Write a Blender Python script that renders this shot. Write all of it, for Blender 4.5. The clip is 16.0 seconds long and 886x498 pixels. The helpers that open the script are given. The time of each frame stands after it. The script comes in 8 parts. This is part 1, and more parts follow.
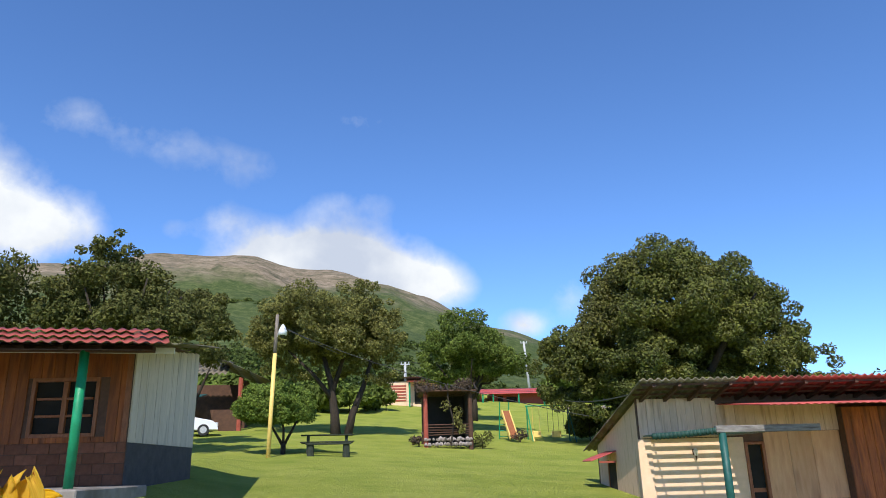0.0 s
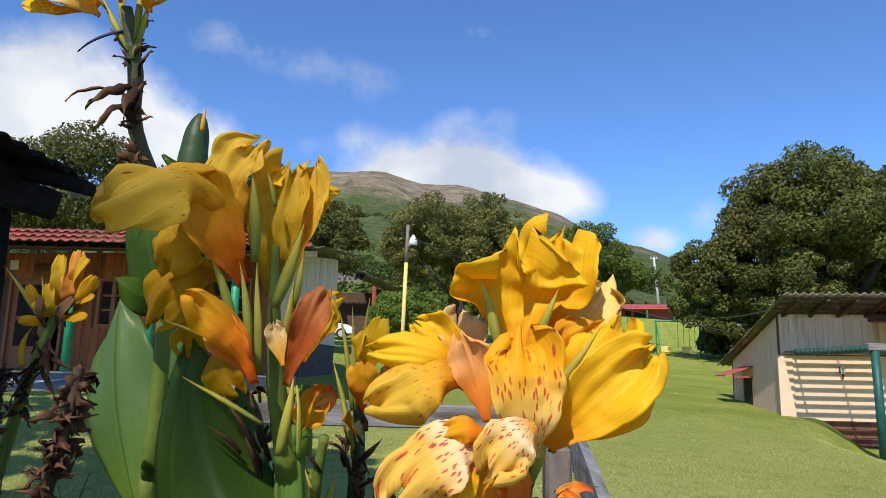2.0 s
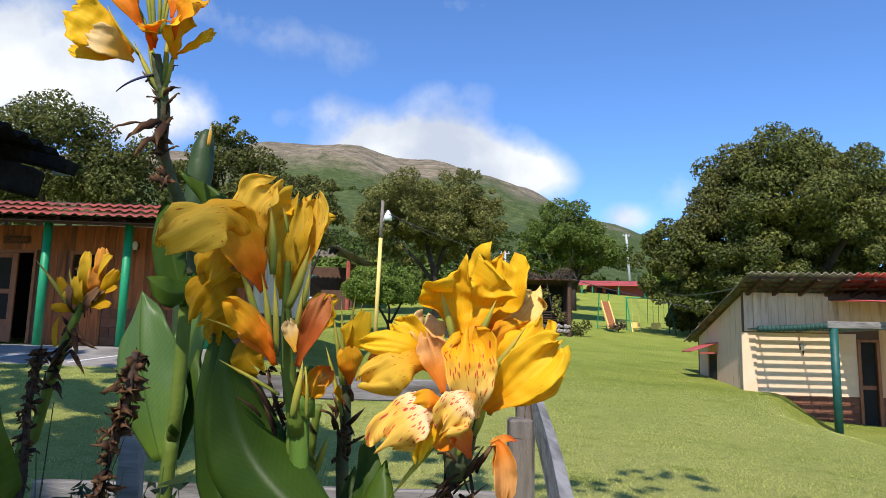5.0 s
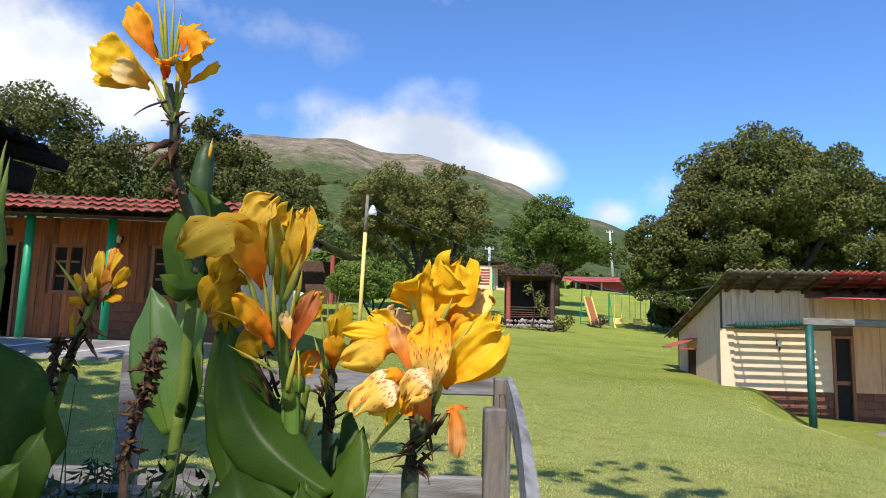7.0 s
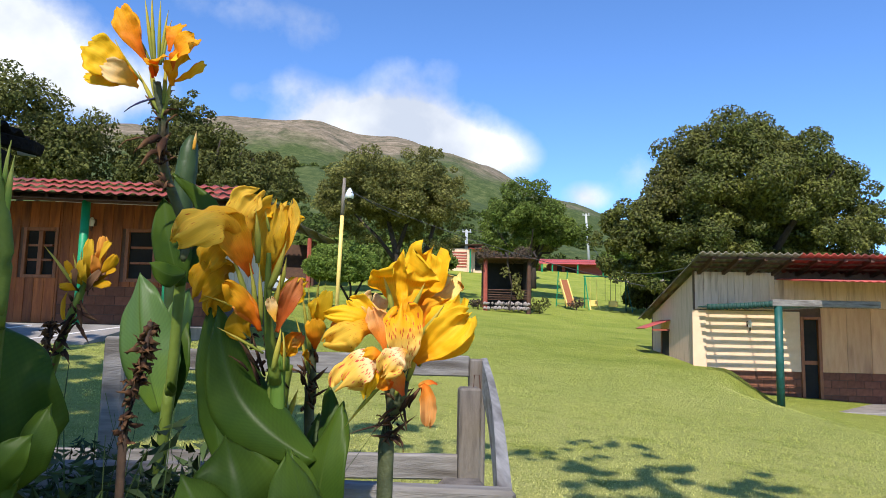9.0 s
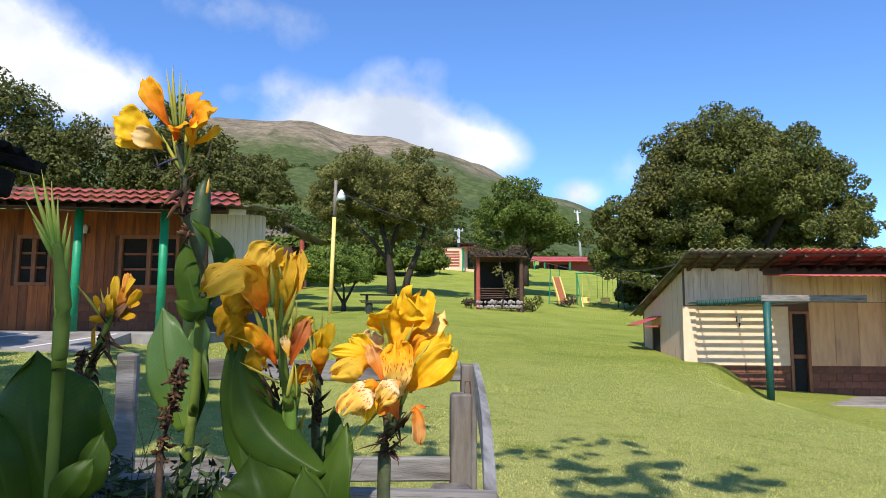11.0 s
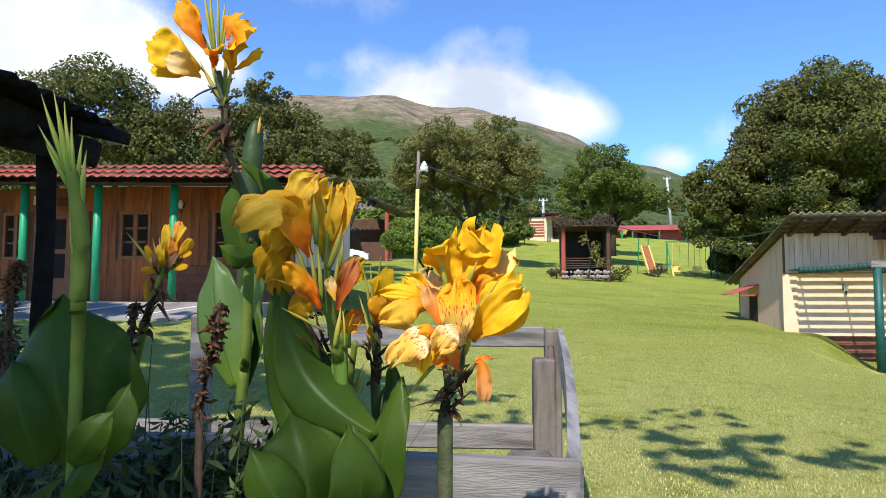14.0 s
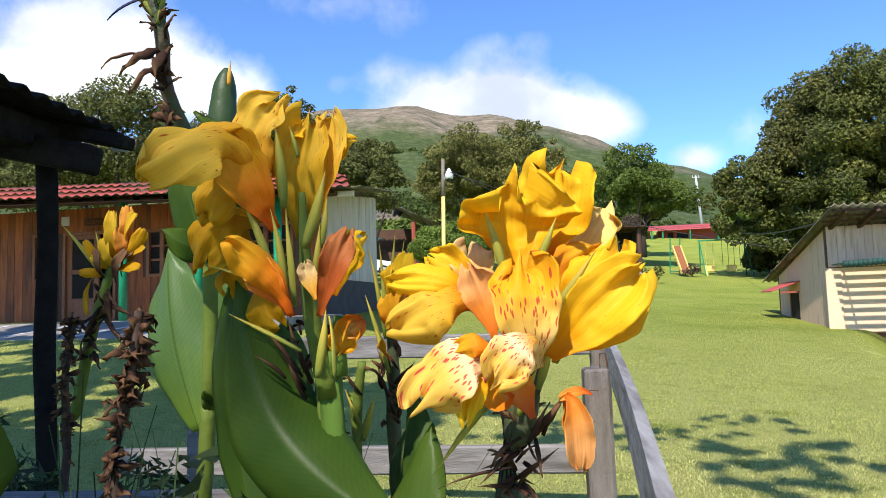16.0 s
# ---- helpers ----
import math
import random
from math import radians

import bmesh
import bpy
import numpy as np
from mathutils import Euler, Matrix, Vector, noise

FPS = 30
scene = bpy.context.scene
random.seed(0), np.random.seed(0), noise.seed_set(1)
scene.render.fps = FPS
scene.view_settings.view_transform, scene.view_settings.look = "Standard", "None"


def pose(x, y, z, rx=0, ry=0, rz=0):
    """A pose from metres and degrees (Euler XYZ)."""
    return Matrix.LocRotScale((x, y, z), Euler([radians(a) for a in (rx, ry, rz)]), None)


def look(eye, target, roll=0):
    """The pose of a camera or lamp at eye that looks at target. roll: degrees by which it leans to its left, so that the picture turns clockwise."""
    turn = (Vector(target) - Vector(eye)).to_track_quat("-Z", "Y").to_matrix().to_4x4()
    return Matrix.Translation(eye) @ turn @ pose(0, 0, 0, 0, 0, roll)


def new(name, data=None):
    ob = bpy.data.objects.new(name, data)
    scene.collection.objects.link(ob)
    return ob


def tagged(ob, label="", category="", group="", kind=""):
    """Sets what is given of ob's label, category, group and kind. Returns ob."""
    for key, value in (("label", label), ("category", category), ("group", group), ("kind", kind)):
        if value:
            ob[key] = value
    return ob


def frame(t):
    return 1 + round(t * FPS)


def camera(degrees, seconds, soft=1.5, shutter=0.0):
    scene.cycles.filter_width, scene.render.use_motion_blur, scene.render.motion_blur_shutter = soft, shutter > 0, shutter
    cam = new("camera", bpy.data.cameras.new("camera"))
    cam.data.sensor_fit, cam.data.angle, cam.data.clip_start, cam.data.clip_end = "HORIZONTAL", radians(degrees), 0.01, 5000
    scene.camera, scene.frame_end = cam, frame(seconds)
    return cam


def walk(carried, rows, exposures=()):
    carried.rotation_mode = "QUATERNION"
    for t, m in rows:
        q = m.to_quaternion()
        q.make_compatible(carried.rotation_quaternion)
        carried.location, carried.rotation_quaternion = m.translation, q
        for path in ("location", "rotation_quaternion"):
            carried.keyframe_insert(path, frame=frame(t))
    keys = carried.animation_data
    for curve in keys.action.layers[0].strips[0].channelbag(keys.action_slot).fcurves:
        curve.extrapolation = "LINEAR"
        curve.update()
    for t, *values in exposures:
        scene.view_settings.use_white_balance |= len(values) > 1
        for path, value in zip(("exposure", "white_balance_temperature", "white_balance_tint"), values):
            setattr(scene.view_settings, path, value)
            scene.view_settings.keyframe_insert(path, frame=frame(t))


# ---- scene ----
cam = camera(64.6, 16.0, soft=0.9)
PATH = [
    (0, (0.539, 0.437, 2.233), (0.853, 2.321, 2.824), -1.5),
    (0.5, (0.526, 0.397, 2.176), (0.662, 2.316, 2.724), -0.5),
    (1, (0.47, 0.478, 2.161), (0.497, 2.413, 2.667), 0.2),
    (1.5, (0.458, 0.481, 2.117), (0.424, 2.433, 2.551), 1.4),
    (2, (0.451, 0.482, 2.095), (0.414, 2.45, 2.452), 1.1),
    (2.5, (0.447, 0.466, 2.094), (0.416, 2.44, 2.415), 0.9),
    (3, (0.447, 0.446, 2.092), (0.418, 2.424, 2.383), 1.3),
    (3.5, (0.45, 0.416, 2.093), (0.432, 2.397, 2.369), 1.6),
    (4, (0.451, 0.383, 2.097), (0.451, 2.362, 2.39), 1.6),
    (6.5, (0.467, 0.243, 2.105), (0.539, 2.222, 2.383), 1.4),
    (7, (0.469, 0.202, 2.096), (0.55, 2.181, 2.371), 1.6),
    (7.5, (0.468, 0.174, 2.094), (0.564, 2.154, 2.355), 1.6),
    (8, (0.468, 0.151, 2.092), (0.579, 2.132, 2.339), 1.1),
    (8.5, (0.469, 0.142, 2.093), (0.599, 2.124, 2.329), 1.1),
    (9, (0.471, 0.136, 2.095), (0.618, 2.117, 2.323), 1.3),
    (11.5, (0.467, -0.027, 2.141), (0.632, 1.954, 2.364), 0.1),
    (12, (0.535, -0.041, 2.142), (0.576, 1.949, 2.346), -0.3),
    (12.5, (0.595, -0.101, 2.152), (0.554, 1.886, 2.376), -0.9),
    (13, (0.604, -0.111, 2.143), (0.516, 1.875, 2.356), -0.2),
    (13.5, (0.551, 0.019, 2.124), (0.464, 2.008, 2.316), -0.1),
    (14, (0.496, 0.132, 2.101), (0.425, 2.125, 2.244), 0.1),
    (14.5, (0.471, 0.152, 2.105), (0.414, 2.146, 2.238), -0.2),
    (15, (0.467, 0.253, 2.097), (0.374, 2.247, 2.23), -1.2),
    (15.5, (0.473, 0.37, 2.091), (0.37, 2.363, 2.232), -2.6),
    (16, (0.47, 0.442, 2.091), (0.321, 2.429, 2.259), -1.8),
]
walk(cam, [(t, look(eye, target, roll)) for t, eye, target, roll in PATH],
     [(0, 0.2), (1.2, 0.12), (4, 0.20), (9, 0.36), (11.5, 0.36), (14, 0.44), (16, 0.54)])
# ---- light ----
SUN = Vector((0.281, 0.973, -1.08)).normalized()
sun = new("sun", bpy.data.lights.new("sun", "SUN"))
sun.data.energy, sun.data.angle, sun.data.color = 5.0, radians(0.53), (1.0, 0.95, 0.87)
sun.rotation_mode = "QUATERNION"
sun.rotation_quaternion = SUN.to_track_quat("-Z", "Y")


def sky_world():
    """Clear blue sky with a cloud bank over the mountain and loose wisps."""
    world = bpy.data.worlds.new("sky")
    scene.world = world
    world.use_nodes = True
    nt = world.node_tree
    nt.nodes.clear()
    N, K = nt.nodes.new, nt.links.new
    out, bg = N("ShaderNodeOutputWorld"), N("ShaderNodeBackground")
    sky = N("ShaderNodeTexSky")
    sky.sky_type, sky.sun_disc = "NISHITA", False
    sky.sun_elevation, sky.sun_rotation = math.asin(-SUN.z), math.atan2(-SUN.x, -SUN.y)
    sky.altitude, sky.air_density, sky.dust_density, sky.ozone_density = 2200, 1.0, 0.25, 1.2
    co = N("ShaderNodeTexCoord")
    big = N("ShaderNodeTexNoise")
    big.inputs["Scale"].default_value, big.inputs["Detail"].default_value, big.inputs["Roughness"].default_value = 11.0, 12.0, 0.58
    K(co.outputs["Generated"], big.inputs["Vector"])
    # centre (x, z of a direction with y = 1), half width, half height, density
    blobs = [(-0.03, 0.270, 0.105, 0.058, 3.0), (0.05, 0.264, 0.095, 0.050, 2.5), (-0.09, 0.286, 0.05, 0.032, 1.6), (0.135, 0.254, 0.06, 0.034, 0.9),
             (-0.66, 0.46, 0.11, 0.065, 1.5), (-0.55, 0.405, 0.10, 0.050, 1.5), (-0.45, 0.345, 0.09, 0.050, 1.5), (-0.38, 0.325, 0.05, 0.040, 1.0), (-0.78, 0.33, 0.22, 0.09, 1.8),
             (-0.137, 0.435, 0.075, 0.040, 0.38), (-0.25, 0.47, 0.08, 0.045, 0.32), (-0.155, 0.352, 0.036, 0.028, 0.50), (-0.11, 0.335, 0.045, 0.018, 0.34),
             (-0.217, 0.334, 0.03, 0.018, 0.34), (0.03, 0.372, 0.08, 0.040, 0.34), (0.287, 0.198, 0.036, 0.022, 0.75),
             (0.36, 0.245, 0.045, 0.045, 0.42), (-0.37, 0.50, 0.09, 0.04, 0.40), (0.035, 0.52, 0.06, 0.02, 0.34)]
    sep = N("ShaderNodeSeparateXYZ")
    K(co.outputs["Generated"], sep.inputs[0])

    def calc(op, a, b=None, clamp=False):
        n = N("ShaderNodeMath")
        n.operation, n.use_clamp = op, clamp
        for s, v in zip(n.inputs, (a, b)):
            if v is None:
                continue
            if isinstance(v, (int, float)):
                s.default_value = v
            else:
                K(v, s)
        return n.outputs[0]

    front = calc("MAXIMUM", sep.outputs["Y"], 0.02)
    px, pz = calc("DIVIDE", sep.outputs["X"], front), calc("DIVIDE", sep.outputs["Z"], front)
    total = None
    for cx, cz, w, h, dens in blobs:
        dx = calc("DIVIDE", calc("SUBTRACT", px, cx), w)
        dz = calc("DIVIDE", calc("SUBTRACT", pz, cz), h)
        r2 = calc("ADD", calc("MULTIPLY", dx, dx), calc("MULTIPLY", dz, dz))
        f = calc("MULTIPLY", calc("POWER", 2.718, calc("MULTIPLY", r2, -1.1)), dens)
        total = f if total is None else calc("ADD", total, f)
    wav = calc("MULTIPLY", calc("SUBTRACT", big.outputs["Fac"], 0.5), calc("MULTIPLY", calc("MINIMUM", total, 0.75), 4.2))
    soft = calc("MULTIPLY", calc("SUBTRACT", calc("ADD", total, wav), 0.20), 0.95, clamp=True)
    mix = N("ShaderNodeMix")
    mix.data_type = "RGBA"
    K(soft, mix.inputs["Factor"])
    tint = N("ShaderNodeMix")
    tint.data_type, tint.blend_type = "RGBA", "MULTIPLY"
    tint.inputs["Factor"].default_value = 1.0
    tint.inputs["B"].default_value = (0.70, 0.99, 1.36, 1)
    K(sky.outputs[0], tint.inputs["A"])
    K(tint.outputs["Result"], mix.inputs["A"])
    billow = N("ShaderNodeTexNoise")
    billow.inputs["Scale"].default_value, billow.inputs["Detail"].default_value = 7.0, 6.0
    K(co.outputs["Generated"], billow.inputs["Vector"])
    body = N("ShaderNodeValToRGB")
    body.color_ramp.elements[0].position, body.color_ramp.elements[1].position = 0.36, 0.58
    body.color_ramp.elements[0].color, body.color_ramp.elements[1].color = (3.5, 3.9, 4.7, 1), (5.6, 5.8, 6.0, 1)
    K(billow.outputs["Fac"], body.inputs["Fac"])
    K(body.outputs["Color"], mix.inputs["B"])
    K(mix.outputs["Result"], bg.inputs["Color"])
    bg.inputs["Strength"].default_value = SKY
    K(bg.outputs[0], out.inputs["Surface"])


SKY = 0.15
sky_world()

# ---- materials ----


def material(name, a, b, rough=0.8, scale=4.0, detail=6.0, bump=0.2, metal=0.0, c=None, fine=60.0, stretch=(1, 1, 1),
             translucent=0.0, island=0.0, obrand=0.0, spec=0.4, stain=0.0):
    """Two colours mixed by noise, a fine grain in the relief, and an optional third colour in blotches."""
    m = bpy.data.materials.new(name)
    m.use_nodes = True
    nt = m.node_tree
    N, K = nt.nodes.new, nt.links.new
    bsdf = nt.nodes["Principled BSDF"]
    co = N("ShaderNodeTexCoord")
    mp = N("ShaderNodeMapping")
    mp.inputs["Scale"].default_value = stretch
    K(co.outputs["Object"], mp.inputs["Vector"])
    no = N("ShaderNodeTexNoise")
    no.inputs["Scale"].default_value, no.inputs["Detail"].default_value = scale, detail
    no.inputs["Roughness"].default_value = 0.62
    K(mp.outputs[0], no.inputs["Vector"])
    ramp = N("ShaderNodeValToRGB")
    ramp.color_ramp.elements[0].position, ramp.color_ramp.elements[1].position = 0.3, 0.7
    ramp.color_ramp.elements[0].color, ramp.color_ramp.elements[1].color = (*a, 1), (*b, 1)
    K(no.outputs["Fac"], ramp.inputs["Fac"])
    col = ramp.outputs["Color"]
    if c is not None:
        n2 = N("ShaderNodeTexNoise")
        n2.inputs["Scale"].default_value, n2.inputs["Detail"].default_value = scale * 0.31, 4.0
        K(mp.outputs[0], n2.inputs["Vector"])
        r2 = N("ShaderNodeMapRange")
        r2.inputs["From Min"].default_value, r2.inputs["From Max"].default_value = 0.52 - stain, 0.68 - stain
        K(n2.outputs["Fac"], r2.inputs["Value"])
        mx = N("ShaderNodeMix")
        mx.data_type = "RGBA"
        mx.inputs["B"].default_value = (*c, 1)
        K(r2.outputs["Result"], mx.inputs["Factor"])
        K(col, mx.inputs["A"])
        col = mx.outputs["Result"]
    if island or obrand:
        src = N("ShaderNodeNewGeometry").outputs["Random Per Island"] if island else N("ShaderNodeObjectInfo").outputs["Random"]
        amount = island or obrand
        mr = N("ShaderNodeMapRange")
        mr.inputs["To Min"].default_value, mr.inputs["To Max"].default_value = 1 - amount, 1 + amount
        K(src, mr.inputs["Value"])
        hs = N("ShaderNodeHueSaturation")
        K(mr.outputs["Result"], hs.inputs["Value"])
        K(col, hs.inputs["Color"])
        col = hs.outputs["Color"]
    K(col, bsdf.inputs["Base Color"])
    bsdf.inputs["Roughness"].default_value, bsdf.inputs["Metallic"].default_value = rough, metal
    bsdf.inputs["Specular IOR Level"].default_value = spec
    if bump:
        fi = N("ShaderNodeTexNoise")
        fi.inputs["Scale"].default_value, fi.inputs["Detail"].default_value = fine, 3.0
        K(mp.outputs[0], fi.inputs["Vector"])
        bu = N("ShaderNodeBump")
        bu.inputs["Strength"].default_value, bu.inputs["Distance"].default_value = bump, 0.02
        K(fi.outputs["Fac"], bu.inputs["Height"])
        K(bu.outputs[0], bsdf.inputs["Normal"])
    if translucent:
        tr, ms = N("ShaderNodeBsdfTranslucent"), N("ShaderNodeMixShader")
        K(col, tr.inputs["Color"])
        ms.inputs[0].default_value = translucent
        K(bsdf.outputs[0], ms.inputs[1])
        K(tr.outputs[0], ms.inputs[2])
        K(ms.outputs[0], nt.nodes["Material Output"].inputs["Surface"])
    return m


M_PLANK = material("brown_planks", (0.215, 0.048, 0.008), (0.39, 0.112, 0.020), 0.6, 3.0, c=(0.13, 0.034, 0.008), stretch=(6, 6, 0.7), obrand=0.32, bump=0.3)
M_TRIM = material("varnished_trim", (0.20, 0.065, 0.022), (0.32, 0.11, 0.04), 0.5, 6.0, stretch=(4, 4, 1))
M_DARKWOOD = material("dark_wood", (0.05, 0.022, 0.012), (0.10, 0.045, 0.024), 0.75, 5.0)
M_BLOCK = material("brown_block", (0.145, 0.053, 0.029), (0.23, 0.088, 0.048), 0.9, 8.0, obrand=0.2, bump=0.5)
M_MORTAR = material("mortar", (0.09, 0.05, 0.035), (0.14, 0.075, 0.05), 0.95, 10)
M_WHITE = material("weathered_white_boards", (0.56, 0.45, 0.345), (0.68, 0.56, 0.45), 0.85, 3.0, c=(0.36, 0.29, 0.23), stretch=(7, 7, 0.8), stain=-0.05, obrand=0.06)
M_BEIGE = material("beige_upper_boards", (0.58, 0.39, 0.265), (0.70, 0.49, 0.34), 0.85, 3.0, c=(0.40, 0.26, 0.17), stretch=(7, 7, 0.8), stain=-0.04, obrand=0.08)
M_PINK = material("pale_wood_panel", (0.52, 0.27, 0.125), (0.64, 0.37, 0.19), 0.75, 2.0, c=(0.34, 0.17, 0.085), stretch=(5, 5, 0.8), obrand=0.08, stain=-0.03)
M_WHITEWALL = material("white_wall", (0.68, 0.46, 0.30), (0.78, 0.54, 0.36), 0.8, 5.0)
M_GREEN = material("green_post_paint", (0.008, 0.20, 0.085), (0.012, 0.27, 0.12), 0.45, 7.0)
M_TEAL = material("teal_post_paint", (0.008, 0.060, 0.050), (0.014, 0.095, 0.080), 0.5, 7.0)
M_DARKGREEN = material("dark_green_sheet", (0.006, 0.030, 0.022), (0.012, 0.055, 0.040), 0.6, 7.0)
M_REDROOF = material("red_roof_sheet", (0.25, 0.040, 0.028), (0.36, 0.068, 0.046), 0.6, 3.0, c=(0.16, 0.045, 0.032), obrand=0.12, bump=0.35)
M_REDSHEET = material("red_painted_sheet", (0.40, 0.060, 0.050), (0.54, 0.10, 0.085), 0.55, 3.0, c=(0.30, 0.06, 0.05))
M_MOSSROOF = material("mossy_fibre_roof", (0.12, 0.10, 0.07), (0.21, 0.18, 0.13), 0.9, 5.0, c=(0.08, 0.085, 0.045), bump=0.5)
M_GREYWOOD = material("weathered_grey_wood", (0.13, 0.115, 0.105), (0.27, 0.245, 0.225), 0.85, 6.0, c=(0.085, 0.070, 0.058), stretch=(1.0, 9, 9), bump=0.3, fine=45)
M_GREYRAIL = material("weathered_grey_rail", (0.15, 0.14, 0.135), (0.33, 0.315, 0.305), 0.8, 6.0, c=(0.095, 0.08, 0.07), stretch=(9, 1.0, 9), bump=0.3, fine=45)
M_GREYPOST = material("weathered_post", (0.13, 0.105, 0.085), (0.27, 0.225, 0.185), 0.85, 5.0, c=(0.08, 0.062, 0.048), stretch=(6, 6, 1), bump=0.6, fine=90)
M_CONCRETE = material("concrete_slab", (0.20, 0.175, 0.155), (0.28, 0.25, 0.225), 0.9, 5.0, c=(0.15, 0.13, 0.11))
# Near-black colour stands for the lack of light inside rooms and openings
M_UNLIT_BLACK = material("unlit_inside_black", (0.012, 0.010, 0.009), (0.02, 0.017, 0.014), 0.9, 4.0, bump=0)
M_YELLOW = material("yellow_paint", (0.72, 0.48, 0.13), (0.82, 0.58, 0.18), 0.5, 5.0)
M_GALV = material("galvanised_metal", (0.45, 0.45, 0.45), (0.62, 0.62, 0.62), 0.45, 9.0, metal=0.6)
M_CEMENTPOLE = material("cement_pole", (0.38, 0.38, 0.38), (0.52, 0.52, 0.52), 0.8, 4.0)
M_DARKTIMBER = material("dark_green_stained_timber", (0.016, 0.022, 0.014), (0.035, 0.042, 0.026), 0.8, 6.0)
M_BARK = material("bark", (0.020, 0.014, 0.010), (0.052, 0.038, 0.028), 0.95, 7.0, stretch=(3, 3, 0.7), bump=0.8, fine=25)
M_BLACKPOST = material("near_black_shelter", (0.007, 0.006, 0.006), (0.020, 0.017, 0.015), 0.95, 9.0, bump=0.8, fine=40, spec=0.05)
M_STONE = material("pale_stone", (0.22, 0.18, 0.16), (0.42, 0.36, 0.33), 0.9, 6.0, c=(0.12, 0.10, 0.08))
M_CARPAINT = material("white_car_paint", (0.68, 0.70, 0.74), (0.74, 0.76, 0.80), 0.25, 2.0, bump=0, spec=0.6)
M_TYRE = material("tyre_rubber", (0.012, 0.012, 0.012), (0.025, 0.025, 0.025), 0.8, 9)
M_CARGLASS = material("car_glass", (0.01, 0.012, 0.015), (0.02, 0.022, 0.025), 0.08, 3, bump=0, spec=0.7)
M_RUST = material("rusty_red_paint", (0.25, 0.05, 0.03), (0.36, 0.08, 0.05), 0.7, 6)
M_SIGN = material("pale_sign", (0.6, 0.55, 0.5), (0.7, 0.65, 0.6), 0.7, 9)
M_WIRE = material("black_cable", (0.02, 0.02, 0.02), (0.035, 0.035, 0.035), 0.6, 9, bump=0)
M_LEAF_OLIVE = material("olive_leaves", (0.120, 0.124, 0.030), (0.235, 0.218, 0.066), 0.7, 0.8, island=0.5, translucent=0.32, bump=0, spec=0.2)
M_LEAF_DARK = material("dark_leaves", (0.074, 0.084, 0.022), (0.150, 0.148, 0.044), 0.75, 0.8, island=0.5, translucent=0.28, bump=0, spec=0.15)
M_LEAF_BRIGHT = material("bright_leaves", (0.085, 0.125, 0.022), (0.160, 0.205, 0.042), 0.75, 0.8, island=0.5, translucent=0.3, bump=0, spec=0.15)
M_LEAF_OAK = material("big_tree_leaves", (0.052, 0.068, 0.012), (0.150, 0.150, 0.030), 0.6, 0.5, c=(0.125, 0.118, 0.030), island=0.6, translucent=0.24, bump=0, spec=0.3)
M_LEAF_SCRUB = material("slope_scrub_leaves", (0.032, 0.054, 0.012), (0.100, 0.125, 0.030), 0.8, 0.02, island=0.55, translucent=0.25, bump=0, spec=0.1)
M_LEAF_CLIPPED = material("clipped_leaves", (0.110, 0.165, 0.026), (0.190, 0.250, 0.050), 0.7, 0.8, island=0.45, translucent=0.3, bump=0, spec=0.15)


# ---- building blocks ----


def part(name, bm, mat, parent=None, label="", smooth=False):
    me = bpy.data.meshes.new(name)
    bm.to_mesh(me)
    bm.free()
    me.materials.append(mat)
    if smooth:
        me.polygons.foreach_set("use_smooth", [True] * len(me.polygons))
    ob = new(name, me)
    ob.parent = parent
    return tagged(ob, label)


def mesh_part(name, verts, faces, mat, parent=None, label="", smooth=False):
    me = bpy.data.meshes.new(name)
    me.from_pydata(verts, [], faces)
    me.materials.append(mat)
    if smooth:
        me.polygons.foreach_set("use_smooth", [True] * len(me.polygons))
    ob = new(name, me)
    ob.parent = parent
    return tagged(ob, label)


def box(x0, x1, y0, y1, z0, z1, bevel=0.0, bm=None):
    bm = bm or bmesh.new()
    m = Matrix.Translation(((x0 + x1) / 2, (y0 + y1) / 2, (z0 + z1) / 2)) @ Matrix.Diagonal((abs(x1 - x0), abs(y1 - y0), abs(z1 - z0), 1))
    r = bmesh.ops.create_cube(bm, size=1, matrix=m)
    if bevel:
        es = list({e for v in r["verts"] for e in v.link_edges})
        bmesh.ops.bevel(bm, geom=es, offset=bevel, segments=1, affect="EDGES")
    return bm


def tube(points, radii, seg=8, bm=None):
    """A tapered limb along points."""
    bm = bm or bmesh.new()
    rings = []
    for i, p in enumerate(points):
        p = Vector(p)
        a = Vector(points[max(i - 1, 0)])
        b = Vector(points[min(i + 1, len(points) - 1)])
        d = (b - a).normalized()
        s = d.orthogonal().normalized() if abs(d.z) > 0.999 else d.cross(Vector((0, 0, 1))).normalized()
        t = d.cross(s)
        r = radii[i] if not isinstance(radii, (int, float)) else radii
        rings.append([bm.verts.new(p + (s * math.cos(k * 2 * math.pi / seg) + t * math.sin(k * 2 * math.pi / seg)) * r) for k in range(seg)])
    for q0, q1 in zip(rings, rings[1:]):
        for k in range(seg):
            bm.faces.new((q0[k], q0[(k + 1) % seg], q1[(k + 1) % seg], q1[k]))
    bm.faces.new(rings[0][::-1])
    bm.faces.new(rings[-1])
    return bm


def thing(name, at, turn=0.0, label="", category="", group="", kind=""):
    ob = new(name)
    ob.empty_display_size = 0.2
    ob.matrix_basis = pose(*at, 0, 0, turn)
    return tagged(ob, label, category, group, kind)


def smooth_step(a, b, x):
    t = min(1.0, max(0.0, (x - a) / (b - a)))
    return t * t * (3 - 2 * t)


# ---- ground ----


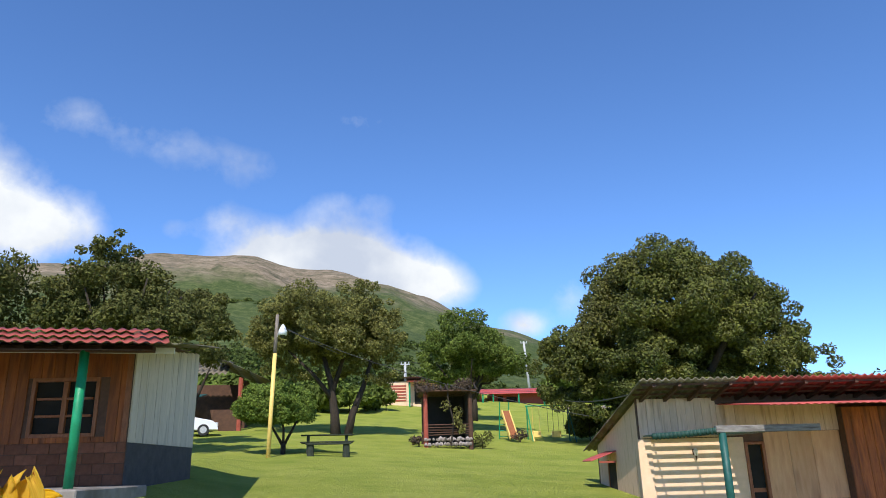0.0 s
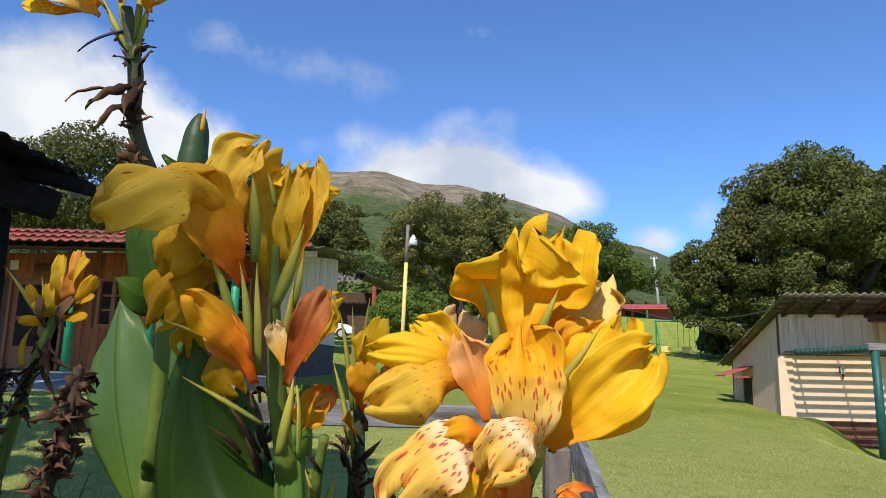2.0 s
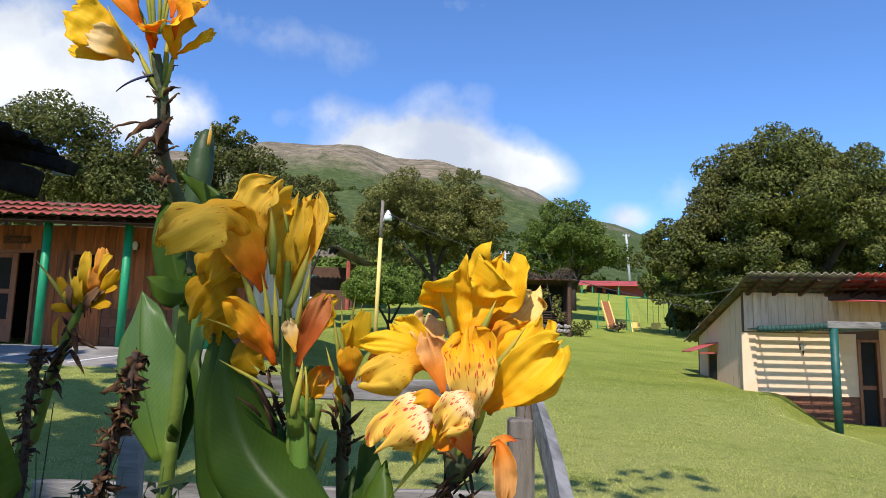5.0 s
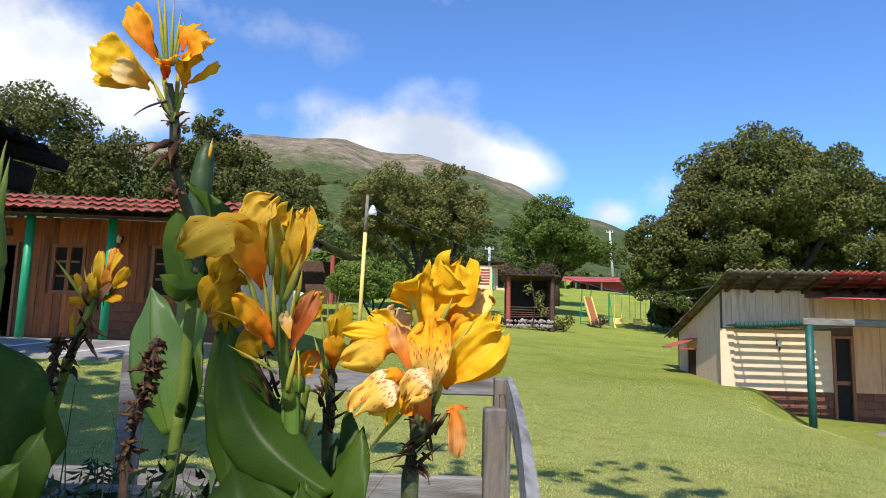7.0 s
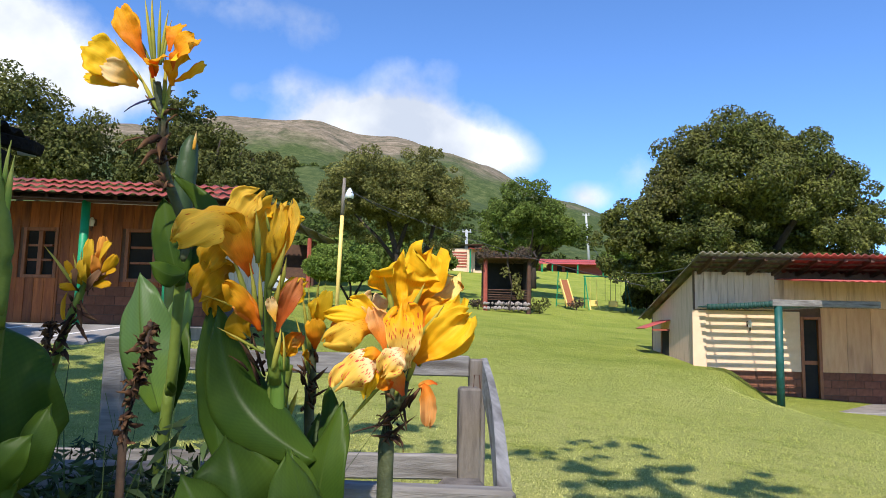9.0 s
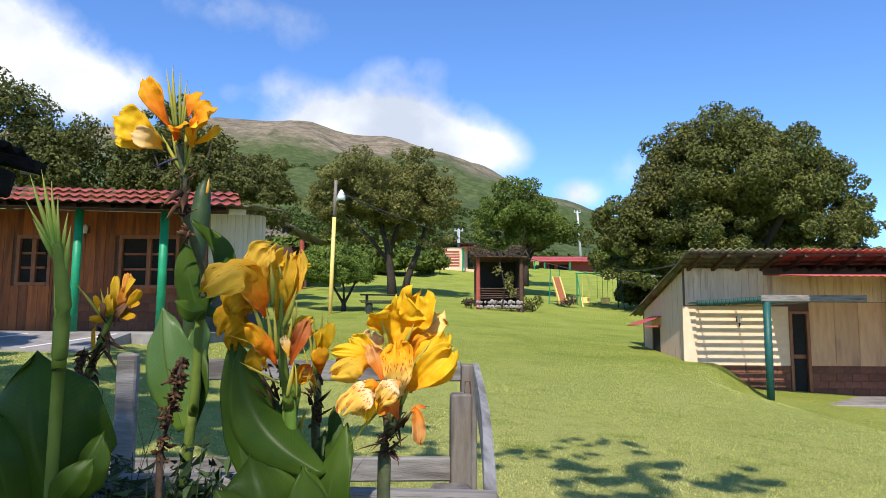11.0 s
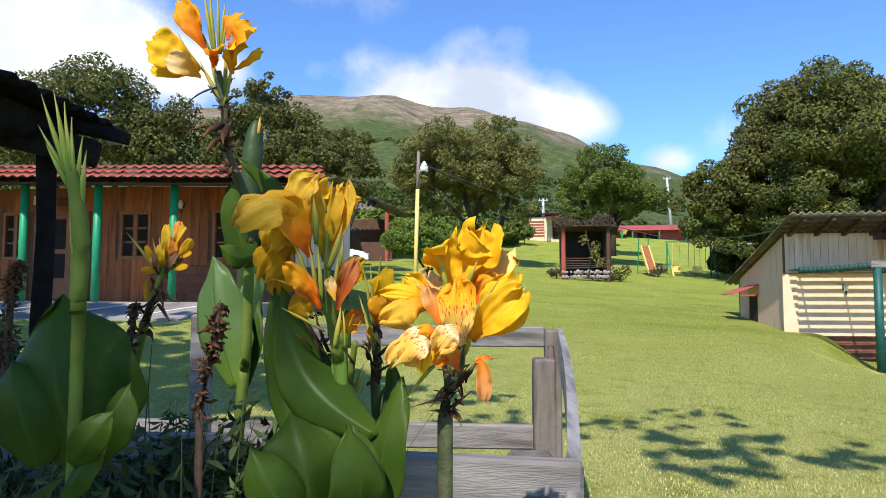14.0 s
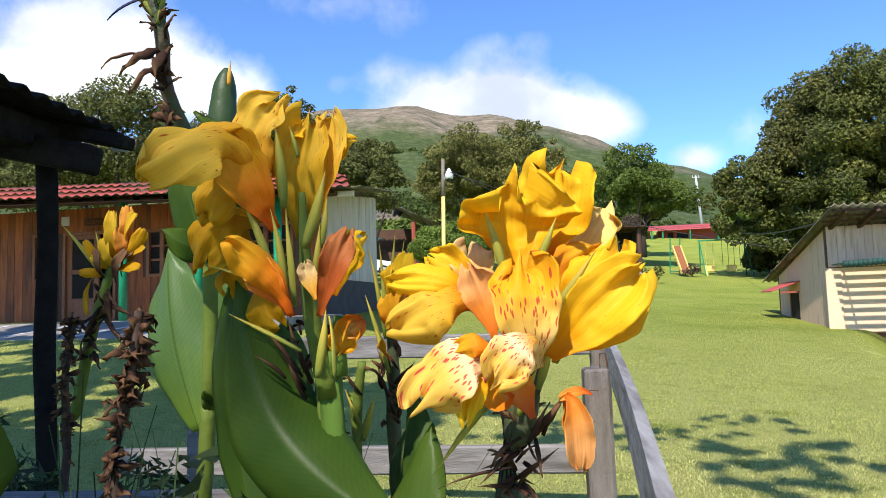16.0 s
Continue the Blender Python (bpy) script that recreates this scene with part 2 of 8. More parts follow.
def lawn_height(x, y):
    yy = max(y, -6.0)
    z = 0.95 + 0.03 * yy + 0.0010 * yy * yy
    z -= 0.055 * max(-2.0, min(x, 30)) if x > 0 else 0
    # cut for the terrace of the cabin on the low side
    z -= 0.56 * smooth_step(6.3, 9.0, x) * smooth_step(0.9, -0.9, (y - 15.5) - 1.5 * (x - 8.2)) * smooth_step(24.0, 20.0, y) * smooth_step(4.0, 10.0, y)
    # raised ground before the cabin with the green posts
    z += 0.42 * smooth_step(-1.2, -3.6, x) * smooth_step(5.0, 11.0, y) * (1 - smooth_step(22, 32, y))
    return z


def ridge_height(u):
    """Height of the ridge over its distance, by direction x / y."""
    h = 0.293 - 0.028 * math.exp(-((u + 0.55) / 0.2) ** 2)
    if u > -0.115:
        h = 0.293 - 0.03 * smooth_step(-0.115, 0.06, u) - 0.095 * smooth_step(0.03, 0.34, u)
    h -= 0.05 * smooth_step(0.34, 0.8, u)
    h += 0.006 * math.sin(u * 23) * math.exp(-((u + 0.2) / 0.3) ** 2) + 0.004 * math.sin(u * 47 + 1)
    return h


def ground_height(x, y):
    r = math.hypot(x, y)
    near = lawn_height(max(-40, min(40, x)), max(-30, min(y, 95)))
    if y <= 0:
        return near - 0.02 * max(0.0, r - 30)
    u = x / max(y, 1e-3)
    uu = max(-1.6, min(1.6, u))
    side = 1.0 / math.sqrt(1 + uu * uu) if abs(u) > 1.0 else 1.0
    f = smooth_step(80, 240, y)
    dist = min(y, 1500)
    far = 2.1 + ridge_height(uu) * side * dist * (0.30 + 0.70 * smooth_step(100, 1500, dist) ** 0.8)
    if y > 1500:
        far -= (y - 1500) * 0.35
    n = noise.fractal(Vector((x * 0.006, y * 0.006, 3.3)), 1.0, 2.0, 5)
    far += n * 0.024 * dist * smooth_step(150, 600, dist) * (1 - 0.75 * smooth_step(1000, 1450, dist))
    return near * (1 - f) + far * f


def build_ground():
    rs = [0.0] + [0.5 * 1.035 ** i for i in range(260) if 0.5 * 1.035 ** i < 2600]
    angs = []
    a = -180.0
    while a < 180.0:
        angs.append(a)
        a += 0.6 if -50 < a < 50 else 4.0
    verts, faces = [], []
    for r in rs:
        for d in angs:
            x, y = r * math.sin(radians(d)) + 0.4, r * math.cos(radians(d)) + 0.3
            verts.append((x, y, ground_height(x, y)))
    n = len(angs)
    for i in range(len(rs) - 1):
        for j in range(n):
            k = (j + 1) % n
            faces.append((i * n + j, i * n + k, (i + 1) * n + k, (i + 1) * n + j))
    m = bpy.data.materials.new("lawn_and_hillside")
    m.use_nodes = True
    nt = m.node_tree
    N, K = nt.nodes.new, nt.links.new
    bsdf = nt.nodes["Principled BSDF"]
    bsdf.inputs["Roughness"].default_value = 0.9
    bsdf.inputs["Specular IOR Level"].default_value = 0.15
    co = N("ShaderNodeTexCoord")

    def ns(scale, detail=6.0, rough=0.6):
        t = N("ShaderNodeTexNoise")
        t.inputs["Scale"].default_value, t.inputs["Detail"].default_value, t.inputs["Roughness"].default_value = scale, detail, rough
        K(co.outputs["Object"], t.inputs["Vector"])
        return t.outputs["Fac"]

    def ramp(fac, stops):
        r = N("ShaderNodeValToRGB")
        while len(r.color_ramp.elements) < len(stops):
            r.color_ramp.elements.new(0.5)
        for e, (p, c) in zip(r.color_ramp.elements, stops):
            e.position, e.color = p, (*c, 1)
        K(fac, r.inputs["Fac"])
        return r.outputs["Color"]

    def mix(f, a, b):
        x = N("ShaderNodeMix")
        x.data_type = "RGBA"
        K(f, x.inputs["Factor"])
        K(a, x.inputs["A"])
        K(b, x.inputs["B"])
        return x.outputs["Result"]

    def span(v, lo, hi):
        x = N("ShaderNodeMapRange")
        x.inputs["From Min"].default_value, x.inputs["From Max"].default_value = lo, hi
        K(v, x.inputs["Value"])
        return x.outputs["Result"]

    grass = ramp(ns(22, 12, 0.85), [(0.32, (0.150, 0.195, 0.024)), (0.5, (0.290, 0.330, 0.048)), (0.68, (0.43, 0.43, 0.100))])
    patch = ramp(ns(0.5, 5), [(0.38, (0.165, 0.230, 0.028)), (0.62, (0.330, 0.345, 0.072))])
    lawn = mix(span(ns(0.9, 4), 0.25, 0.80), grass, patch)
    straw = ramp(ns(40, 4), [(0.3, (0.36, 0.34, 0.11)), (0.7, (0.50, 0.45, 0.18))])
    lawn = mix(span(ns(3.2, 8, 0.7), 0.60, 0.78), lawn, straw)
    dry = ramp(ns(34, 10, 0.8), [(0.32, (0.31, 0.335, 0.070)), (0.5, (0.55, 0.540, 0.155)), (0.68, (0.68, 0.640, 0.250))])
    seat = N("ShaderNodeSeparateXYZ")
    K(co.outputs["Object"], seat.inputs[0])
    reach = N("ShaderNodeMath")
    reach.operation = "MULTIPLY_ADD"
    K(ns(0.35, 6, 0.7), reach.inputs[0])
    reach.inputs[1].default_value = 14.0
    K(seat.outputs["Y"], reach.inputs[2])
    dry = mix(span(ns(2.6, 9, 0.75), 0.50, 0.66), dry, grass)
    lawn = mix(span(reach.outputs[0], 24.0, 11.0), lawn, dry)
    scrub = ramp(ns(0.07, 14, 0.85), [(0.36, (0.022, 0.036, 0.010)), (0.5, (0.056, 0.078, 0.022)), (0.62, (0.120, 0.132, 0.050))])
    heath = ramp(ns(0.03, 12, 0.82), [(0.40, (0.070, 0.070, 0.036)), (0.5, (0.180, 0.140, 0.092)), (0.60, (0.30, 0.235, 0.165))])
    bush = N("ShaderNodeTexVoronoi")
    bush.inputs["Scale"].default_value, bush.inputs["Detail"].default_value = 0.055, 2.0
    K(co.outputs["Object"], bush.inputs["Vector"])
    thicket = ramp(ns(0.3, 4), [(0.35, (0.018, 0.034, 0.010)), (0.65, (0.045, 0.070, 0.020))])
    cover = N("ShaderNodeMath")
    cover.operation = "MULTIPLY"
    K(span(bush.outputs["Distance"], 0.62, 0.30), cover.inputs[0])
    K(span(ns(0.012, 5), 0.40, 0.56), cover.inputs[1])
    scrub = mix(cover.outputs[0], scrub, thicket)
    thin = N("ShaderNodeMath")
    thin.operation = "MULTIPLY"
    K(cover.outputs[0], thin.inputs[0])
    thin.inputs[1].default_value = 0.5
    heath = mix(thin.outputs[0], heath, thicket)
    pos = N("ShaderNodeSeparateXYZ")
    K(co.outputs["Object"], pos.inputs[0])
    wob = N("ShaderNodeMath")
    wob.operation = "MULTIPLY_ADD"
    K(ns(0.006, 7, 0.65), wob.inputs[0])
    wob.inputs[1].default_value = 340.0
    K(pos.outputs["Z"], wob.inputs[2])
    col = mix(span(pos.outputs["Y"], 92, 110), lawn, mix(span(wob.outputs[0], 405, 500), scrub, heath))
    K(col, bsdf.inputs["Base Color"])
    bu = N("ShaderNodeBump")
    bu.inputs["Strength"].default_value, bu.inputs["Distance"].default_value = 1.0, 0.07
    K(ns(28, 9, 0.8), bu.inputs["Height"])
    K(bu.outputs[0], bsdf.inputs["Normal"])
    ob = mesh_part("ground", verts, faces, m, None, "mown green lawn rising to a scrub-covered mountain", True)
    tagged(ob, kind="structure", category="ground")


build_ground()

# ---- trees ----


def leaf_cloud(blobs, count, size, rng, flat=0.6, inner=0.25):
    """Many small folded leaf clumps gathered on the outside of lumpy blobs (x, y, z, rx, ry, rz)."""
    vol = np.array([(b[3] * b[4] * b[5]) ** 0.667 for b in blobs])
    pick = rng.choice(len(blobs), size=count, p=vol / vol.sum())
    B = np.array(blobs)[pick]
    d = rng.normal(size=(count, 3))
    d /= np.linalg.norm(d, axis=1, keepdims=True)
    rad = 1.0 - np.abs(rng.normal(size=count)) * inner
    rad = np.clip(rad, 0.1, 1.06)
    c = B[:, :3] + d * B[:, 3:] * rad[:, None]
    nrm = d + rng.normal(size=(count, 3)) * 0.7
    nrm[:, 2] += 0.35
    nrm /= np.linalg.norm(nrm, axis=1, keepdims=True)
    t = np.cross(nrm, rng.normal(size=(count, 3)))
    t /= np.linalg.norm(t, axis=1, keepdims=True)
    b = np.cross(nrm, t)
    s = size * rng.uniform(0.55, 1.35, size=count)[:, None]
    v0, v1 = c - t * s * 0.5, c + t * s * 0.5
    v2, v3 = c + b * s * flat * 0.5 - nrm * s * 0.18, c - b * s * flat * 0.5 - nrm * s * 0.18
    verts = np.stack([v0, v3, v1, v2], 1).reshape(-1, 3)
    i = np.arange(count) * 4
    faces = np.concatenate([np.stack([i, i + 1, i + 2], 1), np.stack([i, i + 2, i + 3], 1)])
    return verts.tolist(), faces.tolist()


def lumps(blob, n, rng, size=0.34):
    """Smaller lumps spread over a crown's ellipsoid."""
    x, y, z, rx, ry, rz = blob
    out = []
    for i in range(n):
        d = rng.normal(size=3)
        d /= np.linalg.norm(d)
        k = rng.uniform(0.45, 0.90)
        if d[2] < -0.45:
            d[2] *= 0.5
        s = size * rng.uniform(0.7, 1.3)
        m = (rx * ry * rz) ** (1 / 3) * s
        out.append((x + d[0] * rx * k, y + d[1] * ry * k, z + d[2] * rz * k, m * 1.1, m * 1.1, m * 0.85))
    return out


def tree(name, at, crowns, stems, leaf, count, mat, label, seed, n_lumps=26, lump=0.34, category="tree", inner=0.25):
    """stems: polylines (points relative to the foot) with radius at foot and tip."""
    rng = np.random.default_rng(seed)
    top = thing(name, at, 0, label, category)
    for k, (pts, r0, r1) in enumerate(stems):
        radii = [r0 + (r1 - r0) * i / (len(pts) - 1) for i in range(len(pts))]
        part("trunk" if k == 0 else "limb", tube(pts, radii, 8), M_BARK, top, smooth=True)
    blobs = []
    for c in crowns:
        blobs += lumps(c, max(4, int(n_lumps * (c[3] * c[4] * c[5]) ** 0.667 / max((q[3] * q[4] * q[5]) ** 0.667 for q in crowns))), rng, lump)
    v, f = leaf_cloud(blobs, count, leaf, rng, inner=inner)
    mesh_part("crown", v, f, mat, top)
    return top


def limbs(height, spread, forks, seed, r=0.22, low=0.25):
    rng = np.random.default_rng(seed)
    base = [((0, 0, -0.3), (0.05, 0, height * low * 0.6), (0.0, 0.0, height * low))]
    out = [(base[0], r, r * 0.8)]
    for i in range(forks):
        a = 2 * math.pi * i / forks + rng.uniform(-0.4, 0.4)
        q = spread * rng.uniform(0.5, 0.9)
        h = height * rng.uniform(0.6, 0.85)
        out.append((((0, 0, height * low * 0.85), (math.cos(a) * q * 0.35, math.sin(a) * q * 0.35, height * (low + 0.18)),
                     (math.cos(a) * q * 0.7, math.sin(a) * q * 0.7, h * 0.8), (math.cos(a) * q, math.sin(a) * q, h)), r * 0.6, r * 0.12))
    return out


def foot(x, y, dz=0.0):
    return (x, y, ground_height(x, y) + dz)


# twin-stemmed tree in the middle of the lawn
tree("tree", foot(1.2, 43.8), [(-1.6, 0, 6.4, 4.5, 4.3, 3.1), (1.2, 0.5, 5.7, 3.3, 3.4, 3.0), (-4.3, -0.4, 5.6, 2.2, 2.2, 2.3), (0.6, 0, 8.2, 2.4, 2.4, 1.6), (-3.2, 0.3, 3.7, 1.9, 2.0, 1.5), (3.0, 0.4, 3.7, 1.7, 1.8, 1.6), (-0.6, 1.6, 4.2, 3.0, 2.0, 1.4), (2.6, 0, 6.9, 1.9, 1.9, 1.7)],
     [(((-0.15, 0, -0.3), (-0.25, 0, 1.2), (-0.5, 0, 3.0), (-1.2, 0, 5.5)), 0.34, 0.10), (((0.5, 0.2, -0.3), (0.8, 0.2, 1.2), (1.5, 0.2, 3.0), (2.2, 0.2, 5.4)), 0.28, 0.08),
      (((-0.3, 0, 2.0), (-1.6, -0.2, 3.6), (-3.1, -0.3, 5.0)), 0.16, 0.05), (((-0.4, 0, 2.6), (0.2, 0.3, 4.6), (0.5, 0, 7.4)), 0.18, 0.05)],
     0.17, 64000, M_LEAF_OLIVE, "leafy olive-green tree with two dark stems on the lawn", 3, 110, 0.17)
# large domed tree behind the low cabin
tree("tree", foot(22.4, 42.5), [(0.2, 0, 8.6, 7.0, 6.5, 5.2), (-4.3, 0.5, 5.8, 4.6, 4.5, 3.6), (4.8, 0.0, 6.9, 4.6, 4.6, 4.3), (9.0, 1.0, 4.9, 3.2, 3.4, 2.6), (-7.2, 1.0, 4.4, 2.8, 3.0, 2.8), (0, -2.5, 4.8, 6.5, 3.5, 3.2), (-4.5, -1.0, 2.6, 4.4, 3.0, 1.9), (4.0, -1.5, 2.8, 5.0, 3.0, 2.0)],
     limbs(11, 6.5, 6, 7, 0.55, 0.2), 0.22, 210000, M_LEAF_OAK, "broad domed tree with dense dark green foliage", 8, 230, 0.15, inner=0.25)
# slender tree behind the small arbour
tree("tree", foot(10.6, 51), [(-0.3, 0, 6.2, 3.2, 3.2, 2.9), (2.0, 0.3, 4.9, 2.8, 2.6, 2.2), (-2.1, 0, 4.3, 2.2, 2.2, 1.8)], limbs(8, 3, 4, 9, 0.22, 0.25), 0.21, 22000, M_LEAF_BRIGHT,
     "mid-green tree with loose foliage behind the arbour", 12, 64, 0.20)
tree("tree", foot(13.2, 62), [(0.0, 0, 5.0, 3.0, 3.0, 2.6)], limbs(6, 2.4, 4, 19, 0.3, 0.35), 0.36, 4000, M_LEAF_DARK, "dark leafy tree in front of the far cabins", 14, 20, 0.3)
# trees behind the cabin with the green posts
tree("tree", foot(-8.0, 31), [(-0.9, 0, 6.2, 2.9, 2.8, 3.0), (2.0, 0, 4.7, 2.5, 2.5, 2.2), (-0.6, 0, 8.6, 1.5, 1.5, 1.2)], limbs(8.6, 3, 5, 21, 0.25, 0.2), 0.17, 30000, M_LEAF_DARK,
     "dark green tree rising behind the plank cabin", 22, 64, 0.20)
tree("tree", foot(-6.0, 36), [(-0.2, 0, 6.1, 2.4, 2.5, 1.9)], limbs(6, 2, 4, 25, 0.2, 0.2), 0.18, 16000, M_LEAF_DARK, "dark green tree rising behind the plank cabin", 26, 46, 0.22)
tree("tree", foot(-15.8, 29.5), [(0, 0, 6.6, 4.6, 4.0, 3.6), (4.0, 0.5, 5.3, 2.8, 2.8, 2.4), (-4, 0, 5.6, 3.4, 3.2, 3.2)], limbs(9, 4, 5, 31, 0.3, 0.2), 0.18, 40000, M_LEAF_DARK,
     "dark green tree rising behind the plank cabin", 32, 84, 0.19)


def far_woods():
    """Woods on the lower slope: leaf clumps in lumpy crowns."""
    rng = np.random.default_rng(77)
    blobs = []
    for i in range(900):
        y = 96 + 230 * rng.random() ** 1.6
        u = rng.uniform(-0.85, 0.95)
        x = u * y
        s = rng.uniform(1.6, 3.2)
        if 0.1 < u < 0.36 and y < 112:
            s *= 0.6
        blobs.append((x, y, ground_height(x, y) + s * 0.5, s * 1.2, s * 1.1, s))
    v, f = leaf_cloud(blobs, 110000, 0.75, rng, 0.7)
    # thinner scrub further up the slope
    high = []
    for i in range(5200):
        y = 400 + 560 * rng.random()
        x = rng.uniform(-0.8, 0.75) * y
        if noise.noise(Vector((x * 0.011, y * 0.007, 1.7))) < -0.22 + 0.50 * (y - 400) / 560:
            continue
        q = rng.uniform(2.0, 4.6)
        high.append((x, y, ground_height(x, y) + q * 0.25, q * 1.5, q * 1.4, q * 0.7))
    v2, f2 = leaf_cloud(high, 120000, 2.4, rng, 0.7)
    o = len(v)
    v, f = v + v2, f + [[i + o for i in q] for q in f2]
    ob = mesh_part("far_woods", v, f, M_LEAF_SCRUB, None, "scrubby green woods on the lower mountain slope")
    tagged(ob, kind="stuff", category="woods")


far_woods()


def shrub(at, r, h, label, seed, mat=None, n=600, name="shrub"):
    rng = np.random.default_rng(seed)
    top = thing(name, at, 0, label, "shrub")
    part("stem", tube([(0, 0, -0.1), (0.02, 0, h * 0.5)], [0.05, 0.02], 6), M_BARK, top)
    v, f = leaf_cloud(lumps((0, 0, h * 0.5, r, r, h * 0.5), 9, rng, 0.5), n, max(0.12, r * 0.28), rng)
    mesh_part("foliage", v, f, mat or M_LEAF_BRIGHT, top)


for k, (x, y, r, h) in enumerate([(2.5, 66, 2.2, 2.8), (5.0, 68, 1.8, 2.2), (-0.5, 64, 2.4, 3.2), (30, 88, 3.4, 3.6), (34, 84, 3.6, 3.8), (17, 90, 2.5, 3.6), (-3.0, 60, 2.2, 3.0),
                                   (-7.0, 58, 2.6, 3.8), (14.5, 74, 2.0, 2.6)]):
    shrub(foot(x, y), r, h, "rounded green shrub at the edge of the lawn", 100 + k, n=1500)
for k, (x, y) in enumerate([(6.0, 68.5), (9.6, 67.5), (3.2, 70)]):
    shrub(foot(x, y), 0.75, 2.4, "small pointed conifer bush beside the far cabin", 130 + k, M_LEAF_DARK, 500, "conifer_bush")

# clipped round tree beside the lamp post
tree("clipped_tree", foot(-1.25, 31.2), [(-0.45, 0, 1.88, 1.74, 1.62, 1.18)], [(((0, 0, -0.1), (0.0, 0, 0.45)), 0.11, 0.10), (((0, 0, 0.3), (-0.3, 0, 0.8), (-0.8, 0.1, 1.6)), 0.07, 0.03),
     (((0, 0, 0.3), (0.3, 0.1, 0.9), (0.7, 0, 1.7)), 0.07, 0.03), (((0, 0, 0.3), (0.0, -0.2, 1.0), (-0.2, -0.3, 1.8)), 0.06, 0.03)],
     0.11, 34000, M_LEAF_CLIPPED, "clipped round-headed green tree with forked stems", 41, 190, 0.20)

# ---- cabins ----


def corrugated(u0, u1, v0, z0, v1, z1, pitch, amp, rows, mat, parent, name="roof_sheet", label="", step=0.02, thick=0.012, top_cut=0.0):
    """Roof sheet with waves across u and overlapped rows between the edge at v0 and the edge at v1; top_cut slants its right end."""
    nu = max(2, int((u1 - u0) / pitch * 6))
    verts, faces = [], []
    for r in range(rows):
        for e in (0, 1):
            f = (r + e * 1.08) / rows
            f = min(f, 1.0)
            v, z = v0 + (v1 - v0) * f, z0 + (z1 - z0) * f + (step if e == 0 else 0.0)
            ue = u1 - top_cut * f
            for lay in (0, 1):
                for i in range(nu + 1):
                    u = u0 + (ue - u0) * i / nu
                    verts.append((u, v, z + amp * math.cos(2 * math.pi * u / pitch) - lay * thick))
    w = nu + 1
    for r in range(rows):
        o = r * 4 * w
        for i in range(nu):
            a, b, c, d = o + i, o + i + 1, o + 2 * w + i + 1, o + 2 * w + i
            faces.append((a, b, c, d))
            faces.append((d + w, c + w, b + w, a + w))
            faces.append((a + w, b + w, b, a))
            faces.append((d, c, c + w, d + w))
        for i in (0, nu):
            a, d = o + i, o + 2 * w + i
            faces.append((a, d, d + w, a + w) if i else (a + w, d + w, d, a))
    return mesh_part(name, verts, faces, mat, parent, label, True)


def planks(parent, u0, u1, v, z0, z1, width, mat, rng, holes=(), name="plank", thick=0.022):
    """Upright boards with open joints; holes are (u0, u1, z0, z1)."""
    u = u0
    while u < u1 - 0.02:
        w = min(width * rng.uniform(0.85, 1.15), u1 - u)
        spans = [(z0, z1)]
        for h in holes:
            if u + w > h[0] + 0.01 and u < h[1] - 0.01:
                spans = [s for a, b in spans for s in ((a, min(b, h[2])), (max(a, h[3]), b)) if s[1] - s[0] > 0.03]
        for a, b in spans:
            d = rng.uniform(0, 0.006)
            part(name, box(u + 0.003, u + w - 0.003, v - thick - d, v - 0.001, a, b, 0.003), mat, parent)
        u += w


def blocks(parent, u0, u1, v, z0, z1, mat, bw=0.40, bh=0.20, holes=()):
    """Courses of blocks that stand proud of their joints."""
    shared = {}
    rows = max(1, round((z1 - z0) / bh))
    h = (z1 - z0) / rows
    for r in range(rows):
        u = u0 - (bw / 2 if r % 2 else 0)
        while u < u1 - 0.02:
            a, b = max(u, u0), min(u + bw, u1)
            u += bw
            if b - a < 0.05 or any(b > q[0] + 0.02 and a < q[1] - 0.02 for q in holes):
                continue
            key = round(b - a, 3)
            if key not in shared:
                ob = part("block", box(0.006, b - a - 0.006, -0.014, 0.0, 0.006, h - 0.006, 0.004), mat, parent)
                shared[key] = ob.data
            else:
                ob = new("block", shared[key])
                ob.parent = parent
            ob.location = (a, v, z0 + r * h)


def window(parent, u0, u1, z0, z1, v, cols=2, rows=3, frame_w=0.07):
    w = part("window", box(u0, u1, v + 0.05, v + 0.07, z0, z1), M_UNLIT_BLACK, parent, "window pane blackened for the unlit room behind")
    for a, b, c, d in ((u0 - frame_w, u0, z0 - frame_w, z1 + frame_w), (u1, u1 + frame_w, z0 - frame_w, z1 + frame_w), (u0, u1, z1, z1 + frame_w), (u0, u1, z0 - frame_w, z0)):
        part("window_frame", box(a, b, v - 0.035, v + 0.05, c, d, 0.006), M_TRIM, w)
    for i in range(1, cols):
        u = u0 + (u1 - u0) * i / cols
        part("mullion", box(u - 0.045, u + 0.045, v - 0.03, v + 0.05, z0, z1, 0.005), M_TRIM, w)
    for i in range(cols):
        a, b = u0 + (u1 - u0) * i / cols + 0.045, u0 + (u1 - u0) * (i + 1) / cols - 0.045
        for j in range(1, rows):
            z = z0 + (z1 - z0) * j / rows
            part("glazing_bar", box(a, b, v - 0.02, v + 0.045, z - 0.022, z + 0.022, 0.004), M_TRIM, w)
    return w


def lettering(text, size, at, parent, mat, rx=90, rz=0):
    cu = bpy.data.curves.new("lettering", "FONT")
    cu.body, cu.size, cu.extrude, cu.align_x = text, size, 0.004, "CENTER"
    ob = new("lettering", cu)
    cu.materials.append(mat)
    ob.parent = parent
    ob.matrix_basis = pose(*at, rx, 0, rz)
    return ob


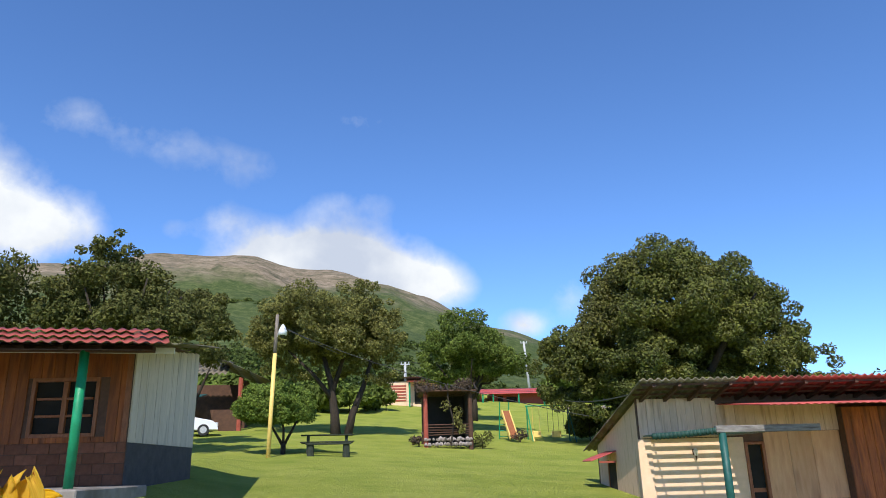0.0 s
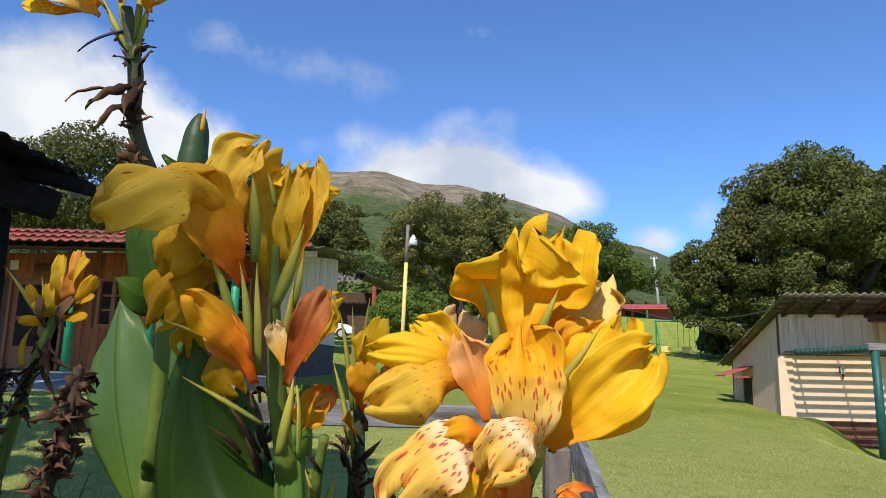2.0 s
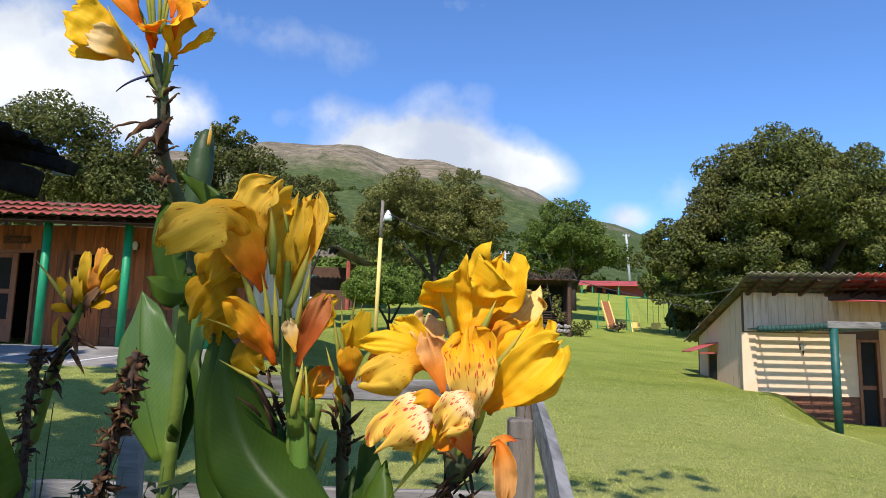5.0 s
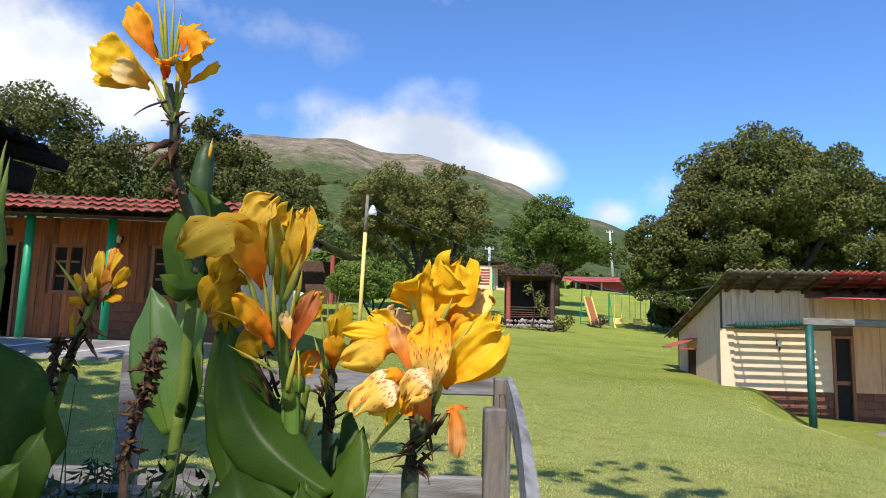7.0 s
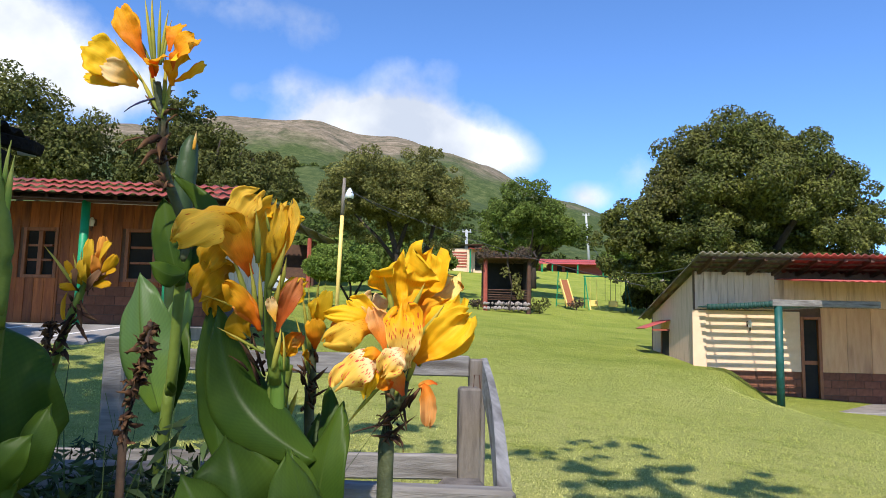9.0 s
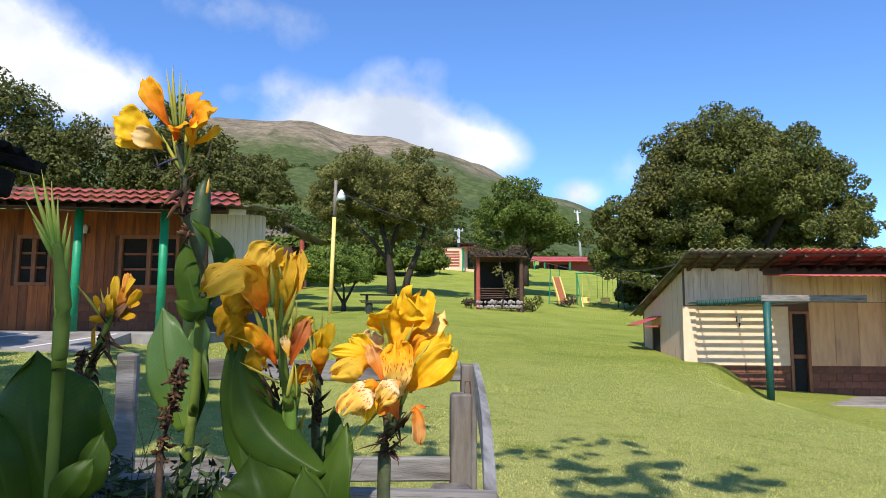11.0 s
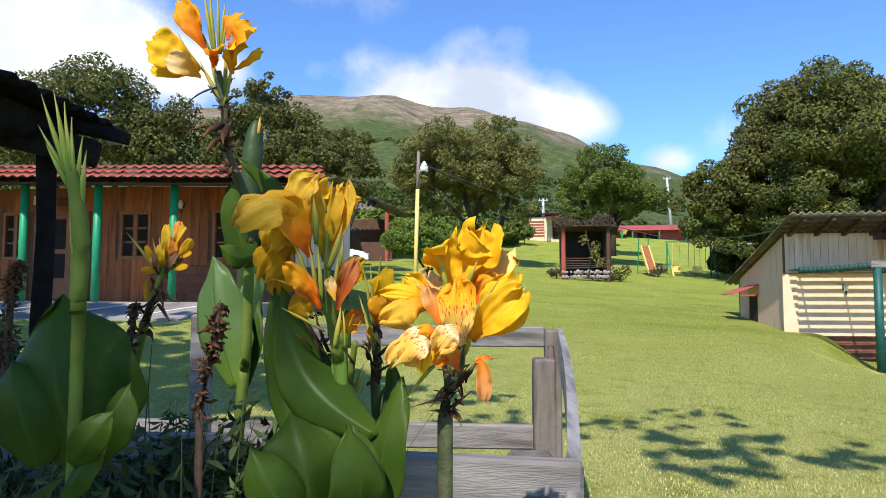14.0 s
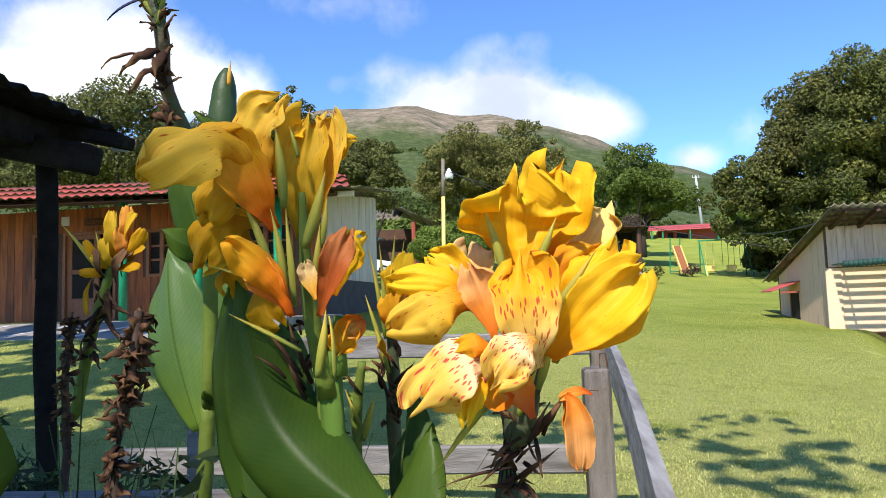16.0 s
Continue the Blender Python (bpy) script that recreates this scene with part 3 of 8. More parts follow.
def wall_lamp(parent, u, v, z):
    lamp = part("wall_lamp", box(u - 0.05, u + 0.05, v - 0.04, v, z - 0.08, z + 0.06, 0.01), M_DARKWOOD, parent, "small wall lantern")
    part("shade", tube([(u, v - 0.10, z - 0.10), (u, v - 0.10, z + 0.02), (u, v - 0.10, z + 0.08)], [0.035, 0.06, 0.02], 10), M_SIGN, lamp, "pale glass shade")
    part("finial", tube([(u, v - 0.10, z - 0.20), (u, v - 0.10, z - 0.10)], [0.012, 0.03], 8), M_DARKWOOD, lamp)


def plank_cabin():
    rng = np.random.default_rng(5)
    c = thing("cabin", (-3.08, 14.45, 0), -7, "brown plank cabin with red tiled roof and green porch posts", "cabin")
    Z0, ZT = 2.05, 4.52
    EAVE = pose(0, 0, 0.05, 0, 1.6, 0)
    holes = [(-6.78, -6.15, 2.95, 4.0), (-6.0, -4.68, Z0, 4.0), (-3.95, -3.22, 2.95, 3.98), (-1.82, -0.58, 2.90, 3.98), (-9.2, -8.5, 2.95, 4.0), (-11.5, -10.6, 2.95, 4.0)]
    # shell behind the boards, with the openings left through it
    us = sorted({-13.0, 0.0, *[q for h in holes for q in h[:2]]})
    for a, b in zip(us, us[1:]):
        hit = [h for h in holes if h[0] <= a + 0.01 and h[1] >= b - 0.01]
        for z0, z1 in ([(1.7, ZT)] if not hit else [(1.7, hit[0][2]), (hit[0][3], ZT)]):
            if z1 - z0 > 0.02:
                part("wall", box(a, b, 0, 0.12, z0, z1), M_MORTAR, c)
    part("room_back", box(-13, -0.1, 2.0, 2.1, 1.9, ZT), M_UNLIT_BLACK, c, "near-black sheet for the unlit room inside")
    part("room_floor", box(-13, -0.1, 0.12, 2.0, 1.98, 2.04), M_DARKWOOD, c)
    planks(c, -13.0, -3.16, 0.0, Z0, ZT, 0.21, M_PLANK, rng, holes)
    planks(c, -3.16, -0.02, 0.0, 2.80, ZT, 0.21, M_PLANK, rng, holes)
    blocks(c, -3.16, -0.0, 0.0, Z0, 2.80, M_BLOCK, 0.40, 0.19)
    part("side_wall", box(-0.12, 0.0, 0.12, 3.85, 1.6, 4.9), M_MORTAR, c)
    for k in range(13):
        a = 0.02 + k * 0.295
        part("side_plank", box(0.001, 0.028 + 0.004 * (k % 3), a + 0.003, a + 0.29, 2.79, 4.47 + 0.13 * (a + 0.29)), M_WHITE, c, "weathered white board")
    part("side_plinth", box(0.001, 0.02, 0.0, 3.85, 1.6, 2.785), M_DARKPAINT, c, "dark grey painted plinth")
    part("corner_board", box(-0.10, 0.0, -0.045, -0.026, 2.8, ZT, 0.004), M_TRIM, c)
    for h in (holes[0], holes[2], holes[3], holes[4], holes[5]):
        window(c, h[0] + 0.07, h[1] - 0.07, h[2] + 0.07, h[3] - 0.07, 0.0)
    # open door: glazed leaf on one side, dark doorway on the other
    leaf = part("door", box(-5.93, -5.13, 0.02, 0.06, 2.08, 2.55, 0.006), M_TRIM, c, "glazed brown door leaf")
    for a, b in ((-5.93, -5.80), (-5.26, -5.13)):
        part("stile", box(a, b, 0.015, 0.065, 2.55, 3.94, 0.006), M_TRIM, leaf)
    part("rail", box(-5.80, -5.26, 0.015, 0.065, 3.84, 3.94, 0.006), M_TRIM, leaf)
    part("rail", box(-5.80, -5.26, 0.015, 0.065, 3.08, 3.18, 0.006), M_TRIM, leaf)
    part("pane", box(-5.80, -5.26, 0.035, 0.045, 2.55, 3.84), M_UNLIT_BLACK, leaf)
    for a, b, z0, z1 in ((-6.0, -5.93, 2.05, 4.0), (-4.75, -4.68, 2.05, 4.0), (-5.93, -4.75, 3.94, 4.0)):
        part("door_frame", box(a, b, -0.04, 0.1, z0, z1, 0.006), M_TRIM, c)
    part("name_board", box(-5.45, -4.85, -0.06, -0.03, 4.13, 4.29, 0.01), M_DARKWOOD, c, "carved dark name board")
    lettering("CABAÑA", 0.13, (-5.15, -0.066, 4.165), c, M_PLANK)
    part("notice", box(-6.03, -5.83, -0.05, -0.03, 4.16, 4.36, 0.004), M_SIGN, c, "small pale notice")
    wall_lamp(c, -2.49, -0.03, 4.10)
    # porch
    part("porch_slab", box(-13.5, 0.45, -2.75, 0.0, 1.5, 2.04, 0.02), M_CONCRETE, c, "pale concrete porch slab")
    ap = bmesh.new()
    ends = [[ap.verts.new((u, v, z)) for v, z in ((-2.755, 2.032), (-4.2, 1.80), (-4.2, 1.45), (-2.755, 1.45))] for u in (-13.5, -0.15)]
    ap.faces.new(ends[0])
    ap.faces.new(ends[1][::-1])
    for i in range(4):
        ap.faces.new((ends[0][(i + 1) % 4], ends[0][i], ends[1][i], ends[1][(i + 1) % 4]))
    bmesh.ops.recalc_face_normals(ap, faces=ap.faces)
    part("apron", ap, M_CONCRETE, c, "sloping concrete apron before the porch")
    for k in range(9):
        line = part("painted_line", box(-0.03, 0.03, -0.72, 0.72, 0.0, 0.006), M_SIGN, c, "faded white painted line")
        line.matrix_basis = pose(-12.3 + k * 1.45, -3.48, 1.9175, 9.12, 0, 0) @ pose(0, 0, 0, 0, 0, -32)
    for u in (-9.4, -7.85, -6.30, -4.75, -3.20, -1.65, -0.10):
        p = part("post", tube([(u, -1.83, 2.03), (u, -1.83, 4.19 - 0.028 * u)], 0.075, 12), M_GREEN, c, "bright green round post", True)
    part("porch_beam", box(-13.2, 0.9, -1.90, -1.76, 4.10, 4.21, 0.01), M_DARKWOOD, c).matrix_basis = EAVE
    for k in range(22):
        u = -12.9 + k * 0.62
        part("rafter", box(u - 0.04, u + 0.04, -2.1, 0.0, -0.08, 0.0), M_DARKWOOD, c).matrix_basis = EAVE @ pose(0, 0, 4.50, 8.7, 0, 0)
    tiles = corrugated(-13.4, 1.36, -2.48, 4.17, -1.50, 4.60, 0.20, 0.020, 3, M_REDROOF, c, "roof_sheet", "red tile-pattern roof sheet", 0.05, 0.014, 0.42)
    tiles.matrix_basis = pose(0, 0, 0.0, 0, 1.6, 0)
    corrugated(-13.0, 1.42, -2.02, 4.215, 4.2, 5.16, 0.2, 0.014, 3, M_MOSSROOF, c, "roof_sheet", "grey corrugated roof sheet", 0.01, 0.014, 1.1).matrix_basis = EAVE
    part("soffit", box(-13.0, 0.9, -2.40, 0.0, -0.10, -0.085), M_DARKWOOD, c, "dark boarded porch ceiling").matrix_basis = EAVE @ pose(0, 0, 4.515, 8.7, 0, 0)
    part("fascia", box(-2.4, 1.2, -1.75, -1.71, 4.10, 4.20, 0.005), M_SIGN, c, "pale fascia board").matrix_basis = EAVE


M_DARKPAINT = material("dark_plinth_paint", (0.05, 0.042, 0.045), (0.085, 0.072, 0.072), 0.8, 4.0)
plank_cabin()


def low_cabin():
    rng = np.random.default_rng(6)
    c = thing("cabin", (8.25, 17.55, 0), -7, "pale plank cabin with mossy and red corrugated roof and slatted porch", "cabin")
    # front wall: block base, panels above
    door = (2.66, 3.05, 0.5, 2.56)
    for a, b, z0, z1 in ((-0.02, 2.66, 0.1, 3.9), (2.66, 3.05, 2.56, 3.9), (3.05, 9.0, 0.1, 3.9)):
        part("wall", box(a, b, 0, 0.12, z0, z1), M_MORTAR, c)
    part("doorway", box(2.62, 3.1, 0.5, 0.55, 0.3, 2.7), M_UNLIT_BLACK, c, "near-black sheet for the unlit room inside")
    part("front_panel", box(0.26, 2.60, -0.02, -0.001, 1.24, 2.74), M_WHITEWALL, c, "cream painted wall panel")
    part("corner_panel", box(-0.08, 0.255, -0.05, 0.0, 0.4, 2.74, 0.006), M_WHITEWALL, c, "cream painted corner strip")
    blocks(c, 0.26, 2.60, 0.0, 0.30, 1.24, M_BLOCK, 0.40, 0.19)
    blocks(c, 3.12, 9.0, 0.0, 0.30, 1.24, M_BLOCK, 0.40, 0.19)
    planks(c, 3.12, 5.08, 0.0, 1.24, 2.85, 0.62, M_PINK, rng, name="panel_board")
    planks(c, 0.0, 2.0, 0.0, 2.76, 3.72, 0.21, M_BEIGE, rng, name="upper_plank")
    planks(c, 2.0, 5.10, 0.0, 2.86, 3.55, 0.25, M_BEIGE, rng, name="upper_plank")
    planks(c, 5.10, 9.0, -0.25, 0.4, 3.4, 0.24, M_PLANK, rng)
    part("wing_wall", box(5.10, 9.0, -0.25, 0.0, 0.3, 3.4), M_MORTAR, c)
    for a, b, z0, z1 in ((2.60, 2.68, 0.5, 2.62), (3.04, 3.12, 0.5, 2.62), (2.68, 3.04, 2.55, 2.62)):
        part("door_frame", box(a, b, -0.05, 0.06, z0, z1, 0.006), M_TRIM, c)
    leaf = part("door", box(2.69, 3.03, 0.03, 0.07, 1.42, 1.52, 0.004), M_TRIM, c, "half-glazed dark door")
    part("lower_panel", box(2.69, 3.03, 0.035, 0.06, 0.5, 1.42), M_UNLIT_BLACK, leaf)
    part("pane", box(2.69, 3.03, 0.035, 0.06, 1.52, 2.55), M_UNLIT_BLACK, leaf)
    wall_lamp(c, 1.32, -0.02, 2.42)
    # gable end
    me = bmesh.new()
    prof = [(0.0, 0.3), (4.3, 0.9), (4.3, 2.72), (0.0, 3.70)]
    f0 = [me.verts.new((0.0, v, z)) for v, z in prof]
    f1 = [me.verts.new((0.1, v, z)) for v, z in prof]
    me.faces.new(f0[::-1])
    me.faces.new(f1)
    for i in range(4):
        me.faces.new((f0[i], f0[(i + 1) % 4], f1[(i + 1) % 4], f1[i]))
    part("gable_wall", me, M_BEIGE, c, "greyish white gable end boards")
    part("back_wall", box(0.0, 9.0, 4.3, 4.42, 0.4, 2.6), M_MORTAR, c)
    # Near-black sheet laid on the wall for the unlit opening
    hatch = part("side_hatch", box(-0.012, -0.002, 2.45, 3.15, 1.2, 2.22), M_UNLIT_BLACK, c, "near-black sheet in place of the opening in the gable end")
    part("hatch_frame", box(-0.03, 0.0, 3.15, 3.22, 1.2, 2.28), M_TRIM, hatch)
    can = part("side_canopy", box(-0.78, 0.0, -0.5, 0.62, 0, 0.03, 0.006), M_REDSHEET, c, "small red sheet canopy")
    can.matrix_basis = pose(0, 2.75, 2.50, 0, -19, 0)
    part("canopy_rail", box(-0.5, -0.02, 2.3, 2.36, 2.20, 2.25), M_RUST, c)
    # roof: high front eave, falling to the back
    corrugated(-0.28, 2.15, -1.30, 4.06, 5.1, 2.62, 0.18, 0.03, 4, M_MOSSROOF, c, "roof_sheet", "mossy grey corrugated roof sheet", 0.02, 0.03)
    corrugated(2.15, 9.2, -1.30, 4.06, 5.1, 2.62, 0.18, 0.03, 4, M_REDROOF, c, "roof_sheet", "faded red corrugated roof sheet", 0.02, 0.03)
    for k in range(15):
        u = 0.1 + k * 0.62
        r = part("rafter", box(u - 0.04, u + 0.04, -1.20, 4.3, -0.13, -0.04), M_DARKWOOD, c)
        r.matrix_basis = pose(0, 0, 3.77, -12.7, 0, 0)
    for k in range(3):
        part("batten", box(-0.2, 9.1, -1.15 + k * 0.36, -1.09 + k * 0.36, 3.94 - k * 0.081, 3.985 - k * 0.081), M_DARKWOOD, c)
    # red canopy over the doorway
    corrugated(2.05, 9.2, -2.75, 3.335, -0.02, 3.57, 0.18, 0.012, 1, M_REDSHEET, c, "canopy_sheet", "red canopy sheet over the porch", 0.0, 0.02)
    # slatted porch roof
    for k in range(12):
        v = -0.13 - k * 0.176
        part("porch_slat", box(0.05, 2.2, v - 0.040, v + 0.040, 2.80, 2.825), M_DARKGREEN, c, "thin green roof lath")
    for u in (0.3, 1.25, 2.15):
        part("porch_joist", box(u - 0.02, u + 0.02, -2.1, 0.0, 2.765, 2.80), M_GREYWOOD, c)
    vs, fs = [], []
    n = 96
    for i in range(n + 1):
        u = -0.40 + 1.5 * i / n
        z = 2.80 + 0.10 * ((u + 0.40) / 1.5) ** 1.4
        w = 0.012 * math.cos(2 * math.pi * u / 0.09)
        vs += [(u, -2.18 + w, z), (u, -2.18 + w, z - 0.13 + w), (u, -2.16 + w, z), (u, -2.16 + w, z - 0.13 + w)]
    for i in range(n):
        o = i * 4
        fs += [(o, o + 4, o + 5, o + 1), (o + 2, o + 3, o + 7, o + 6), (o, o + 2, o + 6, o + 4), (o + 1, o + 5, o + 7, o + 3)]
    mesh_part("scalloped_edge", vs, fs, M_DARKGREEN, c, "green scalloped roof edge", True)
    part("porch_beam", box(1.04, 3.40, -2.20, -2.06, 2.78, 2.93, 0.012), M_GREYWOOD, c, "weathered grey porch beam")
    part("post", tube([(1.19, -2.12, 0.5), (1.19, -2.12, 2.78)], 0.085, 12), M_TEAL, c, "dark green round post", True)
    part("porch_slab", box(0.3, 9.0, -2.25, 0.0, 0.1, 0.50, 0.02), M_CONCRETE, c, "low concrete porch slab")


low_cabin()


def far_cabin(at, turn, width, label, white=True):
    rng = np.random.default_rng(int(width * 10))
    c = thing("far_cabin", at, turn, label, "cabin")
    part("wall", box(0, width, 0, 4, -0.5, 2.35), M_WHITEWALL if white else M_RUST, c)
    if white:
        for k in range(6):
            part("slat", box(0.6, 2.3, -0.05, -0.001, 0.3 + k * 0.3, 0.46 + k * 0.3), M_RUST, c)
        part("porch_roof", box(2.5, width + 0.3, -1.6, 0.2, 2.3, 2.38), M_REDROOF, c).matrix_basis = pose(0, 0, 0.0, 6, 0, 0)
        part("post", tube([(2.7, -1.5, -0.4), (2.7, -1.5, 2.2)], 0.09, 8), M_GREEN, c)
        part("door", box(3.2, 4.0, -0.04, -0.001, 0, 2.0), M_UNLIT_BLACK, c)
        corrugated(-0.3, width + 0.3, -0.5, 2.75, 4.3, 2.2, 0.25, 0.02, 2, M_MOSSROOF, c)
    else:
        corrugated(-0.6, width + 0.6, -1.4, 2.05, 2.6, 3.05, 0.25, 0.03, 3, M_REDSHEET, c, "roof_sheet", "bright red roof sheet")
        part("window", box(width * 0.3, width * 0.5, -0.02, -0.001, 0.7, 1.8), M_UNLIT_BLACK, c)
        part("door", box(width * 0.14, width * 0.24, -0.02, -0.001, 0.0, 1.9), M_UNLIT_BLACK, c)
        for k in range(3):
            part("post", tube([(0.2 + k * width * 0.48, -1.2, -0.4), (0.2 + k * width * 0.48, -1.2, 2.1)], 0.09, 8), M_GREEN, c)
    return c


def low(x, y):
    return (x, y, ground_height(x, y))


far_cabin(low(6.3, 75), -7, 5.6, "distant white cabin with red porch roof")
far_cabin((20.0, 85, 8.25), -7, 6.4, "distant red cabin with a bright red roof", False)
far_cabin((14.6, 84, 8.1), -7, 4.0, "distant red cabin with a bright red roof", False)
far_cabin((-7.0, 66, 6.7), 0, 7.0, "distant red cabin with a bright red roof", False)


def thatch_hut():
    h = thing("hut", (-7.6, 50, ground_height(-7.6, 50)), 0, "dark open hut with a grey corrugated roof", "hut")
    for x, y in ((-1.6, -1.6), (2.1, -1.6), (-1.6, 2.0), (2.1, 2.0)):
        part("post", tube([(x, y, -0.3), (x, y, 2.6)], 0.13, 8), M_RUST, h)
    part("back_wall", box(-1.8, 2.2, 1.9, 2.05, -0.3, 2.6), M_DARKWOOD, h)
    part("side_wall", box(2.1, 2.25, -0.2, 2.0, -0.3, 2.6), M_DARKWOOD, h)
    part("low_wall", box(-1.6, 2.1, -1.65, -1.55, -0.3, 0.9), M_DARKWOOD, h)
    corrugated(-1.9, 1.4, -2.4, 2.7, 0.3, 3.75, 0.3, 0.06, 3, M_MOSSROOF, h, "roof_sheet", "grey corrugated roof sheet")
    e = corrugated(-2.4, 2.6, -0.9, 0.0, 1.9, 1.25, 0.3, 0.05, 3, M_MOSSROOF, h, "roof_sheet", "grey corrugated roof sheet")
    e.matrix_basis = pose(2.7, 0.2, 2.35, 0, 0, 90)
    t = part("awning", box(-2.4, 0.4, -3.6, -1.7, 0, 0.05), M_TEAL, h, "dark green awning sheet")
    t.matrix_basis = pose(0, 0, 1.9, 8, 0, 0)
    h.matrix_basis = h.matrix_basis @ Matrix.Scale(1.2, 4)


thatch_hut()


def car():
    c = thing("car", (-7.9, 44.2, ground_height(-7.9, 44.2)), 8, "small white parked car beside the hut", "car")
    bm = bmesh.new()
    prof = [(-2.1, 0.35), (-2.1, 0.75), (-1.7, 0.95), (-1.2, 1.42), (0.2, 1.46), (0.85, 1.02), (1.75, 0.86), (2.05, 0.66), (2.1, 0.35)]
    rows = []
    for y, s in ((-0.80, 0.94), (-0.72, 1.0), (0.72, 1.0), (0.80, 0.94)):
        rows.append([bm.verts.new((x, y * (0.86 if z > 1.1 else 1.0), 0.3 + (z - 0.3) * s)) for x, z in prof])
    for a, b in zip(rows, rows[1:]):
        for i in range(len(prof)):
            j = (i + 1) % len(prof)
            bm.faces.new((a[i], a[j], b[j], b[i]))
    bm.faces.new(rows[0][::-1])
    bm.faces.new(rows[-1])
    bmesh.ops.recalc_face_normals(bm, faces=bm.faces)
    part("body", bm, M_CARPAINT, c, "white painted body")
    gl = bmesh.new()
    q = [gl.verts.new(p) for p in ((0.27, -0.58, 1.42), (0.84, -0.66, 1.05), (0.84, 0.66, 1.05), (0.27, 0.58, 1.42))]
    gl.faces.new(q)
    bmesh.ops.translate(gl, verts=gl.verts, vec=(0.03, 0, 0.02))
    part("windscreen", gl, M_CARGLASS, c)
    for x in (-1.3, 1.3):
        for y in (-0.82, 0.82):
            w = part("wheel", tube([(x, y - 0.1, 0.32), (x, y + 0.1, 0.32)], 0.32, 18), M_TYRE, c, "black tyre")
            part("rim", tube([(x, y - 0.115, 0.32), (x, y + 0.115, 0.32)], 0.20, 12), M_GALV, w)
    for y in (-0.58, 0.58):
        part("headlight", box(1.9, 2.1, y - 0.16, y + 0.16, 0.60, 0.74, 0.02), M_GALV, c)
    part("grille", box(2.06, 2.12, -0.4, 0.4, 0.42, 0.55, 0.01), M_TYRE, c)


car()

# ---- things on the lawn ----


def lamp_post():
    z = 2.6
    p = thing("street_lamp", (-1.68, 29.5, z), 0, "tall wooden lamp post painted yellow with a white lamp", "street lamp")
    part("painted_shaft", tube([(-0.04, 0, -0.3), (0.05, 0, 4.15)], [0.088, 0.08], 12), M_YELLOW, p, "yellow painted shaft", True)
    part("bare_shaft", tube([(0.05, 0, 4.15), (0.085, 0, 5.75)], [0.08, 0.07], 12), M_GREYPOST, p, "bare wooden top", True)
    part("arm", tube([(0.08, 0, 4.7), (0.16, -0.05, 5.0), (0.30, -0.1, 5.05)], 0.025, 6), M_GALV, p)
    head = part("lamp_head", tube([(0.33, -0.1, 4.88), (0.33, -0.1, 5.05), (0.33, -0.1, 5.22), (0.33, -0.1, 5.32)], [0.17, 0.18, 0.10, 0.04], 14), M_CARPAINT, p, "white lamp head", True)
    part("bulb", tube([(0.33, -0.1, 4.74), (0.33, -0.1, 4.88)], [0.05, 0.11], 10), M_CARGLASS, head)


lamp_post()


def power_pole(x, y, h, lean=0.0):
    p = thing("power_pole", foot(x, y), 0, "pale cement power pole with a short crossarm", "power pole")
    part("shaft", tube([(0, 0, -0.3), (lean, 0, h)], [0.20, 0.13], 10), M_CEMENTPOLE, p, smooth=True)
    part("crossarm", box(lean - 0.5, lean + 0.5, -0.05, 0.05, h - 0.25, h - 0.15), M_CEMENTPOLE, p)
    for s in (-0.4, 0.0, 0.4):
        part("insulator", tube([(lean + s, 0, h - 0.13), (lean + s, 0, h + 0.08)], 0.05, 6), M_GALV, p)


power_pole(8.55, 75.0, 4.5 + 0.0)
power_pole(27.9, 95.0, 7.4, -0.5)


def cable(a, b, sag, r=0.014):
    pts = []
    for i in range(21):
        f = i / 20
        p = Vector(a).lerp(Vector(b), f)
        p.z -= sag * 4 * f * (1 - f)
        pts.append(p)
    tagged(part("cable", tube(pts, r, 5), M_WIRE, None, "thin black overhead cable"), category="cable")


cable((-1.60, 29.5, 8.0), (8.5, 75, 13.0), 0.9, 0.022)
cable((-1.60, 29.5, 7.9), (8.6, 21.9, 3.6), 0.35, 0.012)
cable((8.55, 75, 13.0), (27.4, 95, 16.2), 0.8, 0.03)
cable((27.4, 95, 16.2), (9.3, 19.5, 4.1), 2.2, 0.022)


def picnic_table():
    t = thing("picnic_table", foot(0.55, 31.6), 0, "dark wooden picnic table with benches under the round tree", "table")
    for k in range(4):
        part("top_board", box(-1.1, 1.1, -0.36 + k * 0.18, -0.19 + k * 0.18, 0.72, 0.76, 0.005), M_DARKTIMBER, t)
    for s in (-0.75, 0.75):
        part("bench", box(-1.1, 1.1, s - 0.13, s + 0.13, 0.42, 0.46, 0.005), M_DARKTIMBER, t)
    for x in (-0.8, 0.8):
        part("leg", box(x - 0.06, x + 0.06, -0.2, 0.2, -0.1, 0.72), M_DARKTIMBER, t)
        part("bench_bearer", box(x - 0.04, x + 0.04, -0.85, 0.85, 0.36, 0.42), M_DARKTIMBER, t)
        for s in (-0.75, 0.75):
            part("bench_leg", box(x - 0.04, x + 0.04, s - 0.05, s + 0.05, -0.1, 0.36), M_DARKTIMBER, t)


picnic_table()


def stone_bench(x, y):
    b = thing("bench", foot(x, y), 0, "dark plank bench on two stump legs", "bench")
    part("seat", box(-0.9, 0.9, -0.18, 0.18, 0.46, 0.52, 0.01), M_DARKTIMBER, b)
    for s in (-0.7, 0.7):
        part("leg", tube([(s, 0, -0.1), (s, 0, 0.46)], [0.15, 0.13], 8), M_DARKTIMBER, b)


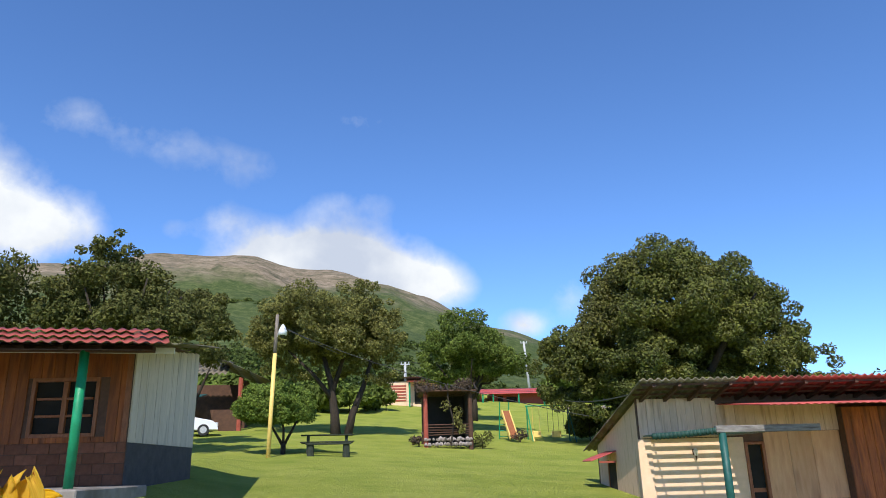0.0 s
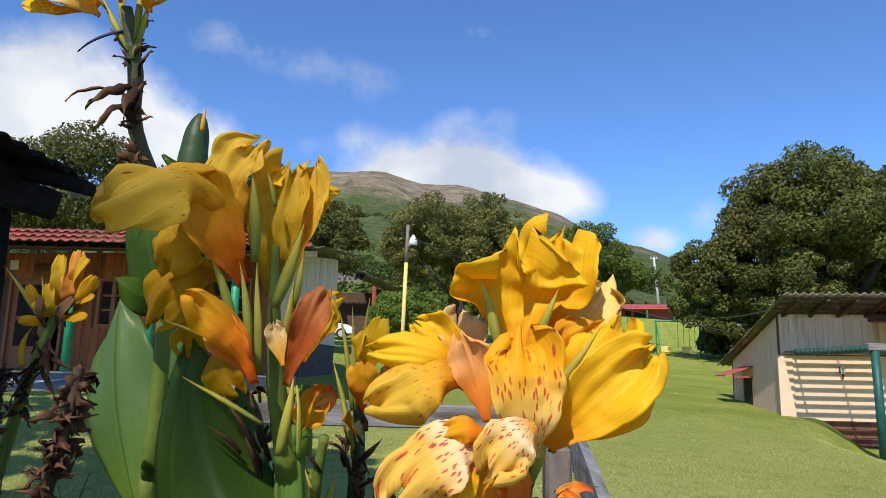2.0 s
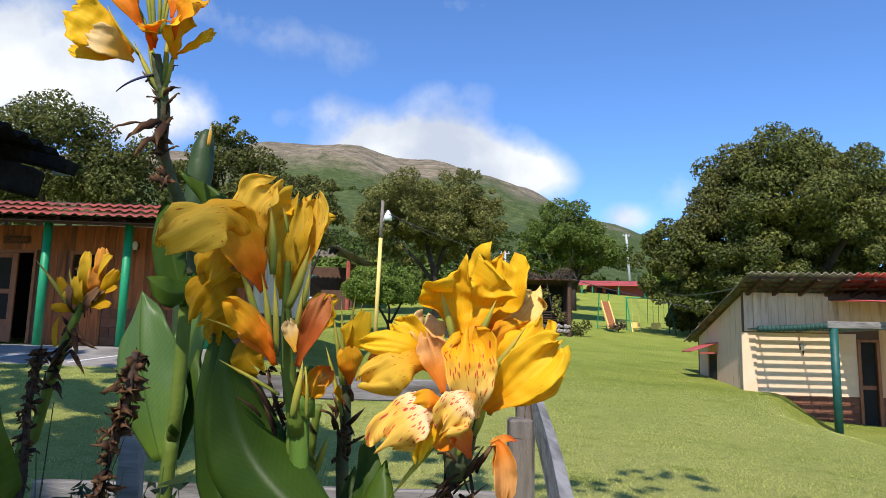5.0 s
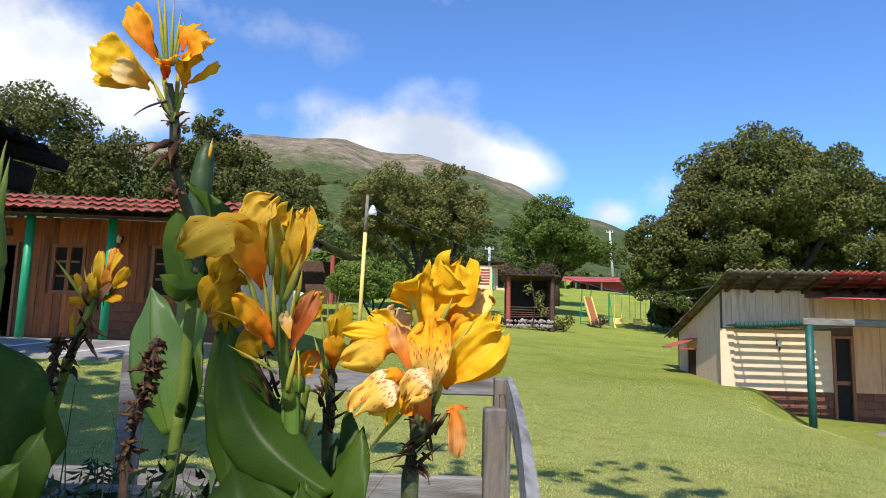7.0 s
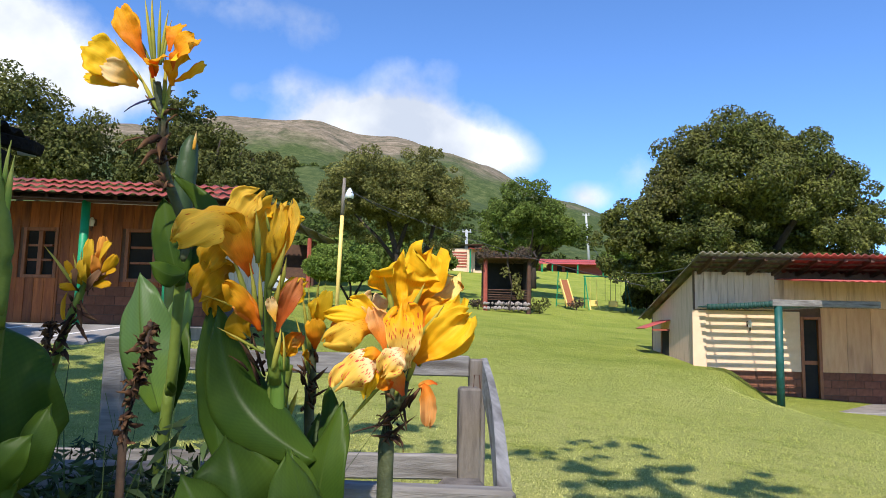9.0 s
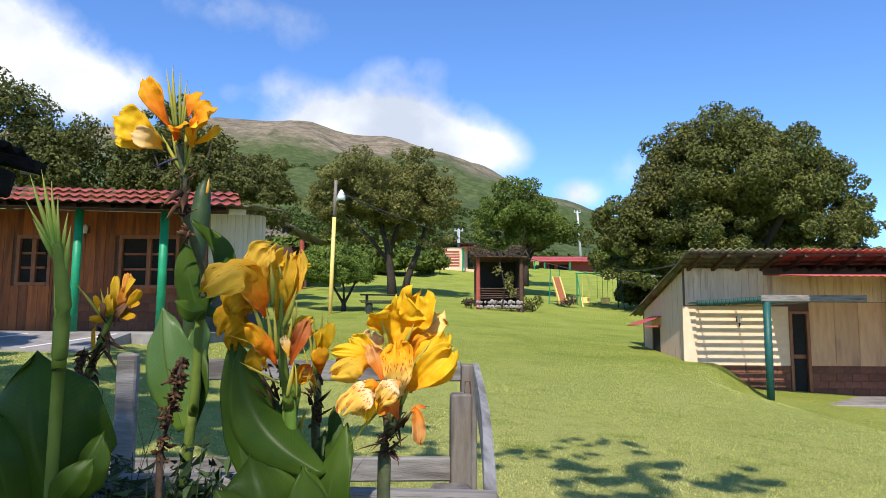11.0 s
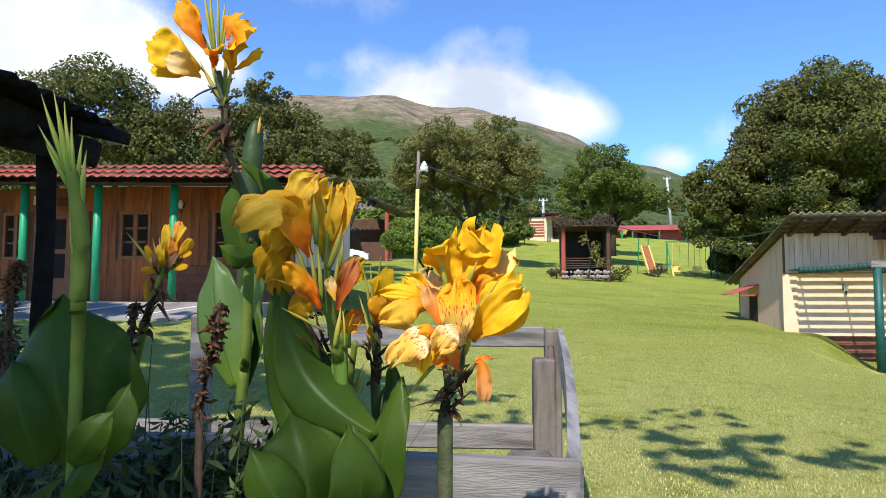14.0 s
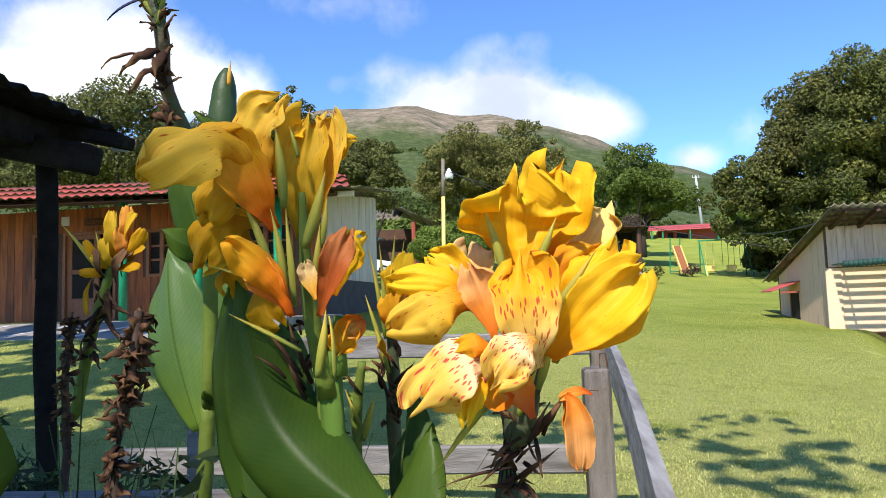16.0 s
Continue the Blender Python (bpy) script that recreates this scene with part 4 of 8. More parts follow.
stone_bench(0.6, 29.8)


def arbour():
    rng = np.random.default_rng(9)
    a = thing("arbour", (6.8, 38.3, ground_height(6.8, 38.3)), -5, "dark rustic arbour with tangled dry roof and stone base", "arbour")
    for x, y in ((-1.15, -1.1), (1.15, -1.1), (-1.15, 1.1), (1.15, 1.1)):
        part("post", tube([(x, y, -0.3), (x * 1.02, y, 2.8)], [0.13, 0.11], 8), M_RUST if x < 0 and y < 0 else M_DARKWOOD, a)
    # Near-black panels carry the shade inside the arbour
    part("back_panel", box(-1.1, 1.1, 1.05, 1.12, 0.0, 2.7), M_UNLIT_BLACK, a)
    part("side_panel", box(1.05, 1.12, -1.0, 1.05, 0.0, 2.7), M_UNLIT_BLACK, a)
    part("roof_frame", box(-1.5, 1.5, -1.5, 1.5, 2.72, 2.80, 0.02), M_DARKWOOD, a)
    for k in range(9):
        x = -1.5 + k * 0.375
        part("roof_pole", tube([(x, -1.6, 2.75 + rng.uniform(0, 0.1)), (x + rng.uniform(-0.1, 0.1), 0, 3.2), (x, 1.6, 2.8)], 0.05, 6), M_BARK, a)
    v, f = leaf_cloud([(rng.uniform(-1.5, 1.5), rng.uniform(-1.5, 1.3), 2.95 + rng.uniform(-0.2, 0.3), 0.5, 0.5, 0.22) for k in range(18)], 2600, 0.15, rng, 0.3)
    tagged(mesh_part("dry_thatch", v, f, M_DRY, a, "dry brown tangled roof cover"), kind="stuff")
    for k in range(26):
        x = -1.2 + (k % 13) * 0.195 + rng.uniform(-0.03, 0.03)
        z = 0.02 + (k // 13) * 0.24
        s = rng.uniform(0.07, 0.17)
        bm = bmesh.new()
        bmesh.ops.create_icosphere(bm, subdivisions=1, radius=s)
        for q in bm.verts:
            q.co *= rng.uniform(0.65, 1.2)
        o = part("stone", bm, M_STONE, a)
        o.location = (x, -1.2 + rng.uniform(-0.04, 0.04), z + 0.08)
    for k in range(5):
        part("rail", tube([(-1.1, -1.12, 0.55 + k * 0.13), (1.1, -1.12, 0.6 + k * 0.11 + rng.uniform(-0.05, 0.05))], 0.03, 6), M_DARKWOOD, a)
    v, f = leaf_cloud([(0.1 + rng.uniform(-0.5, 0.6), -1.3, 0.9 + 0.28 * k, 0.28, 0.18, 0.3) for k in range(5)], 260, 0.16, rng)
    tagged(mesh_part("climbing_plant", v, f, M_LEAF_OLIVE, a, "loose climbing plant on the front"), kind="stuff")
    part("vine", tube([(0.1, -1.3, 0), (0.25, -1.32, 1.2), (0.0, -1.3, 2.4), (0.02, -1.2, 3.2)], [0.05, 0.04, 0.04, 0.03], 6), M_BARK, a)


M_DRY = material("dry_plant", (0.040, 0.027, 0.018), (0.10, 0.066, 0.042), 0.9, 9, island=0.4)
arbour()


def swing_set():
    s = thing("swing_set", (13.3, 45.6, ground_height(13.3, 45.6)), -3, "green and yellow metal swing set with hanging seats", "swing set")
    z = 2.15
    for x, m in ((0.0, M_GREEN), (2.7, M_TEAL)):
        for y in (-0.75, 0.75):
            part("leg", tube([(x + (0.15 if x == 0 else 0.25), y, -0.2), (x, 0, z)], 0.04, 6), m, s)
    part("top_bar", tube([(-0.1, 0, z), (2.8, 0, z)], 0.045, 6), M_GREEN, s)
    part("yellow_band", tube([(0.22, -0.75, -0.1), (0.12, -0.45, 0.6)], 0.05, 6), M_YELLOW, s)
    for x in (0.35, 0.8, 1.35, 1.7, 2.05, 2.4):
        part("chain", tube([(x, 0, z), (x, 0, 0.5)], 0.014, 5), M_WIRE if x > 1.2 else M_YELLOW, s)
    for x in (0.57, 1.87):
        part("seat", box(x - 0.26, x + 0.26, -0.2, 0.2, 0.15, 0.55, 0.04), M_YELLOW, s, "yellow box seat")


swing_set()


def slide():
    s = thing("slide", (11.4, 44.5, ground_height(11.4, 44.5)), 0, "weathered playground slide with yellow rails", "slide")
    part("chute", box(0.0, 0.44, -0.03, 0.03, 0.0, 2.2, 0.0), M_TRIM, s).matrix_basis = pose(0.25, -0.9, 0.1, -38, 0, 6)
    for x in (-0.06, 0.43):
        part("side_rail", box(x, x + 0.07, -0.06, 0.14, 0.0, 2.25, 0.01), M_YELLOW, s).matrix_basis = pose(0.25, -0.9, 0.1, -38, 0, 6)
    for x in (0.0, 0.6):
        part("ladder_post", tube([(x, 1.2, -0.2), (x, 0.6, 2.4)], 0.035, 6), M_GREEN, s)
    for k in range(5):
        part("rung", tube([(0.0, 1.15 - k * 0.1, 0.3 + k * 0.36), (0.6, 1.15 - k * 0.1, 0.3 + k * 0.36)], 0.025, 6), M_GREEN, s)


slide()
for k, (x, y) in enumerate([(17.9, 46.8), (19.6, 45.6), (21.6, 46.2), (23.8, 46.6)]):
    shrub(foot(x, y), 1.35, 2.3, "dark green shrub in the shade of the broad tree", 160 + k, M_LEAF_DARK, 2200)
shrub(foot(12.2, 43.6), 0.5, 0.9, "scruffy dark shrub at the foot of the slide", 151, M_DRY, 300)
shrub(foot(5.2, 37.6), 0.5, 0.8, "scruffy dry shrub beside the arbour", 152, M_DRY, 260)
shrub(foot(8.6, 37.8), 0.55, 0.9, "scruffy dark shrub beside the arbour", 153, M_LEAF_DARK, 300)


def stone_wall():
    rng = np.random.default_rng(15)
    w = thing("stone_wall", (31, 78, ground_height(31, 78)), -8, "low pile of pale field stones", "stone wall")
    for k in range(28):
        bm = bmesh.new()
        bmesh.ops.create_icosphere(bm, subdivisions=1, radius=rng.uniform(0.16, 0.34))
        for q in bm.verts:
            q.co *= rng.uniform(0.8, 1.2)
        part("stone", bm, M_STONE, w).location = (-3.7 + (k % 15) * 0.36 + rng.uniform(-0.12, 0.12), rng.uniform(-0.3, 0.3), 0.12 + (k // 15) * 0.3)


stone_wall()

# ---- dark lean-to and fence round the flower bed ----


def lean_to():
    s = thing("lean_to", (-1.62, 3.6, 0.95), 0, "dark lean-to with a near-black post and corrugated roof", "shelter")
    part("post", tube([(-0.01, 0, -0.1), (-0.02, 0.01, 0.5), (-0.035, 0.0, 1.0), (-0.03, 0.008, 1.5), (-0.04, 0, 1.95)], [0.052, 0.045, 0.049, 0.045, 0.05], 10), M_BLACKPOST, s, "near-black rough wooden post", True)
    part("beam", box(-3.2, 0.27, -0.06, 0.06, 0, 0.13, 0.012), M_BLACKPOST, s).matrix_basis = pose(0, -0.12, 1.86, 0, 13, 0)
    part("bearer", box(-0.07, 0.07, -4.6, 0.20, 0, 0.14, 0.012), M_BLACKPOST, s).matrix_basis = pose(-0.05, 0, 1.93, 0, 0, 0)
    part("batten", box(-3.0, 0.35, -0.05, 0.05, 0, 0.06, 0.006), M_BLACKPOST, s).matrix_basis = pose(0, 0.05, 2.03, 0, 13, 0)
    # Roof sheet is near-black: the shade of its underside is in the colour
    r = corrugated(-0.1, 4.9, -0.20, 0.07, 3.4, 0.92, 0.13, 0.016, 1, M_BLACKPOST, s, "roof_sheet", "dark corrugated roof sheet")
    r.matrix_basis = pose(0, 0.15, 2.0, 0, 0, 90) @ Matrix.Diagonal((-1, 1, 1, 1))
    lamp = part("spot_lamp", tube([(0.16, 0.22, 2.0), (0.24, 0.24, 2.0)], [0.014, 0.014], 8), M_GALV, s, "thin metal strip light")


lean_to()


def fence():
    f = thing("fence", (0, 0, 0), 0, "weathered grey plank fence round the flower bed", "fence")
    part("corner_post", box(0.868, 0.945, 3.53, 3.63, 0.85, 1.955, 0.008), M_GREYPOST, f)
    p = part("post", box(0.735, 0.815, 2.70, 2.80, 0.85, 1.885, 0.008), M_GREYPOST, f)
    part("staple", tube([(0.79, 2.75, 1.88), (0.792, 2.75, 1.93), (0.81, 2.75, 1.93), (0.815, 2.75, 1.88)], 0.003, 5), M_DARKWOOD, p)
    # top rail that dips towards the near corner
    bm = bmesh.new()
    prev = None
    for i in range(13):
        t = i / 12
        y = 3.62 - 2.40 * t
        x = 0.947 - 0.290 * t + 0.018 * math.sin(t * 3.1)
        z = 1.958 - 0.15 * t - 0.01 * math.sin(math.pi * t)
        ring = [bm.verts.new((x + dx, y, z + dz)) for dx, dz in ((-0.013, 0), (0.013, 0.003), (0.012, -0.150), (-0.012, -0.154))]
        if prev:
            for k in range(4):
                bm.faces.new((prev[k], prev[(k + 1) % 4], ring[(k + 1) % 4], ring[k]))
        else:
            bm.faces.new(ring[::-1])
        prev = ring
    bm.faces.new(prev)
    part("side_rail", bm, M_GREYRAIL, f, "bent grey side rail")
    part("top_rail", box(-0.62, 0.855, 3.555, 3.60, 1.875, 1.975, 0.006), M_GREYWOOD, f).matrix_basis = pose(0, 0, 0.0, 0, 0.35, 0)
    part("middle_rail", box(-0.85, 0.735, 2.755, 2.79, 1.555, 1.645, 0.006), M_GREYWOOD, f).matrix_basis = pose(0, 0, 0.0, 0, 0.4, 0)
    part("near_board", box(0.24, 0.610, 1.235, 1.275, 1.62, 1.855, 0.006), M_GREYWOOD, f).matrix_basis = pose(0, 0, 0.0, 0, 2.0, 0) @ Matrix.Translation((0, 0, 0.017))
    part("near_post", box(0.575, 0.625, 1.20, 1.30, 0.85, 1.80, 0.006), M_GREYPOST, f)
    part("corner_block", box(0.56, 0.640, 1.28, 1.36, 1.74, 1.846, 0.010), M_GREYPOST, f)
    part("left_board", box(-0.75, 0.225, 1.24, 1.28, 1.62, 1.885, 0.006), M_GREYWOOD, f)
    part("upright_board", box(-0.318, -0.260, 2.17, 2.21, 0.9, 2.055, 0.006), M_GREYWOOD, f, "grey upright board")


fence()


def shade_tree():
    """Unseen trees added so that their dappled shade falls on the lawn and flowers."""
    # first three crowns are set only to shade the left plants and middle flower
    tree("tree", (-4.2, -4.0, 0.85), [(1.19, -0.8, 7.4, 1.6, 2.0, 0.9), (3.03, -0.20, 7.0, 0.10, 0.20, 0.20), (2.99, -0.46, 7.0, 0.15, 0.16, 0.18), (1.0, 3.9, 7.4, 1.6, 2.8, 0.9), (4.4, 2.6, 7.5, 0.5, 0.9, 0.4), (5.4, 2.9, 7.5, 0.75, 0.6, 0.4), (4.9, 4.1, 7.5, 0.5, 0.4, 0.3), (2.6, 4.6, 7.4, 0.8, 0.6, 0.35), (3.4, 3.5, 7.4, 0.7, 0.55, 0.3), (2.7, 3.0, 7.4, 0.6, 0.4, 0.3), (4.2, 3.5, 7.5, 0.5, 0.35, 0.3)], limbs(7.6, 1.6, 4, 61, 0.2, 0.5), 0.17, 44000, M_LEAF_OLIVE, "unseen tall tree added to shade the lawn and some flowers", 62, 170, 0.115)
    tree("tree", (-8.6, 2.0, 0.8), [(2.6, 0.2, 7.4, 2.2, 1.3, 0.8), (0.2, 3.3, 7.6, 2.3, 1.4, 0.8), (-2.4, 6.0, 7.4, 2.0, 1.2, 0.7), (4.6, -1.0, 7.4, 1.4, 1.0, 0.6), (3.4, -2.0, 7.5, 1.3, 0.8, 0.6), (1.2, -1.4, 7.4, 1.5, 0.9, 0.6), (1.6, 2.0, 7.4, 1.4, 0.9, 0.6), (3.6, 2.6, 7.5, 1.2, 0.8, 0.6), (4.6, 1.0, 7.4, 1.1, 0.8, 0.6)], limbs(7.6, 2.4, 4, 66, 0.2, 0.5), 0.20, 30000, M_LEAF_OLIVE, "unseen thin tree added to dapple the lawn before the cabin", 67, 120, 0.115)


shade_tree()

# ---- canna flowers ----


def petal_material(name, throat, body, edge, spots=None, spot_amount=0.0, translucent=0.35, rough=0.5, vein_low=0.88, midrib=False):
    """Colour runs from throat to edge along the petal; veins, blemishes and optional spots."""
    m = bpy.data.materials.new(name)
    m.use_nodes = True
    nt = m.node_tree
    N, K = nt.nodes.new, nt.links.new
    bsdf = nt.nodes["Principled BSDF"]
    uv = N("ShaderNodeUVMap")
    sp = N("ShaderNodeSeparateXYZ")
    K(uv.outputs[0], sp.inputs[0])
    co = N("ShaderNodeTexCoord")
    big = N("ShaderNodeTexNoise")
    big.inputs["Scale"].default_value, big.inputs["Detail"].default_value = 38.0, 5.0
    K(co.outputs["Object"], big.inputs["Vector"])
    add = N("ShaderNodeMath")
    add.operation = "MULTIPLY_ADD"
    K(big.outputs["Fac"], add.inputs[0])
    add.inputs[1].default_value = 0.5
    K(sp.outputs["X"], add.inputs[2])
    ramp = N("ShaderNodeValToRGB")
    es = ramp.color_ramp.elements
    es.new(0.5)
    for e, (p, c) in zip(es, ((0.30, throat), (0.68, body), (1.0, edge))):
        e.position, e.color = p, (*c, 1)
    K(add.outputs[0], ramp.inputs["Fac"])
    col = ramp.outputs["Color"]
    mp = N("ShaderNodeMapping")
    mp.inputs["Scale"].default_value = (2.0, 42.0, 1.0)
    K(uv.outputs[0], mp.inputs["Vector"])
    vein = N("ShaderNodeTexNoise")
    vein.inputs["Scale"].default_value, vein.inputs["Detail"].default_value = 1.0, 3.0
    K(mp.outputs[0], vein.inputs["Vector"])
    dark = N("ShaderNodeMapRange")
    dark.inputs["From Min"].default_value, dark.inputs["From Max"].default_value = 0.3, 0.7
    dark.inputs["To Min"].default_value, dark.inputs["To Max"].default_value = vein_low, 1.08
    K(vein.outputs["Fac"], dark.inputs["Value"])
    hs = N("ShaderNodeHueSaturation")
    K(dark.outputs["Result"], hs.inputs["Value"])
    K(col, hs.inputs["Color"])
    col = hs.outputs["Color"]
    if midrib:
        off = N("ShaderNodeMath")
        off.operation = "SUBTRACT"
        K(sp.outputs["Y"], off.inputs[0])
        off.inputs[1].default_value = 0.5
        ab = N("ShaderNodeMath")
        ab.operation = "ABSOLUTE"
        K(off.outputs[0], ab.inputs[0])
        rib = N("ShaderNodeMapRange")
        rib.inputs["From Min"].default_value, rib.inputs["From Max"].default_value = 0.026, 0.008
        K(ab.outputs[0], rib.inputs["Value"])
        mr = N("ShaderNodeMix")
        mr.data_type = "RGBA"
        K(rib.outputs["Result"], mr.inputs["Factor"])
        K(col, mr.inputs["A"])
        mr.inputs["B"].default_value = (0.07, 0.115, 0.02, 1)
        # oblique side veins
        slant = N("ShaderNodeMath")
        slant.operation = "MULTIPLY_ADD"
        K(ab.outputs[0], slant.inputs[0])
        slant.inputs[1].default_value = -0.45
        K(sp.outputs["X"], slant.inputs[2])
        wv = N("ShaderNodeMath")
        wv.operation = "SINE"
        sc = N("ShaderNodeMath")
        sc.operation = "MULTIPLY"
        K(slant.outputs[0], sc.inputs[0])
        sc.inputs[1].default_value = 190.0
        K(sc.outputs[0], wv.inputs[0])
        vr = N("ShaderNodeMapRange")
        vr.inputs["From Min"].default_value = -1.0
        vr.inputs["To Min"].default_value, vr.inputs["To Max"].default_value = 0.95, 1.03
        K(wv.outputs[0], vr.inputs["Value"])
        h2 = N("ShaderNodeHueSaturation")
        K(vr.outputs["Result"], h2.inputs["Value"])
        K(mr.outputs["Result"], h2.inputs["Color"])
        col = h2.outputs["Color"]
    if spots:
        vo = N("ShaderNodeTexVoronoi")
        mp2 = N("ShaderNodeMapping")
        mp2.inputs["Scale"].default_value = (8.0, 19.0, 1.0)
        K(uv.outputs[0], mp2.inputs["Vector"])
        K(mp2.outputs[0], vo.inputs["Vector"])
        vo.inputs["Scale"].default_value = 1.0
        lim = N("ShaderNodeMapRange")
        lim.inputs["From Min"].default_value, lim.inputs["From Max"].default_value = spot_amount, spot_amount - 0.10
        K(vo.outputs["Distance"], lim.inputs["Value"])
        mx = N("ShaderNodeMix")
        mx.data_type = "RGBA"
        K(lim.outputs["Result"], mx.inputs["Factor"])
        K(col, mx.inputs["A"])
        mx.inputs["B"].default_value = (*spots, 1)
        col = mx.outputs["Result"]
    K(col, bsdf.inputs["Base Color"])
    bsdf.inputs["Roughness"].default_value = rough
    bsdf.inputs["Specular IOR Level"].default_value = 0.15 if midrib else 0.12
    bu = N("ShaderNodeBump")
    bu.inputs["Strength"].default_value, bu.inputs["Distance"].default_value = 0.015 if midrib else 0.20, 0.002
    K(vein.outputs["Fac"], bu.inputs["Height"])
    wr = N("ShaderNodeTexNoise")
    wr.inputs["Scale"].default_value, wr.inputs["Detail"].default_value = 130.0, 5.0
    K(co.outputs["Object"], wr.inputs["Vector"])
    b2 = N("ShaderNodeBump")
    b2.inputs["Strength"].default_value, b2.inputs["Distance"].default_value = 0.05 if midrib else 0.14, 0.004
    K(wr.outputs["Fac"], b2.inputs["Height"])
    K(bu.outputs[0], b2.inputs["Normal"])
    K(b2.outputs[0], bsdf.inputs["Normal"])
    tr, ms = N("ShaderNodeBsdfTranslucent"), N("ShaderNodeMixShader")
    K(col, tr.inputs["Color"])
    ms.inputs[0].default_value = translucent
    K(bsdf.outputs[0], ms.inputs[1])
    K(tr.outputs[0], ms.inputs[2])
    K(ms.outputs[0], nt.nodes["Material Output"].inputs["Surface"])
    return m


M_PETAL = petal_material("yellow_petal", (0.82, 0.29, 0.006), (0.86, 0.47, 0.010), (0.90, 0.56, 0.022), (0.60, 0.16, 0.01), 0.12, 0.42)
M_PETAL_ORANGE = petal_material("orange_petal", (0.76, 0.14, 0.010), (0.82, 0.27, 0.012), (0.85, 0.42, 0.018), (0.55, 0.10, 0.01), 0.12, 0.45)
M_PETAL_RED = petal_material("red_orange_petal", (0.60, 0.085, 0.015), (0.76, 0.19, 0.02), (0.80, 0.34, 0.05))
M_PETAL_SPOT = petal_material("spotted_yellow_petal", (0.86, 0.66, 0.30), (0.86, 0.56, 0.12), (0.86, 0.42, 0.015), (0.60, 0.10, 0.03), 0.34)
M_PETAL_FLECK = petal_material("flecked_yellow_petal", (0.80, 0.26, 0.010), (0.84, 0.47, 0.030), (0.86, 0.56, 0.065), (0.52, 0.11, 0.015), 0.20, 0.5)
M_PETAL_GREENISH = petal_material("thin_greenish_yellow_petal", (0.56, 0.33, 0.02), (0.72, 0.45, 0.025), (0.78, 0.50, 0.035), (0.42, 0.12, 0.02), 0.15, 0.55)
M_PETAL_WHITESPOT = petal_material("pale_spotted_petal", (0.84, 0.42, 0.05), (0.87, 0.68, 0.38), (0.86, 0.52, 0.09), (0.66, 0.10, 0.06), 0.34)
M_PETAL_PALE = petal_material("pale_faded_petal", (0.78, 0.36, 0.03), (0.81, 0.46, 0.08), (0.82, 0.58, 0.26), (0.5, 0.2, 0.1), 0.16)
M_PETAL_PALEEDGE = petal_material("bleached_edge_petal", (0.82, 0.40, 0.010), (0.86, 0.48, 0.020), (0.87, 0.62, 0.20), (0.6, 0.2, 0.05), 0.12)
M_PETAL_PEACH = petal_material("peach_orange_petal", (0.78, 0.20, 0.02), (0.82, 0.31, 0.045), (0.82, 0.42, 0.14), (0.6, 0.16, 0.03), 0.14, 0.4)
# Darkened yellow petal: shade on the lower petals is put into the colour
M_PETAL_SHADE = petal_material("dull_shaded_ochre_petal", (0.46, 0.24, 0.012), (0.60, 0.31, 0.010), (0.66, 0.36, 0.012), (0.40, 0.12, 0.02), 0.16, 0.5)
M_PETAL_RUST = petal_material("rust_brown_petal", (0.50, 0.10, 0.015), (0.44, 0.095, 0.02), (0.52, 0.17, 0.05), (0.26, 0.06, 0.02), 0.2)
M_SEPAL = petal_material("yellow_green_sepal", (0.16, 0.19, 0.035), (0.36, 0.33, 0.050), (0.56, 0.43, 0.07), None, 0, 0.25)
M_BUD = petal_material("pale_green_bud", (0.11, 0.19, 0.03), (0.22, 0.30, 0.05), (0.42, 0.42, 0.10), None, 0, 0.25)
M_WITHERED = petal_material("withered_petal", (0.022, 0.012, 0.008), (0.058, 0.027, 0.016), (0.15, 0.075, 0.036), None, 0, 0.12, 0.85)
M_BRACT = petal_material("purple_bract", (0.03, 0.03, 0.06), (0.03, 0.03, 0.09), (0.03, 0.03, 0.10), None, 0, 0.0)
M_LEAF = petal_material("canna_leaf", (0.062, 0.110, 0.012), (0.042, 0.084, 0.010), (0.074, 0.124, 0.014), None, 0, 0.42, 0.40, 0.92, True)
# Lighter copy of M_LEAF; sun and sky sheen sit in its colour
M_LEAF_LIT = petal_material("pale_lit_canna_leaf", (0.14, 0.22, 0.028), (0.090, 0.165, 0.040), (0.105, 0.180, 0.052), None, 0, 0.40, 0.35, 0.95, True)
M_ROLLED = material("rolled_leaf_green", (0.022, 0.042, 0.010), (0.034, 0.060, 0.016), 0.5, 14, bump=0.1, spec=0.3)
M_STEM = material("canna_stem", (0.080, 0.115, 0.014), (0.125, 0.160, 0.024), 0.6, 20, c=(0.14, 0.17, 0.035), bump=0.15, spec=0.2)
M_STEMDARK = material("dark_canna_stem", (0.030, 0.038, 0.016), (0.070, 0.075, 0.026), 0.7, 40, c=(0.075, 0.035, 0.02), bump=0.25, fine=70)
RNG = np.random.default_rng(2024)


